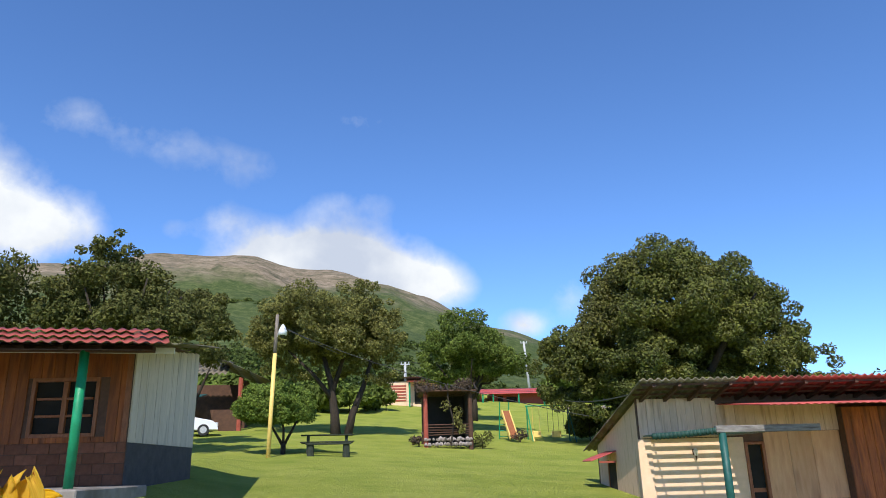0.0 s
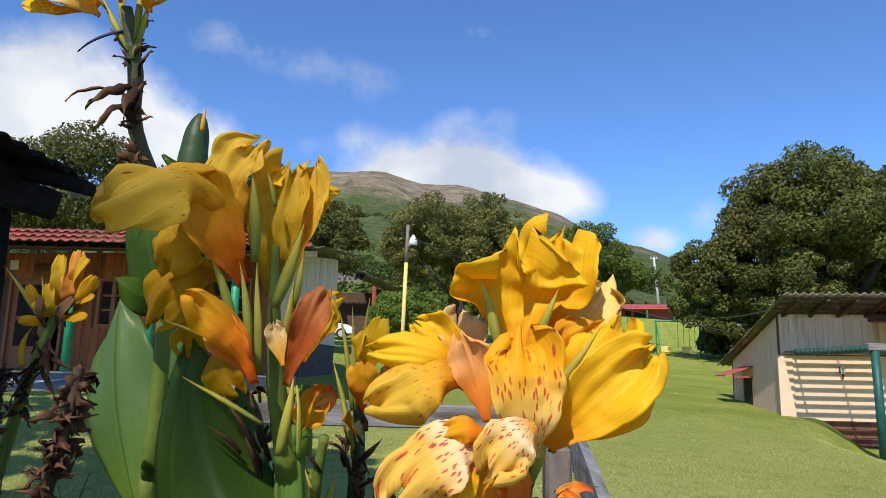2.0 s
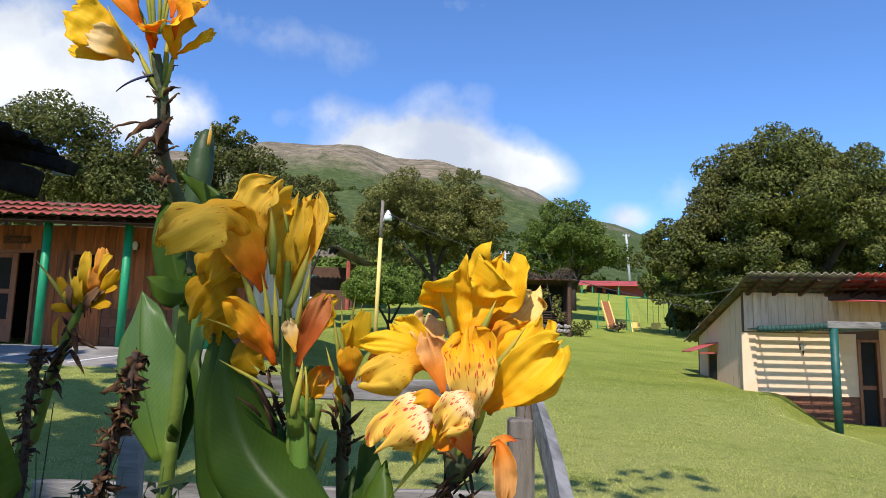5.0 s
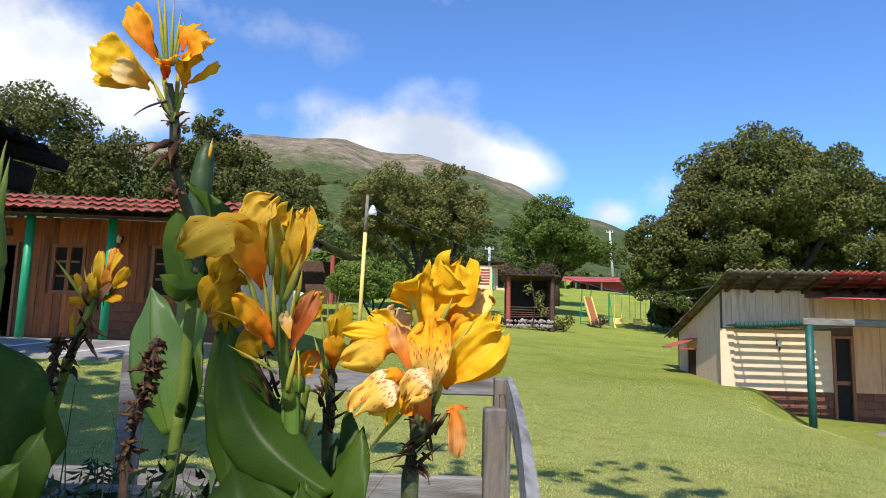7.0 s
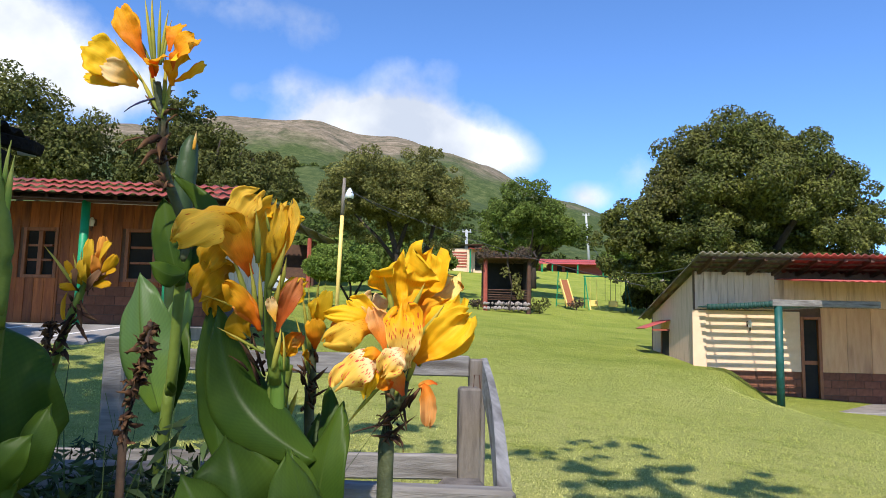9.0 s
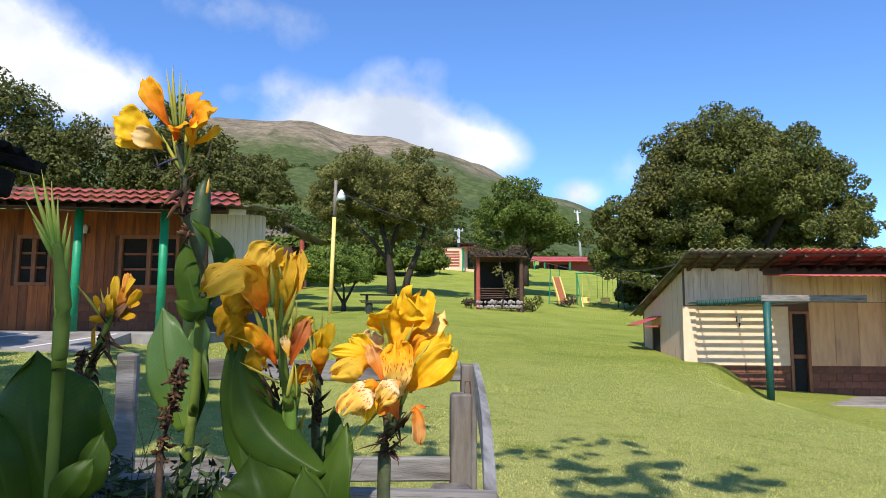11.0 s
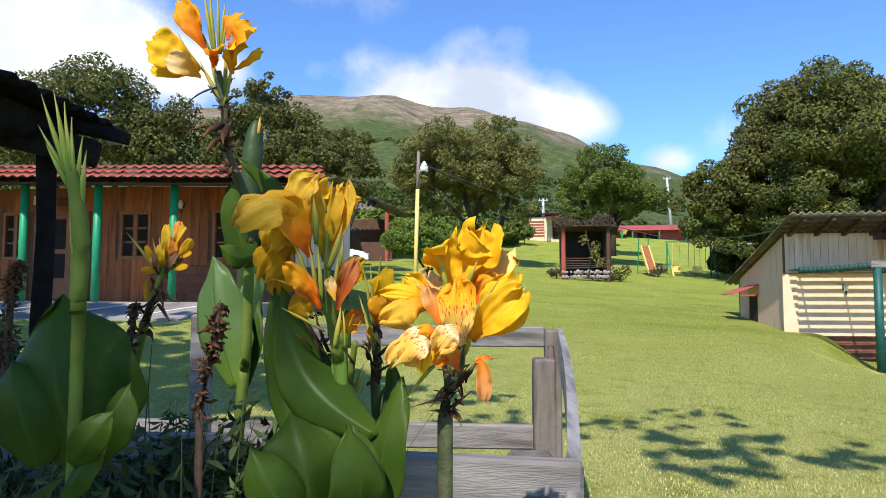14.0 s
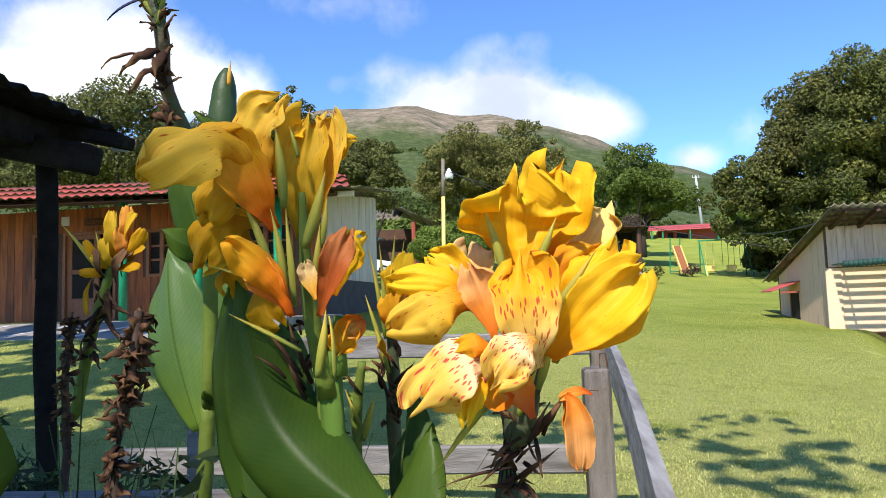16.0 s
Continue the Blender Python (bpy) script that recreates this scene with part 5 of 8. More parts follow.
def sheet(name, parent, base, tip, width, bend, side, mat, nu, nv, profile, cup, ruffle, thick, fold=0.0, notch=0.0, crinkle=0.0):
    """A curved, cupped, ruffled blade with thickness from base to tip that shows its face to the path."""
    base, tip = Vector(base), Vector(tip)
    axis = tip - base
    ln = axis.length
    ax = axis.normalized()
    facing = Vector((0.0, -1.0, 0.45)) + Vector(RNG.normal(size=3)) * (0.20 if width > 0.08 else 0.36)
    wide = ax.cross(facing)
    wide = wide.normalized() if wide.length > 1e-4 else ax.orthogonal().normalized()
    nrm = wide.cross(ax).normalized()
    p1, p2 = RNG.uniform(0, 6.28), RNG.uniform(0, 6.28)
    rows = []
    for i in range(nu + 1):
        s = i / nu
        c = base + axis * s + nrm * (bend * ln * math.sin(math.pi * s * 0.85) * 1.1) + wide * (side * ln * math.sin(math.pi * s))
        hw = width * 0.5 * profile(s)
        row = []
        for j in range(nv + 1):
            q = 2 * j / nv - 1
            wave = ruffle * width * (q * q) * s * (math.sin(9 * s + p1 + 2.5 * q) + 0.6 * math.sin(17 * s + p2 - 3 * q))
            lift = cup * hw * q * q + fold * hw * abs(q) + wave + crinkle * width * noise.noise(c * 90 + wide * (q * hw * 90))
            back = notch * width * (math.cos(q * 5.2 + p1) * 0.5 + 0.5 * math.cos(q * 11 + p2)) * s ** 4 - (0.10 * width * q * q * s ** 3)
            rag = 1 + notch * 1.6 * noise.noise(Vector((s * 5.0 + p1 * 3, math.copysign(4.0, q), p2)))
            row.append(c + wide * (q * hw * rag) - nrm * lift + ax * back)
        rows.append(row)
    verts, uvs = [], []
    for lay in (0, 1):
        for i, row in enumerate(rows):
            for j, p in enumerate(row):
                verts.append(p - nrm * thick * lay)
                uvs.append((i / nu, (j / nv)))
    w = nv + 1
    o = (nu + 1) * w
    faces = []
    for i in range(nu):
        for j in range(nv):
            a, b, c, d = i * w + j, i * w + j + 1, (i + 1) * w + j + 1, (i + 1) * w + j
            faces += [(a, b, c, d), (o + d, o + c, o + b, o + a)]
        a, d = i * w, (i + 1) * w
        faces += [(a, d, o + d, o + a), (o + a + nv, o + d + nv, d + nv, a + nv)]
    for j in range(nv):
        faces += [(nu * w + j, nu * w + j + 1, o + nu * w + j + 1, o + nu * w + j), (o + j, o + j + 1, j + 1, j)]
    me = bpy.data.meshes.new(name)
    inv = Matrix.Translation(-anchor(parent))
    me.from_pydata([inv @ v for v in verts], [], faces)
    layer = me.uv_layers.new(name="UVMap")
    shift = RNG.uniform(0, 5)
    idx = np.zeros(len(me.loops), dtype=int)
    me.loops.foreach_get("vertex_index", idx)
    flat = np.array(uvs)[idx]
    layer.data.foreach_set("uv", flat.ravel())
    me.polygons.foreach_set("use_smooth", [True] * len(me.polygons))
    me.materials.append(mat)
    ob = new(name, me)
    ob.parent = parent
    return ob


def anchor(parent):
    p = Vector((0, 0, 0))
    while parent is not None:
        p += parent.location
        parent = parent.parent
    return p


def petal_outline(s):
    return (0.14 + 0.86 * math.sin(min(1.0, s / 0.74) * math.pi / 2) ** 1.5) * (1 - max(0.0, (s - 0.74) / 0.26) ** 3.0 * 0.38)


def spike_outline(s):
    return (0.55 + 0.45 * math.sin(s * math.pi)) * (1 - s ** 2.2) + 0.03


def blade_outline(s):
    return max(0.04, min(1.0, (s + 0.06) * 2.6) ** 0.8 * (1 - max(0.0, (s - 0.45) / 0.55) ** 2.2) ** 0.8)


def petal(parent, base, tip, width, bend, side, mat):
    return sheet("petal", parent, base, tip, width, bend, side, mat, 20, 14, petal_outline, RNG.choice([-1, 1]) * RNG.uniform(0.05, 0.35), 0.11, 0.0007, 0.0, 0.10, 0.10)


def bloom_outline(s):
    return (0.20 + 0.80 * smooth_step(0.0, 0.62, s)) * max(0.0, 1 - max(0.0, (s - 0.70) / 0.31) ** 3.0) ** 0.5


def bloom(parent, a, b, c, width, turn, cup, curl, mat):
    """A broad canna petal: narrow claw, wide blade with a waved and torn rim, along a spine through three points."""
    nu, nv = 30, 22
    width *= 1.22
    a, b, c = Vector(a), Vector(b), Vector(c)
    ctrl = b * 2 - (a + c) * 0.5
    ln = (c - a).length
    p1, p2, p3 = RNG.uniform(0, 6.28), RNG.uniform(0, 6.28), RNG.uniform(0, 6.28)
    rows, normals = [], []
    for i in range(nu + 1):
        s = i / nu
        p = a * (1 - s) ** 2 + ctrl * (2 * s * (1 - s)) + c * s * s
        ax = ((ctrl - a) * (1 - s) + (c - ctrl) * s).normalized()
        facing = Matrix.Rotation(radians(turn), 3, ax) @ Vector((0.0, -1.0, 0.35))
        wide = ax.cross(facing).normalized()
        nrm = wide.cross(ax).normalized()
        hw = width * 0.5 * bloom_outline(s)
        row = []
        for j in range(nv + 1):
            q = 2 * j / nv - 1
            rim = abs(q) ** 1.6
            side = 1.0 if q > 0 else -1.0
            wave = rim * (0.14 * math.sin(10 * s + p1 + side * 1.3) + 0.07 * math.sin(21 * s + p2 * side)) * s ** 0.7
            wave += s ** 4 * (0.13 * math.sin(5.5 * q + p3) + 0.06 * math.sin(12 * q + p1))
            pleat = 0.012 * math.sin(q * 15 + p2) * s * (1 - rim * 0.5)
            rough = 0.045 * noise.noise((p + wide * (q * hw)) * 120 + Vector((p1, p2, p3)))
            rag = 1 + 0.13 * s * noise.noise(Vector((s * 6 + p1, side * 3, p2))) + 0.05 * noise.noise(Vector((s * 19 + p2, side * 5, p1)))
            tear = width * s ** 5 * (0.13 * math.cos(q * 6 + p2) + 0.06 * math.cos(q * 14 + p3))
            row.append(p + wide * (q * hw * rag) + nrm * (cup * hw * q * q + width * (wave + pleat + rough) - curl * ln * s ** 3) + ax * tear)
        rows.append(row)
        normals.append(nrm)
    verts, uvs, faces = [], [], []
    for lay in (0, 1):
        for i, row in enumerate(rows):
            for j, p in enumerate(row):
                verts.append(p - normals[i] * 0.0006 * lay - anchor(parent))
                uvs.append((i / nu, j / nv))
    w, o = nv + 1, (nu + 1) * (nv + 1)
    for i in range(nu):
        for j in range(nv):
            k = i * w + j
            faces += [(k, k + 1, k + w + 1, k + w), (o + k + w, o + k + w + 1, o + k + 1, o + k)]
        faces += [(i * w, (i + 1) * w, o + (i + 1) * w, o + i * w), (o + i * w + nv, o + (i + 1) * w + nv, (i + 1) * w + nv, i * w + nv)]
    for j in range(nv):
        faces += [(nu * w + j, nu * w + j + 1, o + nu * w + j + 1, o + nu * w + j), (o + j, o + j + 1, j + 1, j)]
    me = bpy.data.meshes.new("petal")
    me.from_pydata(verts, [], faces)
    layer = me.uv_layers.new(name="UVMap")
    idx = np.zeros(len(me.loops), dtype=int)
    me.loops.foreach_get("vertex_index", idx)
    layer.data.foreach_set("uv", np.array(uvs)[idx].ravel())
    me.polygons.foreach_set("use_smooth", [True] * len(me.polygons))
    me.materials.append(mat)
    ob = new("petal", me)
    ob.parent = parent
    return ob


def sepal(parent, base, tip, width, bend, side, mat):
    dry = mat == M_WITHERED
    width *= 0.6 if dry else 0.72
    return sheet("withered_bract" if dry else "sepal", parent, base, tip, width, bend, side, mat, 9, 4, spike_outline, 0.75, 0.3 if dry else 0.0, 0.001, 0.0, 0.0, 0.5 if dry else 0.0)


def blade(parent, base, tip, width, bend, side, mat):
    leaf = sheet("leaf", parent, base, tip, width, bend, side, mat, 22, 12, blade_outline, RNG.uniform(-0.1, 0.2), 0.075, 0.0009, RNG.uniform(0.05, 0.5))
    return leaf


def stalk(parent, pts, radii, mat, name):
    o = anchor(parent)
    fine, rad = [], []
    for k in range(len(pts) - 1):
        a, b = Vector(pts[k]), Vector(pts[k + 1])
        p0, p3 = Vector(pts[max(k - 1, 0)]), Vector(pts[min(k + 2, len(pts) - 1)])
        for i in range(5):
            f = i / 5
            q = 0.5 * ((2 * a) + (b - p0) * f + (2 * p0 - 5 * a + 4 * b - p3) * f * f + (3 * a - p0 - 3 * b + p3) * f ** 3)
            fine.append(q - o)
            rad.append((radii[k] + (radii[k + 1] - radii[k]) * f) * (1 + 0.02 * math.sin(len(fine) * 1.7)))
    fine.append(Vector(pts[-1]) - o)
    rad.append(radii[-1])
    return part(name, tube(fine, rad, 12), mat, parent, smooth=True)


def flower_head(plant, label):
    """Small knotted receptacle that carries the petals."""
    bm = bmesh.new()
    bmesh.ops.create_icosphere(bm, subdivisions=2, radius=0.004)
    return part("flower_head", bm, M_STEM, plant, label, True)


def dried_stalk(pts):
    rng = np.random.default_rng(int(abs(pts[0][0]) * 1000))
    top = thing("dried_stalk", pts[0], 0, "dead brown canna stalk with crumpled seed husks", "plant")
    o = Vector(pts[0])
    part("stem", tube([Vector(p) - o for p in pts], [0.006, 0.0048, 0.0045, 0.004, 0.003][:len(pts)], 8), M_WITHERED_STEM, top, smooth=True)
    for k in range(95):
        f = rng.random() ** 0.8 * (len(pts) - 2) + 1
        i = min(int(f), len(pts) - 2)
        c = Vector(pts[i]).lerp(Vector(pts[i + 1]), f - i)
        d = Vector(rng.normal(size=3))
        d.z = d.z * 0.7 - 0.55
        d.normalize()
        sheet("husk", top, c, c + d * rng.uniform(0.007, 0.019), rng.uniform(0.004, 0.010), 0.25, 0.1, M_WITHERED, 5, 4, spike_outline, 0.5, 0.4, 0.0008, 0.0, 0.5, 0.9)


M_WITHERED_STEM = material("dead_stem", (0.030, 0.018, 0.012), (0.075, 0.042, 0.026), 0.9, 60)

tall = thing("canna_plant", (0.110, 1.140, 1.0), 0, "tall canna with yellow flowers and a leafy green stem", "flower")
stalk(tall, [(0.100, 1.150, 0.900), (0.161, 1.160, 1.904), (0.172, 1.150, 2.009), (0.178, 1.140, 2.136), (0.183, 1.130, 2.182)], [0.0090, 0.0085, 0.0080, 0.0075, 0.0070], M_STEM, "stem")
stalk(tall, [(0.183, 1.130, 2.182), (0.187, 1.115, 2.225), (0.166, 1.070, 2.303), (0.170, 1.050, 2.350), (0.161, 1.040, 2.405)], [0.0070, 0.0068, 0.0066, 0.0065, 0.0050], M_STEMDARK, "upper_stem")
tall_head = flower_head(tall, "ragged yellow and orange canna flower head")
petal(tall_head, (0.137, 1.040, 2.406), (0.076, 1.020, 2.437), 0.050, 0.15, 0.00, M_PETAL)
petal(tall_head, (0.133, 1.040, 2.402), (0.071, 1.040, 2.407), 0.016, 0.10, -0.10, M_PETAL)
petal(tall_head, (0.139, 1.040, 2.397), (0.103, 1.010, 2.413), 0.031, 0.20, 0.00, M_PETAL_PALE)
petal(tall_head, (0.147, 1.040, 2.431), (0.108, 1.040, 2.502), 0.032, 0.10, 0.00, M_PETAL_ORANGE)
petal(tall_head, (0.139, 1.040, 2.438), (0.114, 1.060, 2.504), 0.020, 0.10, 0.00, M_PETAL_ORANGE)
petal(tall_head, (0.178, 1.040, 2.414), (0.222, 1.020, 2.453), 0.045, 0.20, 0.00, M_PETAL_ORANGE)
petal(tall_head, (0.182, 1.040, 2.406), (0.222, 1.040, 2.431), 0.020, 0.10, 0.20, M_PETAL)
petal(tall_head, (0.180, 1.040, 2.402), (0.201, 1.010, 2.433), 0.038, 0.15, 0.00, M_PETAL)
petal(tall_head, (0.174, 1.040, 2.447), (0.184, 1.060, 2.489), 0.025, 0.20, 0.00, M_PETAL_ORANGE)
petal(tall_head, (0.155, 1.040, 2.411), (0.186, 1.000, 2.420), 0.023, 0.20, 0.00, M_PETAL_ORANGE)
petal(tall_head, (0.159, 1.040, 2.413), (0.157, 1.000, 2.413), 0.020, 0.20, 0.00, M_PETAL_ORANGE)
sepal(tall_head, (0.155, 1.040, 2.429), (0.134, 1.050, 2.525), 0.008, 0.05, 0.00, M_SEPAL)
sepal(tall_head, (0.157, 1.040, 2.427), (0.145, 1.050, 2.532), 0.008, 0.05, 0.00, M_SEPAL)
sepal(tall_head, (0.162, 1.040, 2.429), (0.156, 1.050, 2.522), 0.007, 0.05, 0.00, M_SEPAL)
sepal(tall_head, (0.164, 1.040, 2.429), (0.167, 1.050, 2.507), 0.007, 0.05, 0.00, M_SEPAL)
sepal(tall_head, (0.142, 1.040, 2.404), (0.102, 1.050, 2.464), 0.007, 0.05, 0.00, M_SEPAL)
sepal(tall_head, (0.166, 1.040, 2.432), (0.172, 1.050, 2.493), 0.006, 0.05, 0.00, M_SEPAL)
sepal(tall_head, (0.151, 1.040, 2.433), (0.123, 1.050, 2.481), 0.006, 0.05, 0.00, M_SEPAL)
sepal(tall_head, (0.166, 1.040, 2.365), (0.133, 1.050, 2.423), 0.009, 0.05, 0.00, M_SEPAL)
sepal(tall_head, (0.171, 1.040, 2.358), (0.179, 1.050, 2.425), 0.009, 0.05, 0.00, M_SEPAL)
sepal(tall_head, (0.164, 1.040, 2.376), (0.146, 1.050, 2.438), 0.011, 0.05, 0.00, M_SEPAL)
sepal(tall_head, (0.173, 1.040, 2.376), (0.166, 1.050, 2.443), 0.010, 0.05, 0.00, M_SEPAL)
sepal(tall_head, (0.161, 1.040, 2.385), (0.124, 1.040, 2.362), 0.005, 0.10, 0.00, M_BRACT)
sepal(tall_head, (0.169, 1.050, 2.339), (0.142, 1.030, 2.303), 0.018, 0.25, 0.00, M_WITHERED)
sepal(tall_head, (0.170, 1.050, 2.328), (0.126, 1.030, 2.308), 0.006, 0.25, 0.00, M_WITHERED)
sepal(tall_head, (0.174, 1.050, 2.321), (0.151, 1.030, 2.286), 0.013, 0.25, 0.00, M_WITHERED)
sepal(tall_head, (0.173, 1.050, 2.343), (0.197, 1.030, 2.356), 0.007, 0.25, 0.00, M_WITHERED)
sepal(tall_head, (0.174, 1.050, 2.335), (0.177, 1.030, 2.294), 0.018, 0.25, 0.00, M_WITHERED)
sepal(tall_head, (0.168, 1.050, 2.354), (0.158, 1.030, 2.354), 0.008, 0.25, 0.00, M_WITHERED)
sepal(tall_head, (0.171, 1.050, 2.361), (0.189, 1.030, 2.366), 0.010, 0.25, 0.00, M_WITHERED)
stalk(tall, [(0.124, 1.280, 2.090), (0.128, 1.280, 2.187), (0.132, 1.280, 2.272), (0.136, 1.280, 2.344), (0.139, 1.280, 2.380), (0.142, 1.280, 2.400)], [0.0090, 0.0145, 0.0165, 0.0172, 0.0135, 0.0040], M_ROLLED, "rolled_leaf")
sepal(tall, (0.149, 1.262, 2.373), (0.153, 1.262, 2.403), 0.009, 0.05, 0.00, M_PETAL_PALE)
blade(tall, (0.183, 1.125, 2.146), (0.153, 1.125, 2.270), 0.051, 0.05, -0.02, M_LEAF)
blade(tall, (0.182, 1.130, 2.159), (0.149, 1.150, 2.313), 0.041, -0.15, 0.25, M_LEAF)
blade(tall, (0.191, 1.120, 2.163), (0.149, 1.090, 2.174), 0.032, 0.20, -0.20, M_LEAF)
blade(tall, (0.173, 1.150, 2.173), (0.204, 1.180, 2.155), 0.027, 0.10, 0.00, M_LEAF)
blade(tall, (0.152, 1.170, 1.971), (0.098, 1.220, 2.169), 0.088, 0.05, -0.03, M_LEAF_LIT)
blade(tall, (0.152, 1.200, 2.053), (0.159, 1.250, 2.149), 0.043, 0.05, 0.00, M_LEAF_LIT)
blade(tall, (0.157, 1.200, 1.967), (0.135, 1.280, 2.131), 0.049, 0.10, 0.10, M_LEAF)
blade(tall, (0.178, 1.140, 1.999), (0.179, 1.120, 2.018), 0.012, 0.10, 0.00, M_LEAF)

mid = thing("canna_plant", (0.370, 0.950, 1.0), 0, "canna with a large orange-yellow flower head above broad leaves", "flower")
stalk(mid, [(0.380, 0.960, 0.900), (0.347, 0.950, 1.962), (0.347, 0.940, 2.032), (0.339, 0.930, 2.088), (0.336, 0.925, 2.136), (0.336, 0.920, 2.175)], [0.0100, 0.0085, 0.0075, 0.0060, 0.0040, 0.0025], M_STEM, "stem")
stalk(mid, [(0.390, 0.955, 1.200), (0.350, 0.945, 1.991), (0.354, 0.940, 2.047), (0.356, 0.940, 2.088)], [0.0100, 0.0095, 0.0080, 0.0030], M_BUD, "stem")
mid_head = flower_head(mid, "large orange-yellow canna flower head")
bloom(mid_head, (0.31, 0.91, 2.167), (0.295, 0.88, 2.206), (0.256, 0.865, 2.178), 0.040, 6, -0.4, -0.1, M_PETAL_FLECK)
bloom(mid_head, (0.311, 0.92, 2.16), (0.303, 0.915, 2.205), (0.316, 0.905, 2.24), 0.033, -8, 0.35, 0.14, M_PETAL_FLECK)
bloom(mid_head, (0.318, 0.915, 2.149), (0.305, 0.895, 2.179), (0.29, 0.89, 2.205), 0.031, 18, 0.5, 0.0, M_PETAL_ORANGE)
bloom(mid_head, (0.302, 0.925, 2.171), (0.285, 0.915, 2.178), (0.275, 0.91, 2.157), 0.033, -10, -0.35, -0.12, M_PETAL_GREENISH)
bloom(mid_head, (0.314, 0.93, 2.188), (0.323, 0.93, 2.216), (0.337, 0.93, 2.227), 0.021, -25, 0.3, 0.1, M_PETAL)
bloom(mid_head, (0.331, 0.935, 2.144), (0.332, 0.927, 2.185), (0.338, 0.935, 2.23), 0.030, 14, 0.45, -0.06, M_PETAL_GREENISH)
bloom(mid_head, (0.334, 0.94, 2.144), (0.349, 0.935, 2.187), (0.356, 0.94, 2.233), 0.023, -14, 0.4, -0.06, M_PETAL_FLECK)
bloom(mid_head, (0.34, 0.95, 2.166), (0.351, 0.95, 2.204), (0.367, 0.95, 2.219), 0.015, 0, 0.3, 0.0, M_PETAL)
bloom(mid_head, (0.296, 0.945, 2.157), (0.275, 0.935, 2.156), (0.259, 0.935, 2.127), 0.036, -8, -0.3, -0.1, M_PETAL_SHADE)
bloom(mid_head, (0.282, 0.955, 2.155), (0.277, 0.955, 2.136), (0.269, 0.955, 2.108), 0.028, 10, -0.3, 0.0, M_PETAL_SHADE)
bloom(mid_head, (0.336, 0.89, 2.089), (0.324, 0.878, 2.117), (0.302, 0.87, 2.132), 0.020, 14, -0.45, -0.14, M_PETAL_ORANGE)
bloom(mid_head, (0.336, 0.895, 2.089), (0.326, 0.885, 2.108), (0.311, 0.883, 2.125), 0.017, -20, 0.4, 0.0, M_PETAL_RED)
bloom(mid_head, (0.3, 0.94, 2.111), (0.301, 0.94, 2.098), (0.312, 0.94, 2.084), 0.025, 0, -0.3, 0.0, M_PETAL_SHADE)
bloom(mid_head, (0.351, 0.905, 2.088), (0.363, 0.897, 2.12), (0.373, 0.895, 2.145), 0.017, 14, 0.5, 0.14, M_PETAL_RUST)
bloom(mid_head, (0.354, 0.91, 2.09), (0.353, 0.91, 2.112), (0.363, 0.91, 2.137), 0.011, -30, 0.5, 0.0, M_PETAL_RED)
bloom(mid_head, (0.349, 0.955, 2.103), (0.359, 0.955, 2.127), (0.372, 0.955, 2.144), 0.026, -8, 0.35, -0.1, M_PETAL)
bloom(mid_head, (0.353, 0.96, 2.109), (0.349, 0.96, 2.123), (0.343, 0.96, 2.138), 0.016, 8, 0.35, 0.0, M_PETAL)
bloom(mid_head, (0.35, 0.9, 2.099), (0.346, 0.9, 2.112), (0.343, 0.9, 2.124), 0.010, 8, 0.6, 0.0, M_PETAL_PALE)
bloom(mid_head, (0.375, 0.93, 2.086), (0.368, 0.93, 2.08), (0.359, 0.93, 2.063), 0.017, 0, 0.5, 0.0, M_PETAL_ORANGE)
bloom(mid_head, (0.377, 0.925, 2.085), (0.374, 0.925, 2.081), (0.366, 0.925, 2.075), 0.010, 0, -0.4, 0.0, M_PETAL_RED)
sepal(mid_head, (0.321, 0.905, 2.113), (0.296, 0.905, 2.176), 0.009, 0.05, 0.02, M_SEPAL)
sepal(mid_head, (0.329, 0.905, 2.1), (0.318, 0.905, 2.162), 0.009, 0.05, 0.02, M_SEPAL)
sepal(mid_head, (0.333, 0.905, 2.095), (0.33, 0.905, 2.161), 0.009, 0.05, 0.02, M_SEPAL)
sepal(mid_head, (0.327, 0.905, 2.162), (0.322, 0.905, 2.222), 0.011, 0.05, 0.02, M_SEPAL)
sepal(mid_head, (0.338, 0.905, 2.197), (0.332, 0.905, 2.219), 0.005, 0.05, 0.02, M_SEPAL)
sepal(mid_head, (0.341, 0.905, 2.134), (0.357, 0.905, 2.187), 0.012, 0.05, 0.02, M_SEPAL)
sepal(mid_head, (0.346, 0.905, 2.108), (0.353, 0.905, 2.151), 0.008, 0.05, 0.02, M_SEPAL)
sepal(mid_head, (0.352, 0.905, 2.134), (0.358, 0.905, 2.169), 0.007, 0.05, 0.02, M_SEPAL)
sepal(mid_head, (0.331, 0.905, 2.102), (0.272, 0.905, 2.125), 0.004, 0.05, 0.02, M_SEPAL)
sepal(mid_head, (0.338, 0.905, 2.065), (0.289, 0.905, 2.092), 0.005, 0.05, 0.02, M_SEPAL)
sepal(mid_head, (0.362, 0.905, 2.047), (0.357, 0.905, 2.088), 0.009, 0.05, 0.02, M_SEPAL)
sepal(mid_head, (0.35, 0.905, 2.047), (0.355, 0.905, 2.094), 0.011, 0.05, 0.02, M_SEPAL)
sepal(mid_head, (0.329, 0.94, 2.045), (0.299, 0.94, 2.083), 0.006, 0.15, 0.02, M_WITHERED)
sepal(mid_head, (0.317, 0.94, 2.045), (0.294, 0.94, 2.06), 0.005, 0.15, 0.02, M_WITHERED)
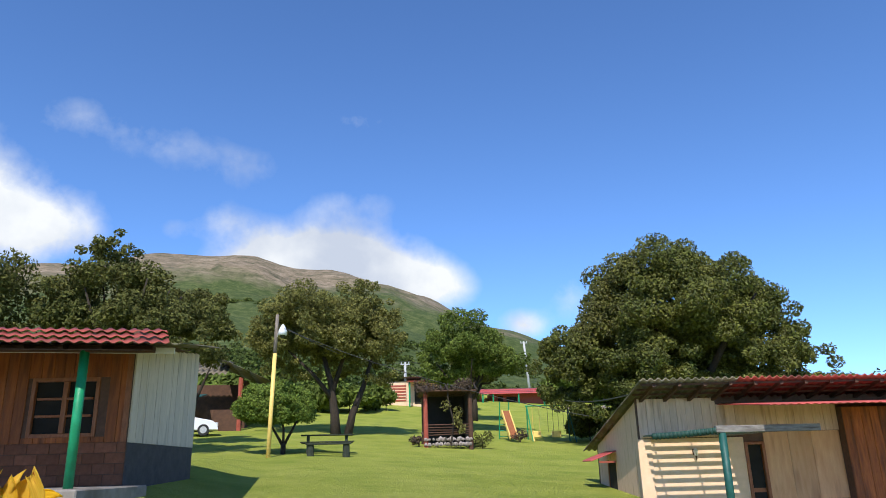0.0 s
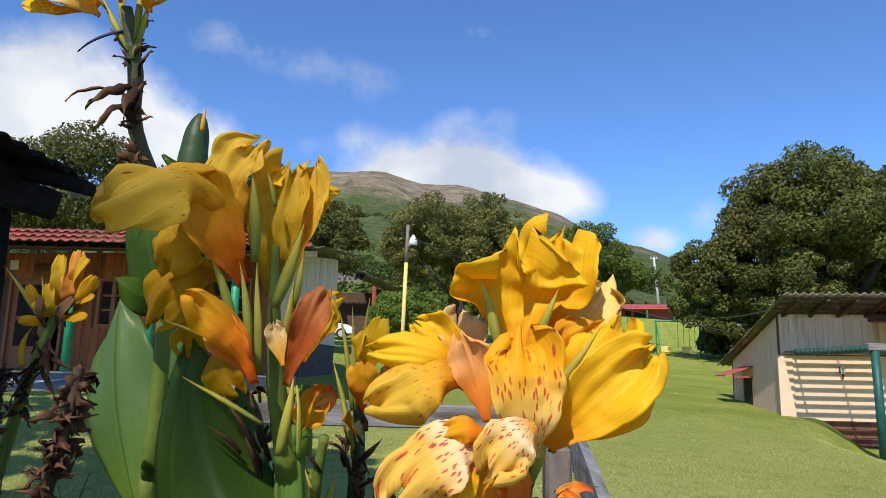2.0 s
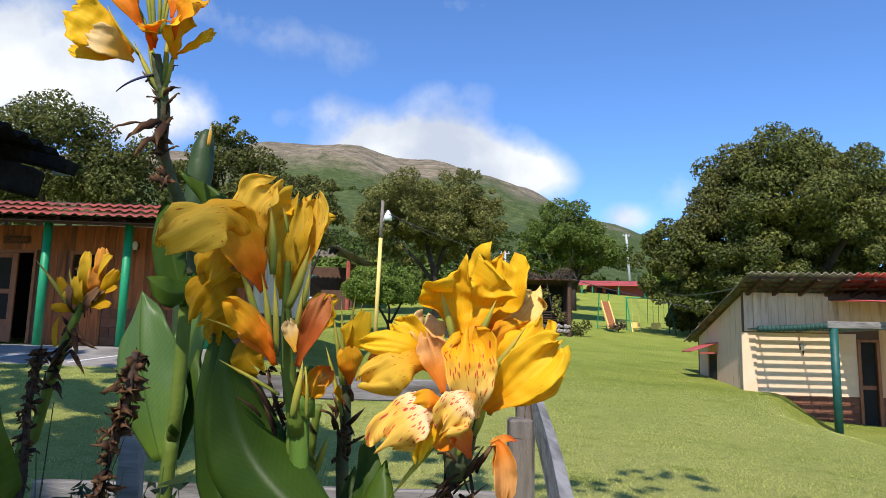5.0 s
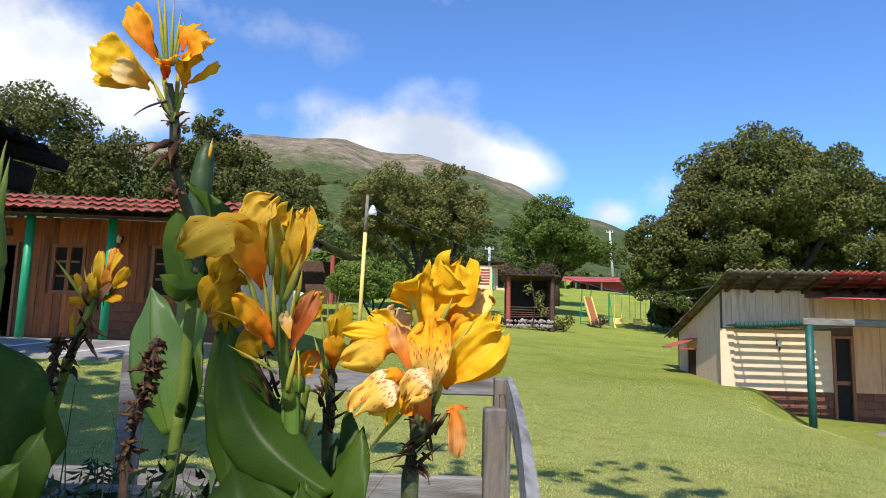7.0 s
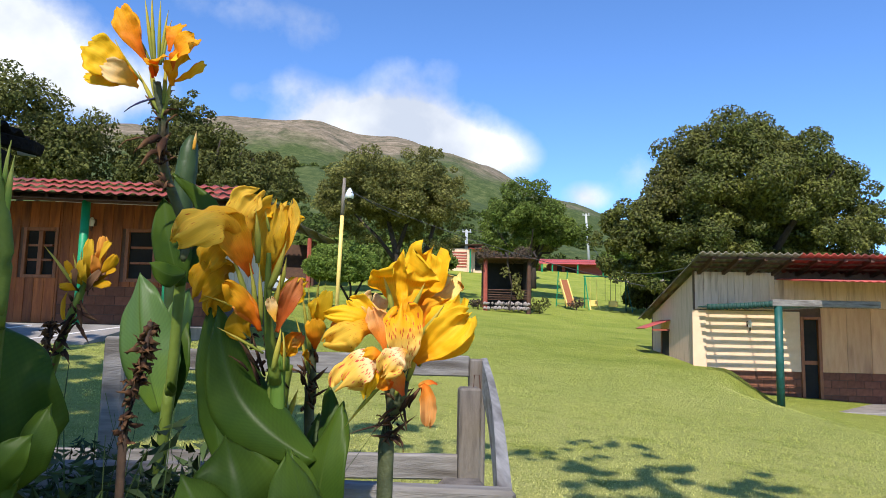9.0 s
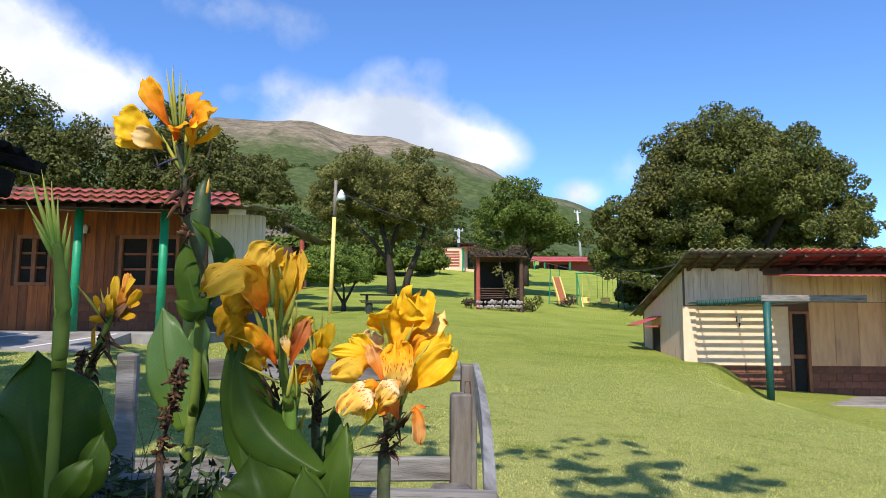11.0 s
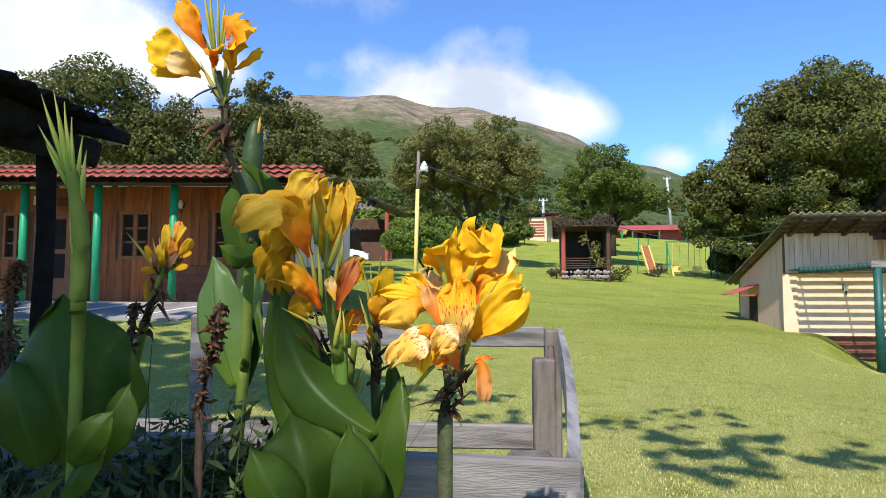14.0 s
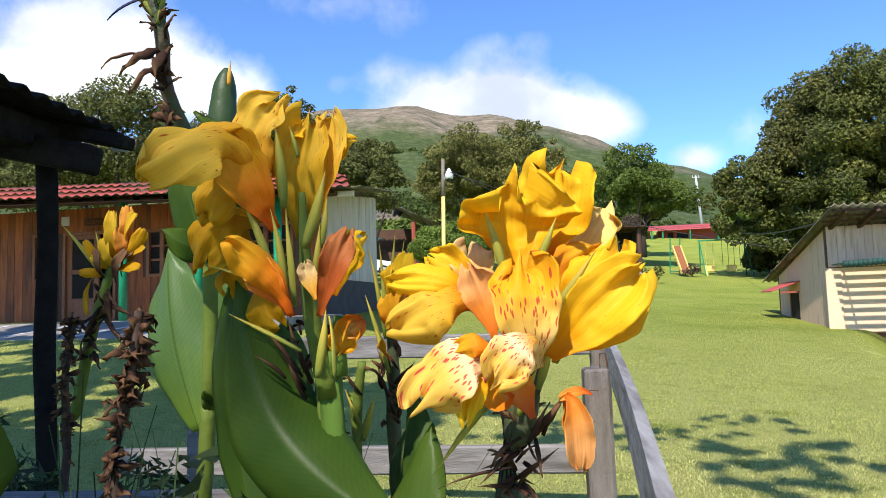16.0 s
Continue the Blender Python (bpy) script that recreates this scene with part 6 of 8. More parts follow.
sepal(mid_head, (0.337, 0.94, 2.058), (0.33, 0.94, 2.082), 0.007, 0.15, 0.02, M_WITHERED)
sepal(mid_head, (0.36, 0.94, 2.062), (0.375, 0.94, 2.08), 0.005, 0.15, 0.02, M_WITHERED)
sepal(mid_head, (0.333, 0.950, 2.039), (0.316, 0.950, 2.089), 0.007, 0.15, 0.00, M_WITHERED)
sepal(mid_head, (0.330, 0.950, 2.023), (0.312, 0.950, 2.068), 0.007, 0.15, 0.00, M_WITHERED)
sepal(mid_head, (0.336, 0.950, 2.031), (0.350, 0.950, 2.071), 0.007, 0.15, 0.00, M_WITHERED)
sepal(mid_head, (0.328, 0.950, 2.035), (0.303, 0.950, 2.077), 0.005, 0.15, 0.00, M_WITHERED)
blade(mid, (0.398, 0.890, 1.956), (0.277, 0.940, 2.120), 0.069, -0.10, -0.15, M_LEAF)
blade(mid, (0.300, 0.925, 1.935), (0.266, 0.985, 2.123), 0.047, 0.06, -0.02, M_LEAF)
blade(mid, (0.340, 1.000, 1.945), (0.246, 1.060, 2.089), 0.036, 0.10, 0.00, M_LEAF)
blade(mid, (0.341, 0.860, 1.846), (0.310, 0.880, 1.983), 0.108, 0.30, 0.05, M_LEAF)
blade(mid, (0.350, 0.840, 1.853), (0.367, 0.840, 1.982), 0.061, 0.30, 0.10, M_LEAF)
blade(mid, (0.397, 0.860, 1.862), (0.377, 0.860, 1.975), 0.046, 0.20, 0.00, M_LEAF)
blade(mid, (0.401, 0.880, 1.855), (0.429, 0.910, 2.015), 0.050, 0.10, 0.00, M_LEAF)
blade(mid, (0.331, 0.830, 1.872), (0.281, 0.830, 1.956), 0.055, 0.20, 0.00, M_LEAF)

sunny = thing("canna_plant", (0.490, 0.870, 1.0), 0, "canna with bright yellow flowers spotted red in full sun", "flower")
stalk(sunny, [(0.470, 0.900, 0.900), (0.472, 0.880, 1.975), (0.480, 0.875, 2.007), (0.486, 0.865, 2.038), (0.489, 0.860, 2.071), (0.493, 0.860, 2.098)], [0.0090, 0.0085, 0.0080, 0.0070, 0.0050, 0.0030], M_STEMDARK, "stem")
sunny_head = flower_head(sunny, "bright yellow canna flower head with red spots")
bloom(sunny_head, (0.489, 0.87, 2.109), (0.482, 0.88, 2.138), (0.483, 0.87, 2.167), 0.060, 10, 0.55, -0.1, M_PETAL)
bloom(sunny_head, (0.496, 0.885, 2.11), (0.506, 0.895, 2.143), (0.517, 0.905, 2.177), 0.044, -12, 0.4, -0.12, M_PETAL)
bloom(sunny_head, (0.5, 0.89, 2.1), (0.523, 0.9, 2.125), (0.542, 0.91, 2.155), 0.034, -25, 0.5, 0.1, M_PETAL_PALEEDGE)
bloom(sunny_head, (0.499, 0.85, 2.061), (0.519, 0.845, 2.082), (0.55, 0.85, 2.11), 0.030, 14, 0.55, -0.08, M_PETAL)
bloom(sunny_head, (0.502, 0.865, 2.066), (0.526, 0.865, 2.099), (0.543, 0.875, 2.129), 0.030, -20, 0.5, 0.12, M_PETAL)
bloom(sunny_head, (0.504, 0.86, 2.064), (0.53, 0.86, 2.075), (0.557, 0.87, 2.095), 0.017, 35, 0.6, 0.0, M_PETAL)
bloom(sunny_head, (0.498, 0.875, 2.092), (0.511, 0.875, 2.108), (0.532, 0.885, 2.124), 0.024, 15, 0.3, 0.0, M_PETAL_ORANGE)
bloom(sunny_head, (0.491, 0.845, 2.055), (0.486, 0.823, 2.085), (0.485, 0.831, 2.118), 0.031, 5, 0.35, 0.12, M_PETAL_SPOT)
bloom(sunny_head, (0.489, 0.815, 2.074), (0.479, 0.807, 2.068), (0.468, 0.811, 2.054), 0.022, -10, -0.12, -0.16, M_PETAL_WHITESPOT)
bloom(sunny_head, (0.466, 0.825, 2.061), (0.45, 0.813, 2.062), (0.429, 0.821, 2.04), 0.029, 8, -0.12, -0.12, M_PETAL_WHITESPOT)
bloom(sunny_head, (0.468, 0.822, 2.056), (0.457, 0.818, 2.051), (0.451, 0.822, 2.029), 0.013, 0, -0.2, 0.0, M_PETAL)
bloom(sunny_head, (0.471, 0.818, 2.06), (0.459, 0.812, 2.071), (0.446, 0.818, 2.068), 0.011, 0, -0.5, 0.0, M_PETAL_ORANGE)
bloom(sunny_head, (0.476, 0.828, 2.044), (0.47, 0.828, 2.042), (0.465, 0.828, 2.06), 0.017, 0, 0.4, 0.0, M_PETAL_ORANGE)
bloom(sunny_head, (0.487, 0.83, 2.03), (0.481, 0.83, 2.043), (0.475, 0.83, 2.053), 0.015, 0, 0.3, 0.0, M_PETAL_RED)
bloom(sunny_head, (0.458, 0.845, 2.091), (0.439, 0.833, 2.095), (0.412, 0.845, 2.079), 0.028, 8, -0.45, -0.1, M_PETAL_FLECK)
bloom(sunny_head, (0.459, 0.85, 2.094), (0.439, 0.84, 2.106), (0.411, 0.85, 2.107), 0.016, -10, -0.4, -0.1, M_PETAL)
bloom(sunny_head, (0.458, 0.853, 2.094), (0.435, 0.853, 2.098), (0.414, 0.853, 2.094), 0.013, 0, 0.5, 0.0, M_PETAL_RED)
bloom(sunny_head, (0.46, 0.862, 2.094), (0.447, 0.862, 2.11), (0.43, 0.867, 2.123), 0.021, -14, 0.3, 0.0, M_PETAL)
bloom(sunny_head, (0.461, 0.868, 2.097), (0.456, 0.868, 2.114), (0.454, 0.873, 2.13), 0.023, 10, 0.35, 0.1, M_PETAL_PALE)
bloom(sunny_head, (0.468, 0.842, 2.073), (0.462, 0.842, 2.094), (0.454, 0.842, 2.114), 0.018, 0, 0.5, 0.0, M_PETAL_PEACH)
bloom(sunny_head, (0.507, 0.845, 2.04), (0.512, 0.839, 2.028), (0.513, 0.845, 2.0), 0.013, 10, 0.9, -0.05, M_PETAL_PEACH)
bloom(sunny_head, (0.505, 0.85, 2.04), (0.507, 0.85, 2.023), (0.509, 0.85, 2.007), 0.010, -40, 0.5, 0.0, M_PETAL_ORANGE)
bloom(sunny_head, (0.521, 0.845, 2.04), (0.513, 0.845, 2.042), (0.503, 0.845, 2.038), 0.005, 0, 0.5, 0.0, M_PETAL_RED)
sepal(sunny_head, (0.49, 0.858, 2.109), (0.507, 0.858, 2.143), 0.008, 0.05, 0.02, M_SEPAL)
sepal(sunny_head, (0.476, 0.858, 2.107), (0.463, 0.858, 2.15), 0.009, 0.05, 0.02, M_SEPAL)
sepal(sunny_head, (0.493, 0.858, 2.077), (0.529, 0.858, 2.122), 0.009, 0.05, 0.02, M_SEPAL)
sepal(sunny_head, (0.502, 0.858, 2.057), (0.515, 0.858, 2.091), 0.009, 0.05, 0.02, M_SEPAL)
sepal(sunny_head, (0.466, 0.858, 2.078), (0.452, 0.858, 2.114), 0.006, 0.05, 0.02, M_SEPAL)
sepal(sunny_head, (0.47, 0.858, 2.043), (0.429, 0.858, 1.994), 0.007, 0.05, 0.02, M_SEPAL)
sepal(sunny_head, (0.491, 0.858, 2.042), (0.501, 0.858, 2.076), 0.010, 0.05, 0.02, M_SEPAL)
sepal(sunny_head, (0.481, 0.858, 2.027), (0.492, 0.858, 2.061), 0.010, 0.05, 0.02, M_SEPAL)
sepal(sunny_head, (0.487, 0.85, 2.019), (0.507, 0.85, 2.04), 0.008, 0.15, 0.02, M_WITHERED)
sepal(sunny_head, (0.484, 0.85, 2.013), (0.498, 0.85, 2.036), 0.006, 0.15, 0.02, M_WITHERED)
sepal(sunny_head, (0.48, 0.85, 2.017), (0.463, 0.85, 1.999), 0.005, 0.15, 0.02, M_WITHERED)
sepal(sunny_head, (0.475, 0.85, 2.009), (0.456, 0.85, 1.991), 0.004, 0.15, 0.02, M_WITHERED)
sepal(sunny_head, (0.489, 0.85, 2.016), (0.491, 0.85, 1.994), 0.005, 0.15, 0.02, M_WITHERED)
sepal(sunny_head, (0.475, 0.85, 2.0), (0.433, 0.85, 1.988), 0.003, 0.15, 0.02, M_WITHERED)
sepal(sunny_head, (0.484, 0.85, 1.99), (0.489, 0.85, 1.973), 0.003, 0.15, 0.02, M_WITHERED)
sepal(sunny_head, (0.493, 0.860, 2.016), (0.506, 0.850, 2.039), 0.007, 0.10, 0.00, M_WITHERED)
sepal(sunny_head, (0.483, 0.870, 2.008), (0.507, 0.860, 2.038), 0.005, 0.20, 0.00, M_WITHERED)
sepal(sunny_head, (0.505, 0.870, 2.036), (0.527, 0.860, 2.040), 0.004, 0.20, 0.00, M_WITHERED)
sepal(sunny_head, (0.484, 0.870, 2.017), (0.464, 0.860, 2.028), 0.008, 0.20, 0.00, M_WITHERED)
sepal(sunny_head, (0.480, 0.870, 2.004), (0.456, 0.860, 1.997), 0.007, 0.20, 0.00, M_WITHERED)
sepal(sunny_head, (0.486, 0.870, 2.031), (0.494, 0.860, 2.042), 0.008, 0.20, 0.00, M_WITHERED)
sepal(sunny_head, (0.480, 0.870, 2.018), (0.488, 0.860, 2.042), 0.009, 0.20, 0.00, M_WITHERED)
sepal(sunny_head, (0.476, 0.870, 1.988), (0.503, 0.860, 2.009), 0.006, 0.20, 0.00, M_WITHERED)
sepal(sunny_head, (0.478, 0.870, 1.994), (0.460, 0.860, 2.007), 0.005, 0.20, 0.00, M_WITHERED)
sepal(sunny_head, (0.474, 0.870, 2.031), (0.455, 0.860, 2.046), 0.004, 0.20, 0.00, M_WITHERED)
sepal(sunny_head, (0.474, 0.870, 1.985), (0.453, 0.860, 1.987), 0.005, 0.20, 0.00, M_WITHERED)

bud = thing("canna_plant", (0.400, 1.120, 1.0), 0, "slender canna with half-open pale yellow buds", "flower")
stalk(bud, [(0.420, 1.130, 0.900), (0.368, 1.130, 1.910), (0.369, 1.120, 1.998), (0.368, 1.110, 2.074), (0.369, 1.100, 2.117)], [0.0080, 0.0075, 0.0065, 0.0050, 0.0030], M_STEMDARK, "stem")
stalk(bud, [(0.375, 1.120, 0.900), (0.333, 1.120, 1.913), (0.333, 1.110, 1.990), (0.341, 1.100, 2.043)], [0.0060, 0.0060, 0.0050, 0.0040], M_STEM, "stem")
bud_head = flower_head(bud, "half-open pale yellow canna buds")
petal(bud_head, (0.371, 1.100, 2.085), (0.390, 1.080, 2.144), 0.021, 0.15, 0.00, M_PETAL)
petal(bud_head, (0.369, 1.100, 2.096), (0.378, 1.080, 2.131), 0.027, 0.15, 0.00, M_PETAL)
petal(bud_head, (0.373, 1.100, 2.064), (0.372, 1.080, 2.106), 0.027, 0.15, 0.00, M_PETAL_ORANGE)
petal(bud_head, (0.385, 1.100, 2.116), (0.393, 1.080, 2.139), 0.014, 0.15, 0.00, M_PETAL)
petal(bud_head, (0.370, 1.100, 2.043), (0.366, 1.080, 2.065), 0.014, 0.15, 0.00, M_PETAL_ORANGE)
sepal(bud_head, (0.365, 1.100, 2.064), (0.348, 1.100, 2.150), 0.008, 0.05, 0.00, M_SEPAL)
sepal(bud_head, (0.367, 1.100, 2.064), (0.360, 1.100, 2.155), 0.008, 0.05, 0.00, M_SEPAL)
sepal(bud_head, (0.368, 1.100, 2.085), (0.376, 1.100, 2.162), 0.008, 0.05, 0.00, M_SEPAL)
sepal(bud_head, (0.371, 1.100, 2.085), (0.384, 1.100, 2.157), 0.006, 0.05, 0.00, M_SEPAL)
sepal(bud_head, (0.362, 1.100, 2.053), (0.345, 1.100, 2.107), 0.007, 0.05, 0.00, M_SEPAL)
sepal(bud_head, (0.339, 1.100, 1.970), (0.353, 1.100, 2.012), 0.012, 0.05, 0.00, M_SEPAL)
sepal(bud_head, (0.339, 1.100, 1.981), (0.325, 1.100, 2.018), 0.007, 0.05, 0.00, M_SEPAL)
sepal(bud_head, (0.367, 1.100, 2.032), (0.350, 1.100, 2.086), 0.008, 0.05, 0.00, M_SEPAL)
sepal(bud_head, (0.367, 1.100, 2.011), (0.340, 1.100, 2.038), 0.008, 0.20, 0.00, M_WITHERED)
sepal(bud_head, (0.372, 1.100, 2.022), (0.391, 1.100, 2.042), 0.010, 0.20, 0.00, M_WITHERED)
sepal(bud_head, (0.372, 1.100, 2.001), (0.399, 1.100, 2.016), 0.006, 0.20, 0.00, M_WITHERED)
sepal(bud_head, (0.340, 1.100, 2.012), (0.324, 1.100, 2.044), 0.005, 0.20, 0.00, M_WITHERED)
blade(bud, (0.391, 1.000, 1.936), (0.401, 1.030, 2.024), 0.027, 0.08, 0.10, M_LEAF)
blade(bud, (0.377, 1.050, 1.922), (0.385, 1.080, 1.983), 0.022, 0.08, 0.00, M_LEAF)
blade(bud, (0.244, 1.250, 1.970), (0.209, 1.280, 2.087), 0.039, 0.10, 0.00, M_LEAF)

small = thing("canna_plant", (-0.050, 1.300, 1.0), 0, "small canna with orange-red flowers past their best", "flower")
stalk(small, [(-0.100, 1.330, 0.900), (-0.092, 1.320, 1.873), (-0.070, 1.310, 1.973), (-0.046, 1.300, 2.066), (-0.019, 1.290, 2.137), (-0.008, 1.290, 2.172)], [0.0080, 0.0075, 0.0070, 0.0070, 0.0060, 0.0030], M_STEM, "stem")
small_head = flower_head(small, "small orange-red canna flower head")
petal(small_head, (-0.001, 1.290, 2.168), (0.017, 1.270, 2.231), 0.018, 0.20, 0.00, M_PETAL_RED)
petal(small_head, (0.005, 1.290, 2.171), (0.032, 1.270, 2.221), 0.015, 0.20, 0.00, M_PETAL_GREENISH)
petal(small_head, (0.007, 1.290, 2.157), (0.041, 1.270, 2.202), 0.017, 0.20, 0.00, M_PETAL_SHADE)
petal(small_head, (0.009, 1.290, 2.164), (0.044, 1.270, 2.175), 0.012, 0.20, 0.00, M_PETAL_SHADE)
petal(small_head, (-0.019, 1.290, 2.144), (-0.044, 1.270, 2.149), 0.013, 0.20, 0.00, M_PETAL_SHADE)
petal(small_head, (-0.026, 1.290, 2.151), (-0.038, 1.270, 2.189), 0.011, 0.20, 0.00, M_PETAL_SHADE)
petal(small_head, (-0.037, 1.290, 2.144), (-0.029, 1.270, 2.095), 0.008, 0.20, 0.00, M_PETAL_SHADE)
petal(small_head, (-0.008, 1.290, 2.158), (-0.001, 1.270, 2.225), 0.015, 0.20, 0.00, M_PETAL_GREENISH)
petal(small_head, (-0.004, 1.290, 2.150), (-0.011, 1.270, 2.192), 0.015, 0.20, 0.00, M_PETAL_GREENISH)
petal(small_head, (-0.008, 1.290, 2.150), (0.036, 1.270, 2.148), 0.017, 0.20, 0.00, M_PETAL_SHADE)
petal(small_head, (-0.015, 1.290, 2.151), (-0.029, 1.270, 2.170), 0.013, 0.20, 0.00, M_PETAL_GREENISH)
petal(small_head, (-0.000, 1.290, 2.157), (0.008, 1.270, 2.205), 0.017, 0.20, 0.00, M_PETAL_RED)
petal(small_head, (-0.008, 1.290, 2.136), (0.021, 1.270, 2.176), 0.013, 0.20, 0.00, M_WITHERED)
petal(small_head, (-0.019, 1.290, 2.137), (-0.019, 1.270, 2.178), 0.012, 0.20, 0.00, M_WITHERED)
petal(small_head, (-0.000, 1.290, 2.143), (0.029, 1.270, 2.169), 0.011, 0.20, 0.00, M_WITHERED)
sepal(small_head, (-0.023, 1.290, 2.144), (-0.081, 1.290, 2.212), 0.009, 0.06, 0.00, M_SEPAL)
sepal(small_head, (-0.015, 1.290, 2.144), (-0.021, 1.290, 2.205), 0.010, 0.06, 0.00, M_SEPAL)
sepal(small_head, (-0.011, 1.290, 2.151), (-0.008, 1.290, 2.226), 0.010, 0.06, 0.00, M_SEPAL)
sepal(small_head, (0.007, 1.290, 2.150), (0.018, 1.290, 2.157), 0.012, 0.06, 0.00, M_SEPAL)
sepal(small_head, (-0.019, 1.290, 2.151), (-0.034, 1.290, 2.202), 0.008, 0.06, 0.00, M_SEPAL)
sepal(small_head, (-0.019, 1.290, 2.122), (-0.011, 1.290, 2.080), 0.015, 0.20, 0.00, M_WITHERED)
sepal(small_head, (-0.026, 1.290, 2.108), (-0.048, 1.290, 2.067), 0.011, 0.20, 0.00, M_WITHERED)
sepal(small_head, (-0.015, 1.290, 2.108), (0.015, 1.290, 2.093), 0.012, 0.20, 0.00, M_WITHERED)
sepal(small_head, (-0.033, 1.290, 2.087), (-0.047, 1.290, 2.039), 0.010, 0.20, 0.00, M_WITHERED)
sepal(small_head, (-0.022, 1.290, 2.094), (0.000, 1.290, 2.058), 0.012, 0.20, 0.00, M_WITHERED)
sepal(small_head, (-0.037, 1.290, 2.066), (-0.055, 1.290, 2.095), 0.008, 0.20, 0.00, M_WITHERED)

shoot = thing("canna_plant", (0.080, 0.820, 1.0), 0, "canna shoot with a tight pale green bud", "flower")
stalk(shoot, [(0.100, 0.830, 0.900), (0.103, 0.830, 2.010), (0.107, 0.820, 2.086), (0.107, 0.820, 2.157), (0.104, 0.815, 2.201), (0.101, 0.810, 2.228)], [0.0065, 0.0068, 0.0080, 0.0095, 0.0070, 0.0045], M_STEM, "stem")
shoot_head = flower_head(shoot, "tight spiky pale green bud")
sepal(shoot_head, (0.100, 0.815, 2.212), (0.064, 0.815, 2.308), 0.009, 0.04, 0.00, M_BUD)
sepal(shoot_head, (0.100, 0.815, 2.212), (0.076, 0.815, 2.313), 0.009, 0.04, 0.00, M_BUD)
sepal(shoot_head, (0.100, 0.815, 2.218), (0.089, 0.815, 2.300), 0.009, 0.04, 0.00, M_BUD)
sepal(shoot_head, (0.103, 0.815, 2.206), (0.109, 0.815, 2.264), 0.009, 0.04, 0.00, M_BUD)
sepal(shoot_head, (0.098, 0.815, 2.218), (0.062, 0.815, 2.276), 0.007, 0.04, 0.00, M_BUD)
sepal(shoot_head, (0.102, 0.815, 2.212), (0.097, 0.815, 2.284), 0.007, 0.04, 0.00, M_BUD)
sepal(shoot_head, (0.101, 0.815, 2.207), (0.082, 0.815, 2.276), 0.011, 0.04, 0.00, M_BUD)
sepal(shoot_head, (0.100, 0.815, 2.204), (0.071, 0.815, 2.257), 0.009, 0.04, 0.00, M_BUD)
sepal(shoot_head, (0.106, 0.815, 2.173), (0.113, 0.815, 2.250), 0.012, 0.04, 0.00, M_BUD)
sepal(shoot_head, (0.106, 0.815, 2.119), (0.099, 0.815, 2.196), 0.005, 0.04, 0.00, M_BUD)
blade(shoot, (0.093, 0.87, 1.923), (0.052, 0.9, 2.104), 0.156, 0.16, -0.04, M_LEAF)
blade(shoot, (0.121, 0.85, 1.937), (0.151, 0.86, 2.014), 0.044, 0.20, 0.05, M_LEAF)
blade(shoot, (0.096, 0.820, 1.905), (0.145, 0.820, 1.955), 0.032, 0.10, 0.00, M_LEAF)
blade(shoot, (0.048, 0.86, 1.927), (0.01, 0.88, 2.035), 0.085, 0.20, 0.05, M_LEAF)
blade(shoot, (0.117, 0.8, 1.943), (0.162, 0.8, 1.997), 0.035, 0.25, 0.0, M_LEAF)
sepal(tall_head, (0.166, 1.050, 2.361), (0.176, 1.050, 2.380), 0.005, 0.20, 0.00, M_WITHERED)
sepal(tall_head, (0.171, 1.050, 2.317), (0.163, 1.050, 2.320), 0.007, 0.20, 0.00, M_WITHERED)
sepal(tall_head, (0.165, 1.050, 2.370), (0.146, 1.050, 2.390), 0.009, 0.20, 0.00, M_WITHERED)
sepal(tall_head, (0.167, 1.050, 2.358), (0.158, 1.050, 2.357), 0.010, 0.20, 0.00, M_WITHERED)
sepal(tall_head, (0.179, 1.050, 2.276), (0.162, 1.050, 2.285), 0.007, 0.20, 0.00, M_WITHERED)
sepal(tall_head, (0.167, 1.050, 2.359), (0.175, 1.050, 2.349), 0.010, 0.20, 0.00, M_WITHERED)
sepal(tall_head, (0.171, 1.050, 2.318), (0.185, 1.050, 2.309), 0.010, 0.20, 0.00, M_WITHERED)
sepal(tall_head, (0.172, 1.050, 2.323), (0.181, 1.050, 2.340), 0.007, 0.20, 0.00, M_WITHERED)
sepal(tall_head, (0.174, 1.050, 2.281), (0.163, 1.050, 2.268), 0.008, 0.20, 0.00, M_WITHERED)
sepal(tall_head, (0.175, 1.050, 2.304), (0.156, 1.050, 2.318), 0.008, 0.20, 0.00, M_WITHERED)
sepal(tall_head, (0.169, 1.050, 2.366), (0.176, 1.050, 2.373), 0.009, 0.20, 0.00, M_WITHERED)
sepal(tall_head, (0.172, 1.050, 2.306), (0.177, 1.050, 2.326), 0.006, 0.20, 0.00, M_WITHERED)
sepal(tall_head, (0.176, 1.050, 2.288), (0.170, 1.050, 2.277), 0.007, 0.20, 0.00, M_WITHERED)
sepal(tall_head, (0.165, 1.050, 2.391), (0.149, 1.050, 2.378), 0.010, 0.20, 0.00, M_WITHERED)
sepal(tall_head, (0.175, 1.050, 2.261), (0.184, 1.050, 2.278), 0.009, 0.20, 0.00, M_WITHERED)
sepal(tall_head, (0.179, 1.050, 2.275), (0.168, 1.050, 2.289), 0.008, 0.20, 0.00, M_WITHERED)
sepal(tall_head, (0.166, 1.050, 2.375), (0.155, 1.050, 2.396), 0.005, 0.20, 0.00, M_WITHERED)
sepal(tall_head, (0.169, 1.050, 2.370), (0.187, 1.050, 2.373), 0.008, 0.20, 0.00, M_WITHERED)
sepal(tall_head, (0.170, 1.050, 2.365), (0.162, 1.050, 2.385), 0.006, 0.20, 0.00, M_WITHERED)
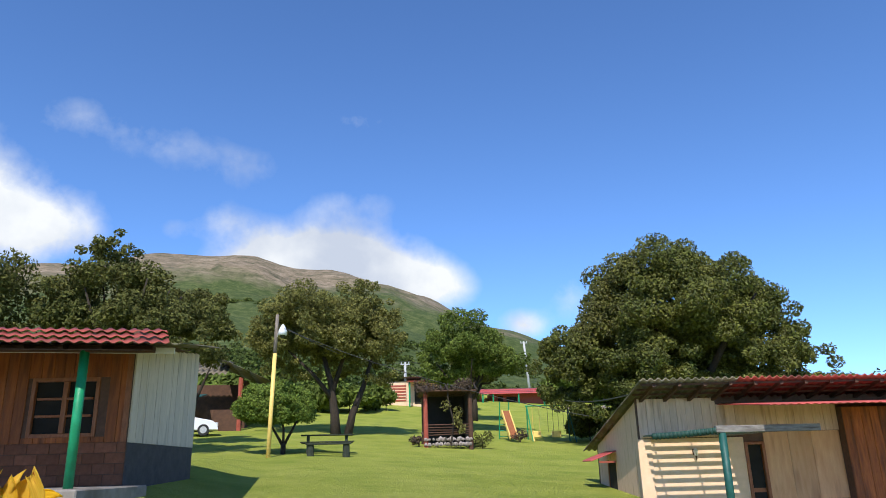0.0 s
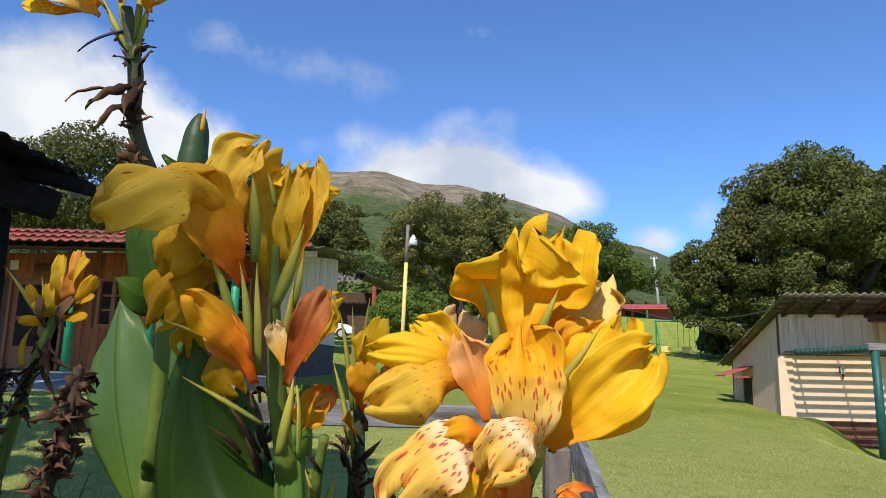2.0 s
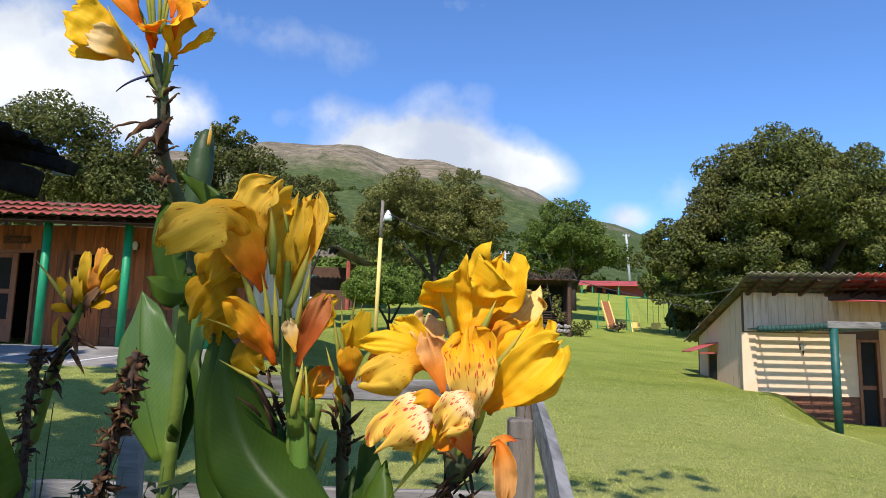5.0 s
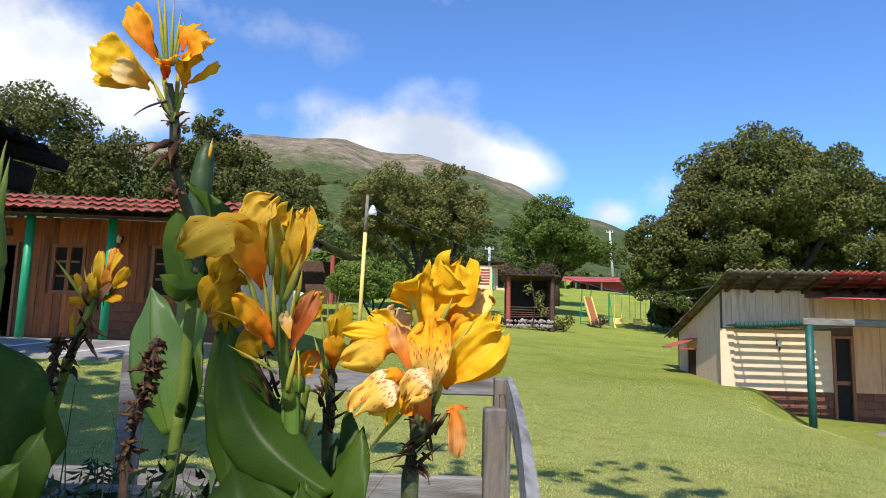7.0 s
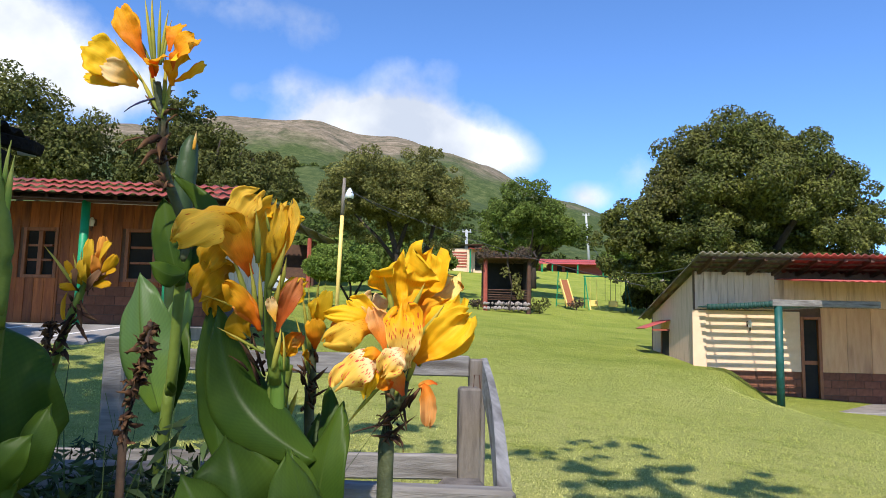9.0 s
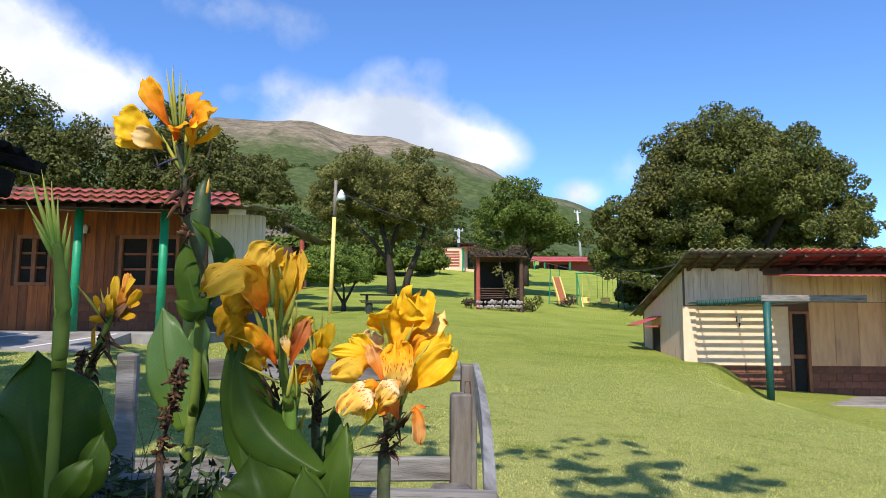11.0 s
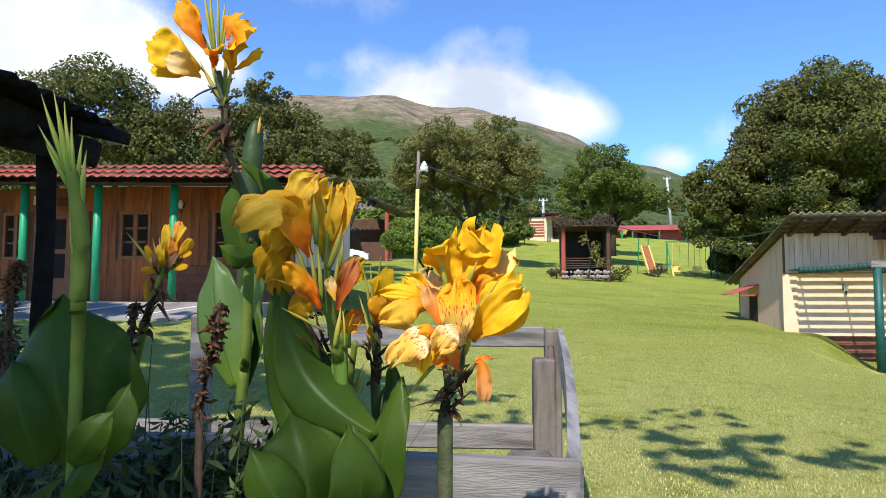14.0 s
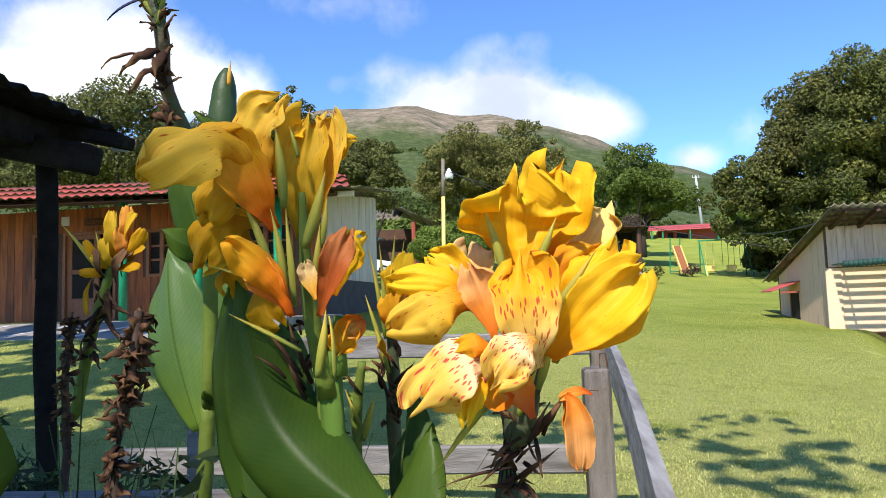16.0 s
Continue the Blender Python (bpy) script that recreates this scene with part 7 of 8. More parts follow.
sepal(tall_head, (0.172, 1.050, 2.300), (0.160, 1.050, 2.301), 0.007, 0.20, 0.00, M_WITHERED)
sepal(tall_head, (0.168, 1.050, 2.389), (0.182, 1.050, 2.398), 0.011, 0.20, 0.00, M_WITHERED)
sepal(tall_head, (0.170, 1.050, 2.327), (0.181, 1.050, 2.342), 0.008, 0.20, 0.00, M_WITHERED)
sepal(tall_head, (0.173, 1.050, 2.304), (0.160, 1.050, 2.324), 0.007, 0.20, 0.00, M_WITHERED)
sepal(tall_head, (0.167, 1.050, 2.360), (0.155, 1.050, 2.372), 0.007, 0.20, 0.00, M_WITHERED)
sepal(tall_head, (0.176, 1.050, 2.270), (0.158, 1.050, 2.277), 0.011, 0.20, 0.00, M_WITHERED)
sepal(tall_head, (0.176, 1.050, 2.303), (0.162, 1.050, 2.321), 0.006, 0.20, 0.00, M_WITHERED)
sepal(tall_head, (0.179, 1.050, 2.273), (0.169, 1.050, 2.271), 0.010, 0.20, 0.00, M_WITHERED)
sepal(tall_head, (0.176, 1.050, 2.305), (0.162, 1.050, 2.302), 0.007, 0.20, 0.00, M_WITHERED)
sepal(tall_head, (0.180, 1.050, 2.266), (0.163, 1.050, 2.278), 0.009, 0.20, 0.00, M_WITHERED)
sepal(tall_head, (0.167, 1.050, 2.367), (0.151, 1.050, 2.379), 0.010, 0.20, 0.00, M_WITHERED)
sepal(tall_head, (0.178, 1.050, 2.273), (0.191, 1.050, 2.270), 0.011, 0.20, 0.00, M_WITHERED)
sepal(tall_head, (0.165, 1.050, 2.363), (0.160, 1.050, 2.354), 0.006, 0.20, 0.00, M_WITHERED)
sepal(tall_head, (0.178, 1.050, 2.282), (0.166, 1.050, 2.272), 0.006, 0.20, 0.00, M_WITHERED)
sepal(tall_head, (0.173, 1.050, 2.301), (0.190, 1.050, 2.308), 0.005, 0.20, 0.00, M_WITHERED)
sepal(mid_head, (0.304, 1.024, 2.010), (0.311, 1.024, 2.025), 0.006, 0.20, 0.00, M_WITHERED)
sepal(mid_head, (0.305, 0.997, 2.032), (0.314, 0.997, 2.049), 0.006, 0.20, 0.00, M_WITHERED)
sepal(mid_head, (0.326, 0.975, 2.007), (0.318, 0.975, 1.995), 0.006, 0.20, 0.00, M_WITHERED)
sepal(mid_head, (0.335, 1.024, 1.985), (0.341, 1.024, 1.988), 0.009, 0.20, 0.00, M_WITHERED)
sepal(mid_head, (0.339, 0.978, 2.081), (0.331, 0.978, 2.066), 0.006, 0.20, 0.00, M_WITHERED)
sepal(mid_head, (0.321, 0.994, 2.028), (0.318, 0.994, 2.043), 0.006, 0.20, 0.00, M_WITHERED)
sepal(mid_head, (0.339, 1.004, 2.028), (0.337, 1.004, 2.037), 0.007, 0.20, 0.00, M_WITHERED)
sepal(mid_head, (0.329, 0.986, 2.013), (0.323, 0.986, 2.017), 0.005, 0.20, 0.00, M_WITHERED)
sepal(mid_head, (0.326, 1.034, 2.066), (0.318, 1.034, 2.063), 0.006, 0.20, 0.00, M_WITHERED)
sepal(mid_head, (0.336, 1.013, 2.036), (0.346, 1.013, 2.036), 0.006, 0.20, 0.00, M_WITHERED)
sepal(mid_head, (0.309, 1.012, 2.045), (0.319, 1.012, 2.052), 0.006, 0.20, 0.00, M_WITHERED)
sepal(mid_head, (0.332, 0.995, 2.016), (0.341, 0.995, 2.021), 0.007, 0.20, 0.00, M_WITHERED)
sepal(mid_head, (0.310, 0.996, 2.022), (0.317, 0.996, 2.007), 0.005, 0.20, 0.00, M_WITHERED)
sepal(mid_head, (0.336, 0.995, 2.069), (0.330, 0.995, 2.060), 0.004, 0.20, 0.00, M_WITHERED)
sepal(mid_head, (0.302, 1.036, 1.995), (0.294, 1.036, 1.996), 0.007, 0.20, 0.00, M_WITHERED)
sepal(mid_head, (0.348, 0.986, 2.008), (0.345, 0.986, 2.010), 0.008, 0.20, 0.00, M_WITHERED)
sepal(mid_head, (0.337, 0.985, 2.005), (0.346, 0.985, 2.016), 0.006, 0.20, 0.00, M_WITHERED)
sepal(mid_head, (0.325, 1.027, 2.046), (0.335, 1.027, 2.050), 0.006, 0.20, 0.00, M_WITHERED)
sepal(mid_head, (0.315, 1.009, 2.057), (0.311, 1.009, 2.042), 0.006, 0.20, 0.00, M_WITHERED)
sepal(mid_head, (0.314, 1.038, 1.993), (0.322, 1.038, 2.007), 0.004, 0.20, 0.00, M_WITHERED)
sepal(mid_head, (0.343, 1.015, 1.979), (0.352, 1.015, 1.970), 0.006, 0.20, 0.00, M_WITHERED)
sepal(mid_head, (0.318, 1.036, 2.032), (0.315, 1.036, 2.044), 0.006, 0.20, 0.00, M_WITHERED)
sepal(mid_head, (0.335, 0.984, 2.070), (0.337, 0.984, 2.081), 0.007, 0.20, 0.00, M_WITHERED)
sepal(mid_head, (0.304, 1.032, 1.980), (0.306, 1.032, 1.962), 0.005, 0.20, 0.00, M_WITHERED)
sepal(mid_head, (0.333, 1.009, 2.011), (0.342, 1.009, 1.997), 0.008, 0.20, 0.00, M_WITHERED)
sepal(mid_head, (0.334, 1.004, 2.012), (0.328, 1.004, 2.027), 0.008, 0.20, 0.00, M_WITHERED)
sepal(mid_head, (0.305, 0.998, 2.081), (0.312, 0.998, 2.080), 0.005, 0.20, 0.00, M_WITHERED)
sepal(mid_head, (0.294, 1.025, 2.069), (0.290, 1.025, 2.063), 0.005, 0.20, 0.00, M_WITHERED)
sepal(mid_head, (0.297, 1.020, 2.079), (0.293, 1.020, 2.078), 0.006, 0.20, 0.00, M_WITHERED)
sepal(mid_head, (0.337, 0.983, 2.068), (0.341, 0.983, 2.081), 0.006, 0.20, 0.00, M_WITHERED)
sepal(mid_head, (0.336, 1.012, 2.035), (0.341, 1.012, 2.030), 0.009, 0.20, 0.00, M_WITHERED)
sepal(mid_head, (0.316, 1.025, 2.083), (0.323, 1.025, 2.072), 0.007, 0.20, 0.00, M_WITHERED)
sepal(mid_head, (0.333, 1.016, 2.034), (0.323, 1.016, 2.020), 0.009, 0.20, 0.00, M_WITHERED)
sepal(mid_head, (0.325, 1.020, 2.009), (0.336, 1.020, 2.016), 0.004, 0.20, 0.00, M_WITHERED)
sepal(mid_head, (0.322, 1.012, 2.033), (0.320, 1.012, 2.027), 0.006, 0.20, 0.00, M_WITHERED)
sepal(mid_head, (0.301, 1.037, 2.072), (0.298, 1.037, 2.084), 0.005, 0.20, 0.00, M_WITHERED)
sepal(mid_head, (0.340, 1.032, 1.986), (0.334, 1.032, 2.001), 0.006, 0.20, 0.00, M_WITHERED)
sepal(mid_head, (0.343, 0.982, 2.010), (0.352, 0.982, 2.006), 0.006, 0.20, 0.00, M_WITHERED)
sepal(mid_head, (0.301, 1.019, 2.033), (0.307, 1.019, 2.042), 0.005, 0.20, 0.00, M_WITHERED)
sepal(mid_head, (0.303, 1.023, 2.052), (0.313, 1.023, 2.035), 0.005, 0.20, 0.00, M_WITHERED)
sepal(mid_head, (0.326, 1.006, 2.043), (0.330, 1.006, 2.039), 0.005, 0.20, 0.00, M_WITHERED)
sepal(mid_head, (0.310, 0.992, 2.085), (0.318, 0.992, 2.080), 0.007, 0.20, 0.00, M_WITHERED)
sepal(mid_head, (0.343, 0.985, 1.990), (0.336, 0.985, 1.975), 0.005, 0.20, 0.00, M_WITHERED)
sepal(mid_head, (0.341, 0.977, 2.021), (0.343, 0.977, 2.020), 0.005, 0.20, 0.00, M_WITHERED)
sepal(mid_head, (0.298, 1.033, 2.028), (0.303, 1.033, 2.027), 0.008, 0.20, 0.00, M_WITHERED)
sepal(mid_head, (0.326, 1.026, 2.079), (0.316, 1.026, 2.070), 0.008, 0.20, 0.00, M_WITHERED)
sepal(mid_head, (0.308, 1.029, 2.011), (0.316, 1.029, 2.003), 0.008, 0.20, 0.00, M_WITHERED)
sepal(mid_head, (0.307, 1.036, 1.975), (0.304, 1.036, 1.994), 0.005, 0.20, 0.00, M_WITHERED)
sepal(mid_head, (0.341, 0.977, 1.992), (0.348, 0.977, 1.987), 0.008, 0.20, 0.00, M_WITHERED)
sepal(mid_head, (0.305, 1.000, 2.067), (0.312, 1.000, 2.068), 0.005, 0.20, 0.00, M_WITHERED)
sepal(mid_head, (0.305, 0.995, 2.045), (0.302, 0.995, 2.051), 0.005, 0.20, 0.00, M_WITHERED)
sepal(mid_head, (0.348, 0.986, 1.997), (0.353, 0.986, 1.997), 0.004, 0.20, 0.00, M_WITHERED)
sepal(mid_head, (0.312, 1.018, 1.977), (0.311, 1.018, 1.993), 0.005, 0.20, 0.00, M_WITHERED)
sepal(mid_head, (0.328, 0.981, 2.054), (0.318, 0.981, 2.044), 0.008, 0.20, 0.00, M_WITHERED)
sepal(mid_head, (0.341, 0.972, 1.986), (0.346, 0.972, 1.989), 0.004, 0.20, 0.00, M_WITHERED)
sepal(mid_head, (0.342, 0.974, 2.007), (0.346, 0.974, 2.014), 0.007, 0.20, 0.00, M_WITHERED)
sepal(mid_head, (0.301, 1.012, 2.079), (0.298, 1.012, 2.076), 0.007, 0.20, 0.00, M_WITHERED)
sepal(mid_head, (0.314, 0.979, 2.013), (0.317, 0.979, 2.011), 0.007, 0.20, 0.00, M_WITHERED)
sepal(mid_head, (0.305, 1.035, 2.018), (0.311, 1.035, 2.025), 0.008, 0.20, 0.00, M_WITHERED)
sepal(mid_head, (0.332, 1.008, 1.996), (0.336, 1.008, 2.004), 0.007, 0.20, 0.00, M_WITHERED)
sepal(bud_head, (0.377, 1.110, 2.014), (0.369, 1.110, 2.004), 0.005, 0.20, 0.00, M_WITHERED)
sepal(bud_head, (0.360, 1.110, 1.986), (0.357, 1.110, 1.981), 0.008, 0.20, 0.00, M_WITHERED)
sepal(bud_head, (0.377, 1.110, 2.047), (0.367, 1.110, 2.067), 0.009, 0.20, 0.00, M_WITHERED)
sepal(bud_head, (0.361, 1.110, 2.037), (0.356, 1.110, 2.025), 0.006, 0.20, 0.00, M_WITHERED)
sepal(bud_head, (0.374, 1.110, 1.984), (0.362, 1.110, 1.995), 0.007, 0.20, 0.00, M_WITHERED)
sepal(bud_head, (0.370, 1.110, 2.052), (0.373, 1.110, 2.057), 0.005, 0.20, 0.00, M_WITHERED)
sepal(bud_head, (0.378, 1.110, 2.007), (0.382, 1.110, 2.003), 0.005, 0.20, 0.00, M_WITHERED)
sepal(bud_head, (0.374, 1.110, 2.034), (0.362, 1.110, 2.055), 0.004, 0.20, 0.00, M_WITHERED)
sepal(bud_head, (0.369, 1.110, 2.022), (0.372, 1.110, 2.023), 0.006, 0.20, 0.00, M_WITHERED)
sepal(bud_head, (0.362, 1.110, 2.035), (0.353, 1.110, 2.054), 0.007, 0.20, 0.00, M_WITHERED)
sepal(bud_head, (0.360, 1.110, 2.038), (0.367, 1.110, 2.035), 0.005, 0.20, 0.00, M_WITHERED)
sepal(bud_head, (0.370, 1.110, 1.991), (0.362, 1.110, 2.012), 0.005, 0.20, 0.00, M_WITHERED)
sepal(bud_head, (0.372, 1.110, 2.024), (0.380, 1.110, 2.009), 0.005, 0.20, 0.00, M_WITHERED)
sepal(bud_head, (0.367, 1.110, 2.014), (0.371, 1.110, 2.017), 0.008, 0.20, 0.00, M_WITHERED)
sepal(bud_head, (0.370, 1.110, 1.995), (0.365, 1.110, 1.994), 0.007, 0.20, 0.00, M_WITHERED)
sepal(bud_head, (0.372, 1.110, 1.989), (0.377, 1.110, 2.004), 0.009, 0.20, 0.00, M_WITHERED)
sepal(bud_head, (0.372, 1.110, 1.963), (0.381, 1.110, 1.974), 0.009, 0.20, 0.00, M_WITHERED)
sepal(bud_head, (0.359, 1.110, 2.035), (0.349, 1.110, 2.044), 0.009, 0.20, 0.00, M_WITHERED)
sepal(bud_head, (0.359, 1.110, 2.034), (0.362, 1.110, 2.055), 0.009, 0.20, 0.00, M_WITHERED)
sepal(bud_head, (0.373, 1.110, 2.052), (0.369, 1.110, 2.065), 0.010, 0.20, 0.00, M_WITHERED)
sepal(bud_head, (0.362, 1.110, 2.011), (0.375, 1.110, 2.016), 0.007, 0.20, 0.00, M_WITHERED)
sepal(bud_head, (0.358, 1.110, 2.016), (0.355, 1.110, 2.037), 0.010, 0.20, 0.00, M_WITHERED)
sepal(bud_head, (0.374, 1.110, 2.006), (0.361, 1.110, 2.015), 0.006, 0.20, 0.00, M_WITHERED)
sepal(bud_head, (0.356, 1.110, 1.981), (0.359, 1.110, 1.988), 0.005, 0.20, 0.00, M_WITHERED)
sepal(bud_head, (0.370, 1.110, 2.015), (0.364, 1.110, 2.033), 0.006, 0.20, 0.00, M_WITHERED)
sepal(bud_head, (0.358, 1.110, 2.030), (0.361, 1.110, 2.047), 0.007, 0.20, 0.00, M_WITHERED)
sepal(sunny_head, (0.487, 0.872, 2.019), (0.492, 0.872, 2.013), 0.007, 0.20, 0.00, M_WITHERED)
sepal(sunny_head, (0.486, 0.872, 2.017), (0.475, 0.872, 2.020), 0.005, 0.20, 0.00, M_WITHERED)
sepal(sunny_head, (0.476, 0.872, 2.010), (0.483, 0.872, 2.002), 0.007, 0.20, 0.00, M_WITHERED)
sepal(sunny_head, (0.481, 0.872, 2.006), (0.486, 0.872, 2.009), 0.003, 0.20, 0.00, M_WITHERED)
sepal(sunny_head, (0.477, 0.872, 1.988), (0.467, 0.872, 1.978), 0.004, 0.20, 0.00, M_WITHERED)
sepal(sunny_head, (0.485, 0.872, 2.009), (0.491, 0.872, 1.997), 0.003, 0.20, 0.00, M_WITHERED)
sepal(sunny_head, (0.471, 0.872, 1.989), (0.482, 0.872, 1.988), 0.006, 0.20, 0.00, M_WITHERED)
sepal(sunny_head, (0.479, 0.872, 2.024), (0.483, 0.872, 2.021), 0.007, 0.20, 0.00, M_WITHERED)
sepal(sunny_head, (0.481, 0.872, 1.986), (0.491, 0.872, 1.975), 0.007, 0.20, 0.00, M_WITHERED)
sepal(sunny_head, (0.478, 0.872, 1.985), (0.487, 0.872, 1.974), 0.007, 0.20, 0.00, M_WITHERED)
sepal(sunny_head, (0.470, 0.872, 1.982), (0.475, 0.872, 1.977), 0.004, 0.20, 0.00, M_WITHERED)
sepal(sunny_head, (0.475, 0.872, 2.002), (0.467, 0.872, 1.995), 0.006, 0.20, 0.00, M_WITHERED)
sepal(sunny_head, (0.480, 0.872, 2.033), (0.468, 0.872, 2.042), 0.007, 0.20, 0.00, M_WITHERED)
sepal(sunny_head, (0.477, 0.872, 1.990), (0.489, 0.872, 1.984), 0.003, 0.20, 0.00, M_WITHERED)
sepal(sunny_head, (0.488, 0.872, 2.034), (0.483, 0.872, 2.023), 0.003, 0.20, 0.00, M_WITHERED)
sepal(sunny_head, (0.476, 0.872, 2.004), (0.463, 0.872, 2.002), 0.004, 0.20, 0.00, M_WITHERED)
sepal(sunny_head, (0.475, 0.872, 1.984), (0.481, 0.872, 1.980), 0.006, 0.20, 0.00, M_WITHERED)
sepal(sunny_head, (0.482, 0.872, 1.998), (0.492, 0.872, 1.990), 0.006, 0.20, 0.00, M_WITHERED)
sepal(sunny_head, (0.479, 0.872, 2.025), (0.492, 0.872, 2.036), 0.007, 0.20, 0.00, M_WITHERED)
sepal(sunny_head, (0.488, 0.872, 2.036), (0.480, 0.872, 2.038), 0.003, 0.20, 0.00, M_WITHERED)
sepal(sunny_head, (0.478, 0.872, 1.990), (0.465, 0.872, 1.982), 0.007, 0.20, 0.00, M_WITHERED)
sepal(sunny_head, (0.477, 0.872, 1.998), (0.491, 0.872, 2.008), 0.003, 0.20, 0.00, M_WITHERED)
sepal(sunny_head, (0.484, 0.872, 2.030), (0.497, 0.872, 2.032), 0.006, 0.20, 0.00, M_WITHERED)
sepal(sunny_head, (0.485, 0.872, 2.026), (0.494, 0.872, 2.031), 0.006, 0.20, 0.00, M_WITHERED)
sepal(sunny_head, (0.485, 0.872, 2.021), (0.480, 0.872, 2.011), 0.007, 0.20, 0.00, M_WITHERED)
sepal(sunny_head, (0.477, 0.872, 1.983), (0.487, 0.872, 1.992), 0.004, 0.20, 0.00, M_WITHERED)
sepal(sunny_head, (0.477, 0.872, 1.992), (0.469, 0.872, 2.004), 0.004, 0.20, 0.00, M_WITHERED)
sepal(sunny_head, (0.485, 0.872, 2.036), (0.476, 0.872, 2.049), 0.004, 0.20, 0.00, M_WITHERED)
sepal(sunny_head, (0.487, 0.872, 2.029), (0.475, 0.872, 2.025), 0.004, 0.20, 0.00, M_WITHERED)
sepal(sunny_head, (0.470, 0.872, 1.986), (0.476, 0.872, 1.975), 0.006, 0.20, 0.00, M_WITHERED)
sepal(small_head, (-0.030, 1.290, 2.080), (-0.047, 1.290, 2.078), 0.007, 0.20, 0.00, M_WITHERED)
sepal(small_head, (-0.047, 1.290, 2.044), (-0.065, 1.290, 2.056), 0.009, 0.20, 0.00, M_WITHERED)
sepal(small_head, (-0.044, 1.290, 2.045), (-0.060, 1.290, 2.038), 0.008, 0.20, 0.00, M_WITHERED)
sepal(small_head, (-0.039, 1.290, 2.065), (-0.055, 1.290, 2.063), 0.007, 0.20, 0.00, M_WITHERED)
sepal(small_head, (-0.021, 1.290, 2.132), (-0.003, 1.290, 2.107), 0.009, 0.20, 0.00, M_WITHERED)
sepal(small_head, (-0.023, 1.290, 2.092), (-0.031, 1.290, 2.076), 0.006, 0.20, 0.00, M_WITHERED)
sepal(small_head, (-0.036, 1.290, 2.112), (-0.024, 1.290, 2.124), 0.008, 0.20, 0.00, M_WITHERED)
sepal(small_head, (-0.028, 1.290, 2.125), (-0.039, 1.290, 2.138), 0.009, 0.20, 0.00, M_WITHERED)
sepal(small_head, (-0.039, 1.290, 2.073), (-0.029, 1.290, 2.084), 0.010, 0.20, 0.00, M_WITHERED)
sepal(small_head, (-0.035, 1.290, 2.066), (-0.051, 1.290, 2.046), 0.009, 0.20, 0.00, M_WITHERED)
sepal(small_head, (-0.024, 1.290, 2.108), (-0.030, 1.290, 2.127), 0.010, 0.20, 0.00, M_WITHERED)
sepal(small_head, (-0.032, 1.290, 2.099), (-0.021, 1.290, 2.101), 0.006, 0.20, 0.00, M_WITHERED)
sepal(small_head, (-0.043, 1.290, 2.066), (-0.024, 1.290, 2.049), 0.010, 0.20, 0.00, M_WITHERED)
sepal(small_head, (-0.042, 1.290, 2.046), (-0.032, 1.290, 2.039), 0.011, 0.20, 0.00, M_WITHERED)
sepal(small_head, (-0.028, 1.290, 2.125), (-0.034, 1.290, 2.113), 0.011, 0.20, 0.00, M_WITHERED)
sepal(small_head, (-0.019, 1.290, 2.140), (-0.005, 1.290, 2.150), 0.011, 0.20, 0.00, M_WITHERED)
sepal(small_head, (-0.034, 1.290, 2.098), (-0.053, 1.290, 2.074), 0.006, 0.20, 0.00, M_WITHERED)
sepal(small_head, (-0.026, 1.290, 2.129), (-0.013, 1.290, 2.104), 0.011, 0.20, 0.00, M_WITHERED)
sepal(small_head, (-0.037, 1.290, 2.051), (-0.025, 1.290, 2.028), 0.012, 0.20, 0.00, M_WITHERED)
sepal(small_head, (-0.024, 1.290, 2.097), (-0.015, 1.290, 2.105), 0.008, 0.20, 0.00, M_WITHERED)
sepal(small_head, (-0.039, 1.290, 2.084), (-0.026, 1.290, 2.093), 0.006, 0.20, 0.00, M_WITHERED)
sepal(small_head, (-0.030, 1.290, 2.091), (-0.012, 1.290, 2.106), 0.008, 0.20, 0.00, M_WITHERED)

dried_stalk([(0.190, 0.950, 0.900), (0.185, 0.945, 1.966), (0.195, 0.940, 2.019), (0.203, 0.940, 2.059), (0.207, 0.940, 2.096)])
dried_stalk([(-0.160, 1.280, 0.900), (-0.056, 1.270, 1.930), (-0.054, 1.260, 2.020), (-0.045, 1.260, 2.092)])
dried_stalk([(-0.250, 1.050, 0.900), (-0.118, 1.050, 2.008), (-0.114, 1.050, 2.102), (-0.096, 1.040, 2.149)])


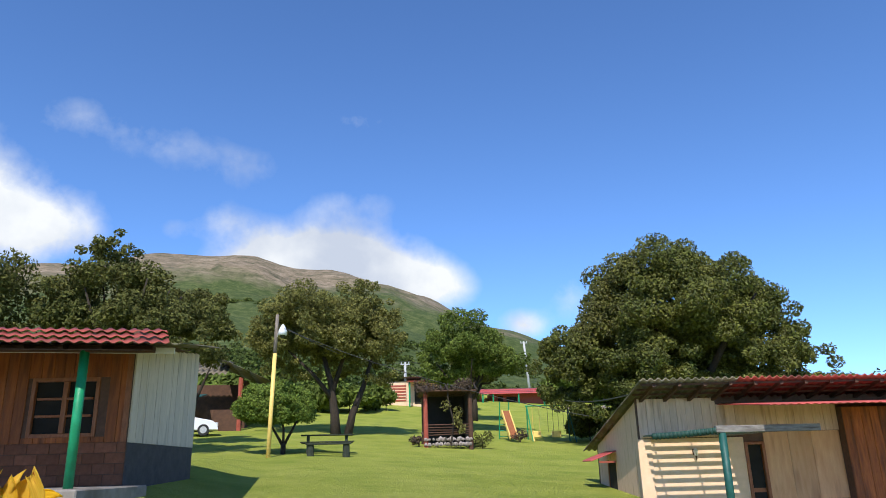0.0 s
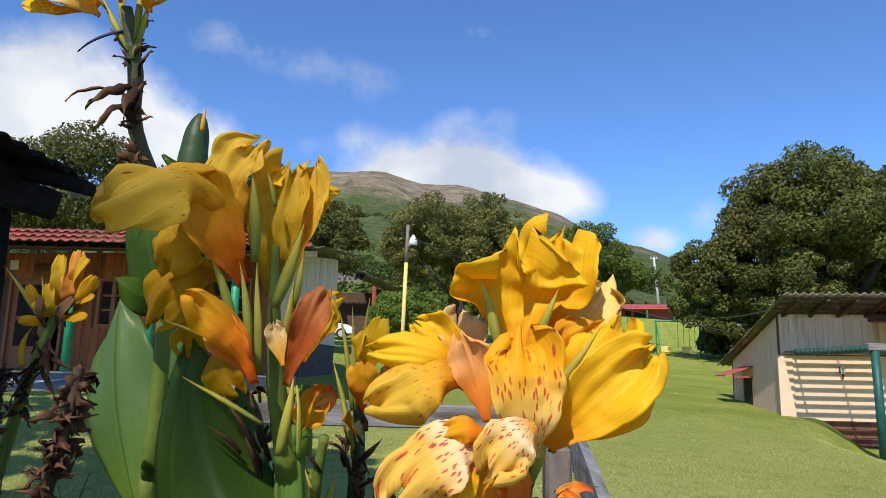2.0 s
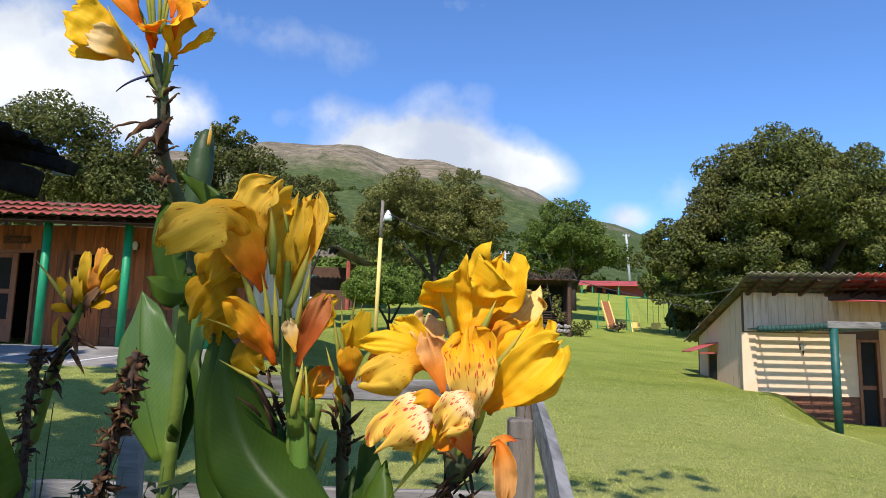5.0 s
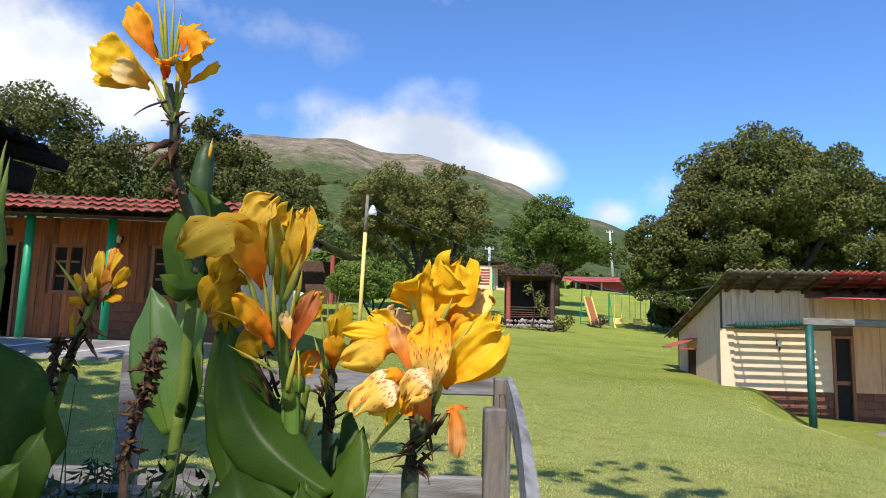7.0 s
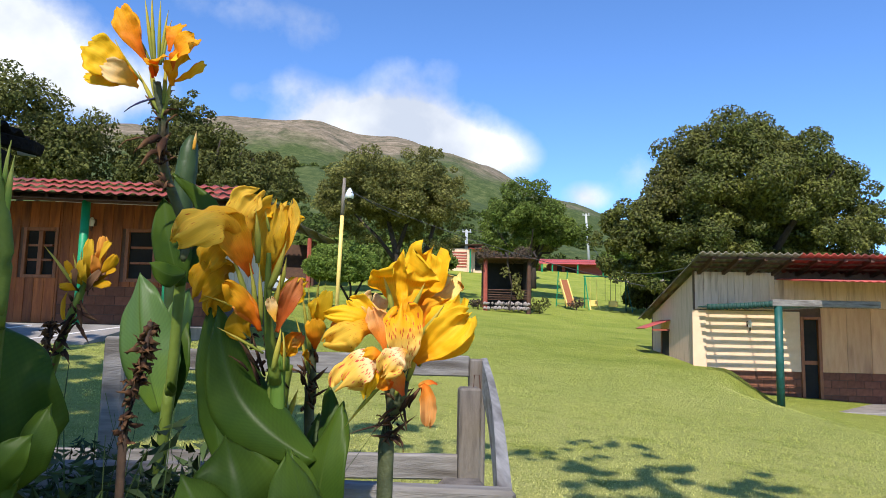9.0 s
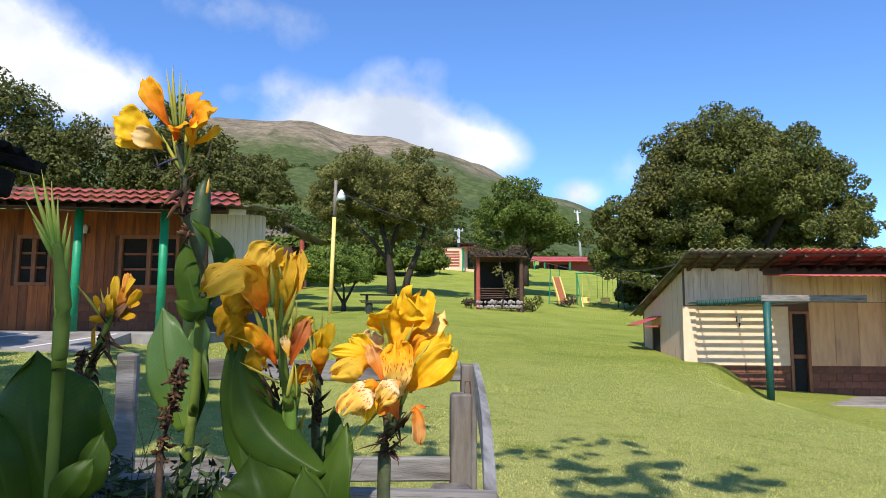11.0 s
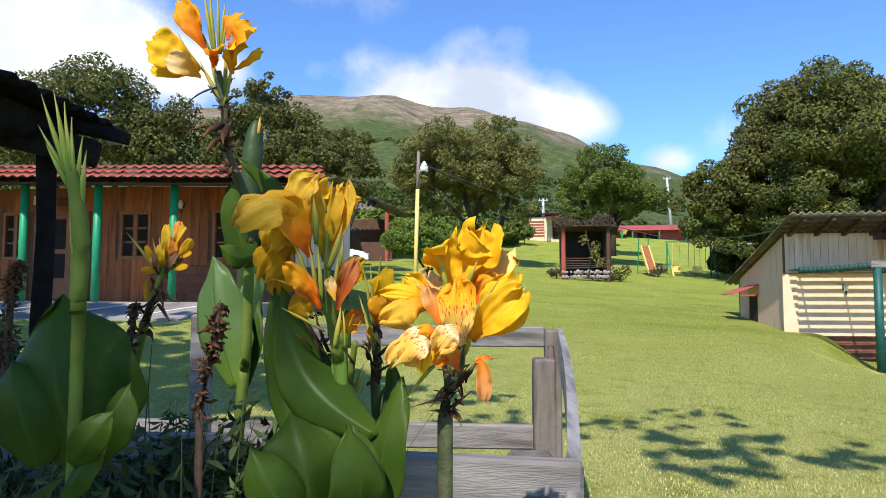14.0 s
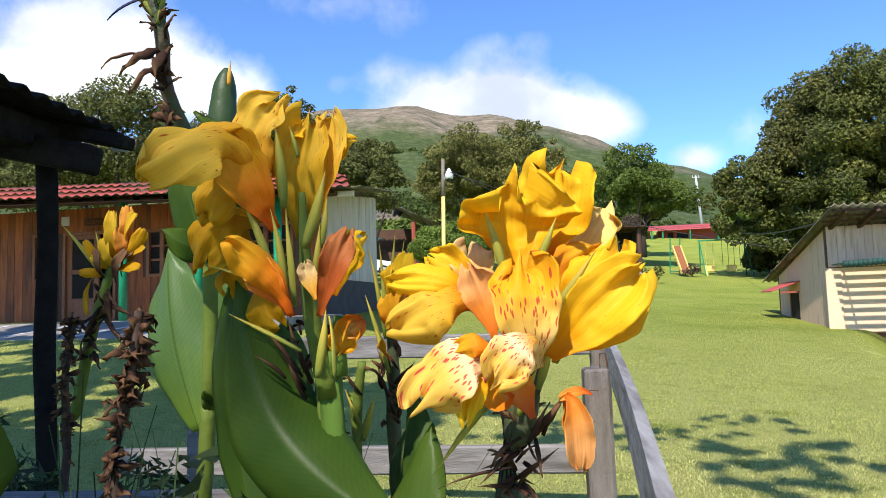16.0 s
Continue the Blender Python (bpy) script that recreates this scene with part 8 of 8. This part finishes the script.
def weeds():
    """Long grass and weeds at the foot of the flowers."""
    rng = np.random.default_rng(88)
    verts, faces = [], []
    for k in range(560):
        x, y = rng.uniform(-0.7, 0.62), rng.uniform(0.98, 1.24)
        if k % 3 == 0:
            x, y = rng.uniform(-0.45, 0.25), rng.uniform(0.85, 1.1)
        z0, h = 1.0, rng.uniform(0.62, 1.06) if x < 0.3 else rng.uniform(0.45, 0.86)
        a, lean = rng.uniform(0, 6.28), rng.uniform(0.05, 0.4)
        w = rng.uniform(0.0015, 0.004)
        o = len(verts)
        for i in range(7):
            s = i / 6
            cx, cy = x + math.cos(a) * lean * h * s * s, y + math.sin(a) * lean * h * s * s * 0.6
            cz = z0 + h * (s - 0.25 * lean * s ** 3)
            ww = w * (1 - s * 0.9)
            verts += [(cx - ww, cy, cz), (cx + ww, cy + 0.001, cz)]
        for i in range(6):
            faces.append((o + 2 * i, o + 2 * i + 1, o + 2 * i + 3, o + 2 * i + 2))
    tagged(mesh_part("weeds", verts, faces, M_WEED, None, "thin green weeds and long grass among the flowers", True), kind="stuff", category="weeds")
    # low leafy filling of the bed
    v, f = leaf_cloud([(rng.uniform(-0.9, 0.25), rng.uniform(0.95, 1.2), rng.uniform(1.15, 1.885), 0.13, 0.09, 0.11) for k in range(110)], 15000, 0.036, rng, 0.25)
    low_blobs = []
    for k in range(150):
        x = rng.uniform(-0.55, 0.04)
        low_blobs.append((x, rng.uniform(1.22, 1.5), rng.uniform(1.5, 1.82 + 0.55 * max(0.0, -x - 0.06)), 0.06, 0.06, 0.08))
    for k in range(70):
        low_blobs.append((rng.uniform(-0.32, 0.22), rng.uniform(1.0, 1.2), rng.uniform(1.5, 1.85), 0.06, 0.05, 0.07))
    v3, f3 = leaf_cloud(low_blobs, 44000, 0.026, rng, 0.2)
    o = len(v)
    v, f = v + v3, f + [[i + o for i in q] for q in f3]
    tagged(mesh_part("undergrowth", v, f, M_WEED, None, "dark low undergrowth in the flower bed"), kind="stuff", category="undergrowth")


M_WEED = material("weed_green", (0.028, 0.052, 0.014), (0.075, 0.105, 0.026), 0.6, 6, island=0.6, translucent=0.25, bump=0)
weeds()


def turf():
    """Short grass blades on the nearer lawn."""
    rng = np.random.default_rng(89)
    n = 420000
    y = 1.6 + 24.0 * rng.random(n) ** 2.0
    x = 0.5 + (rng.random(n) - 0.5) * (1.6 * y + 1.0)
    z = np.array([lawn_height(a, b) for a, b in zip(x, y)])
    h = rng.uniform(0.007, 0.022, n) * np.clip(1.35 - y / 24, 0.3, 1)
    a = rng.uniform(0, 6.283, n)
    w = rng.uniform(0.0016, 0.0034, n) * (1 + 0.07 * y)
    lx, ly = np.cos(a) * h * 0.7, np.sin(a) * h * 0.7
    b = rng.uniform(0, 6.283, n)
    wx, wy = np.cos(b) * w, np.sin(b) * w
    V = np.stack([np.stack([x - wx, y - wy, z - 0.004], 1), np.stack([x + wx, y + wy, z - 0.004], 1), np.stack([x + lx, y + ly, z + h], 1)], 1).reshape(-1, 3)
    i = np.arange(n) * 3
    ob = mesh_part("turf", V.tolist(), np.stack([i, i + 1, i + 2], 1).tolist(), M_TURF, None, "short sunlit lawn grass blades")
    tagged(ob, kind="stuff", category="grass")


M_TURF = material("turf_blades", (0.27, 0.30, 0.050), (0.58, 0.560, 0.150), 0.7, 0.7, c=(0.58, 0.54, 0.19), island=0.45, translucent=0.3, bump=0)
turf()

GROUPS = {"canna_plant": "cannas in the flower bed", "far_cabin": "far cabins", "cable": "overhead cables", "power_pole": "power poles", "dried_stalk": "dead canna stalks", "conifer_bush": "conifer bushes by the far cabin"}
for ob in list(scene.objects):
    key = ob.name.split(".")[0]
    if ob.parent is None and key in GROUPS:
        tagged(ob, group=GROUPS[key])
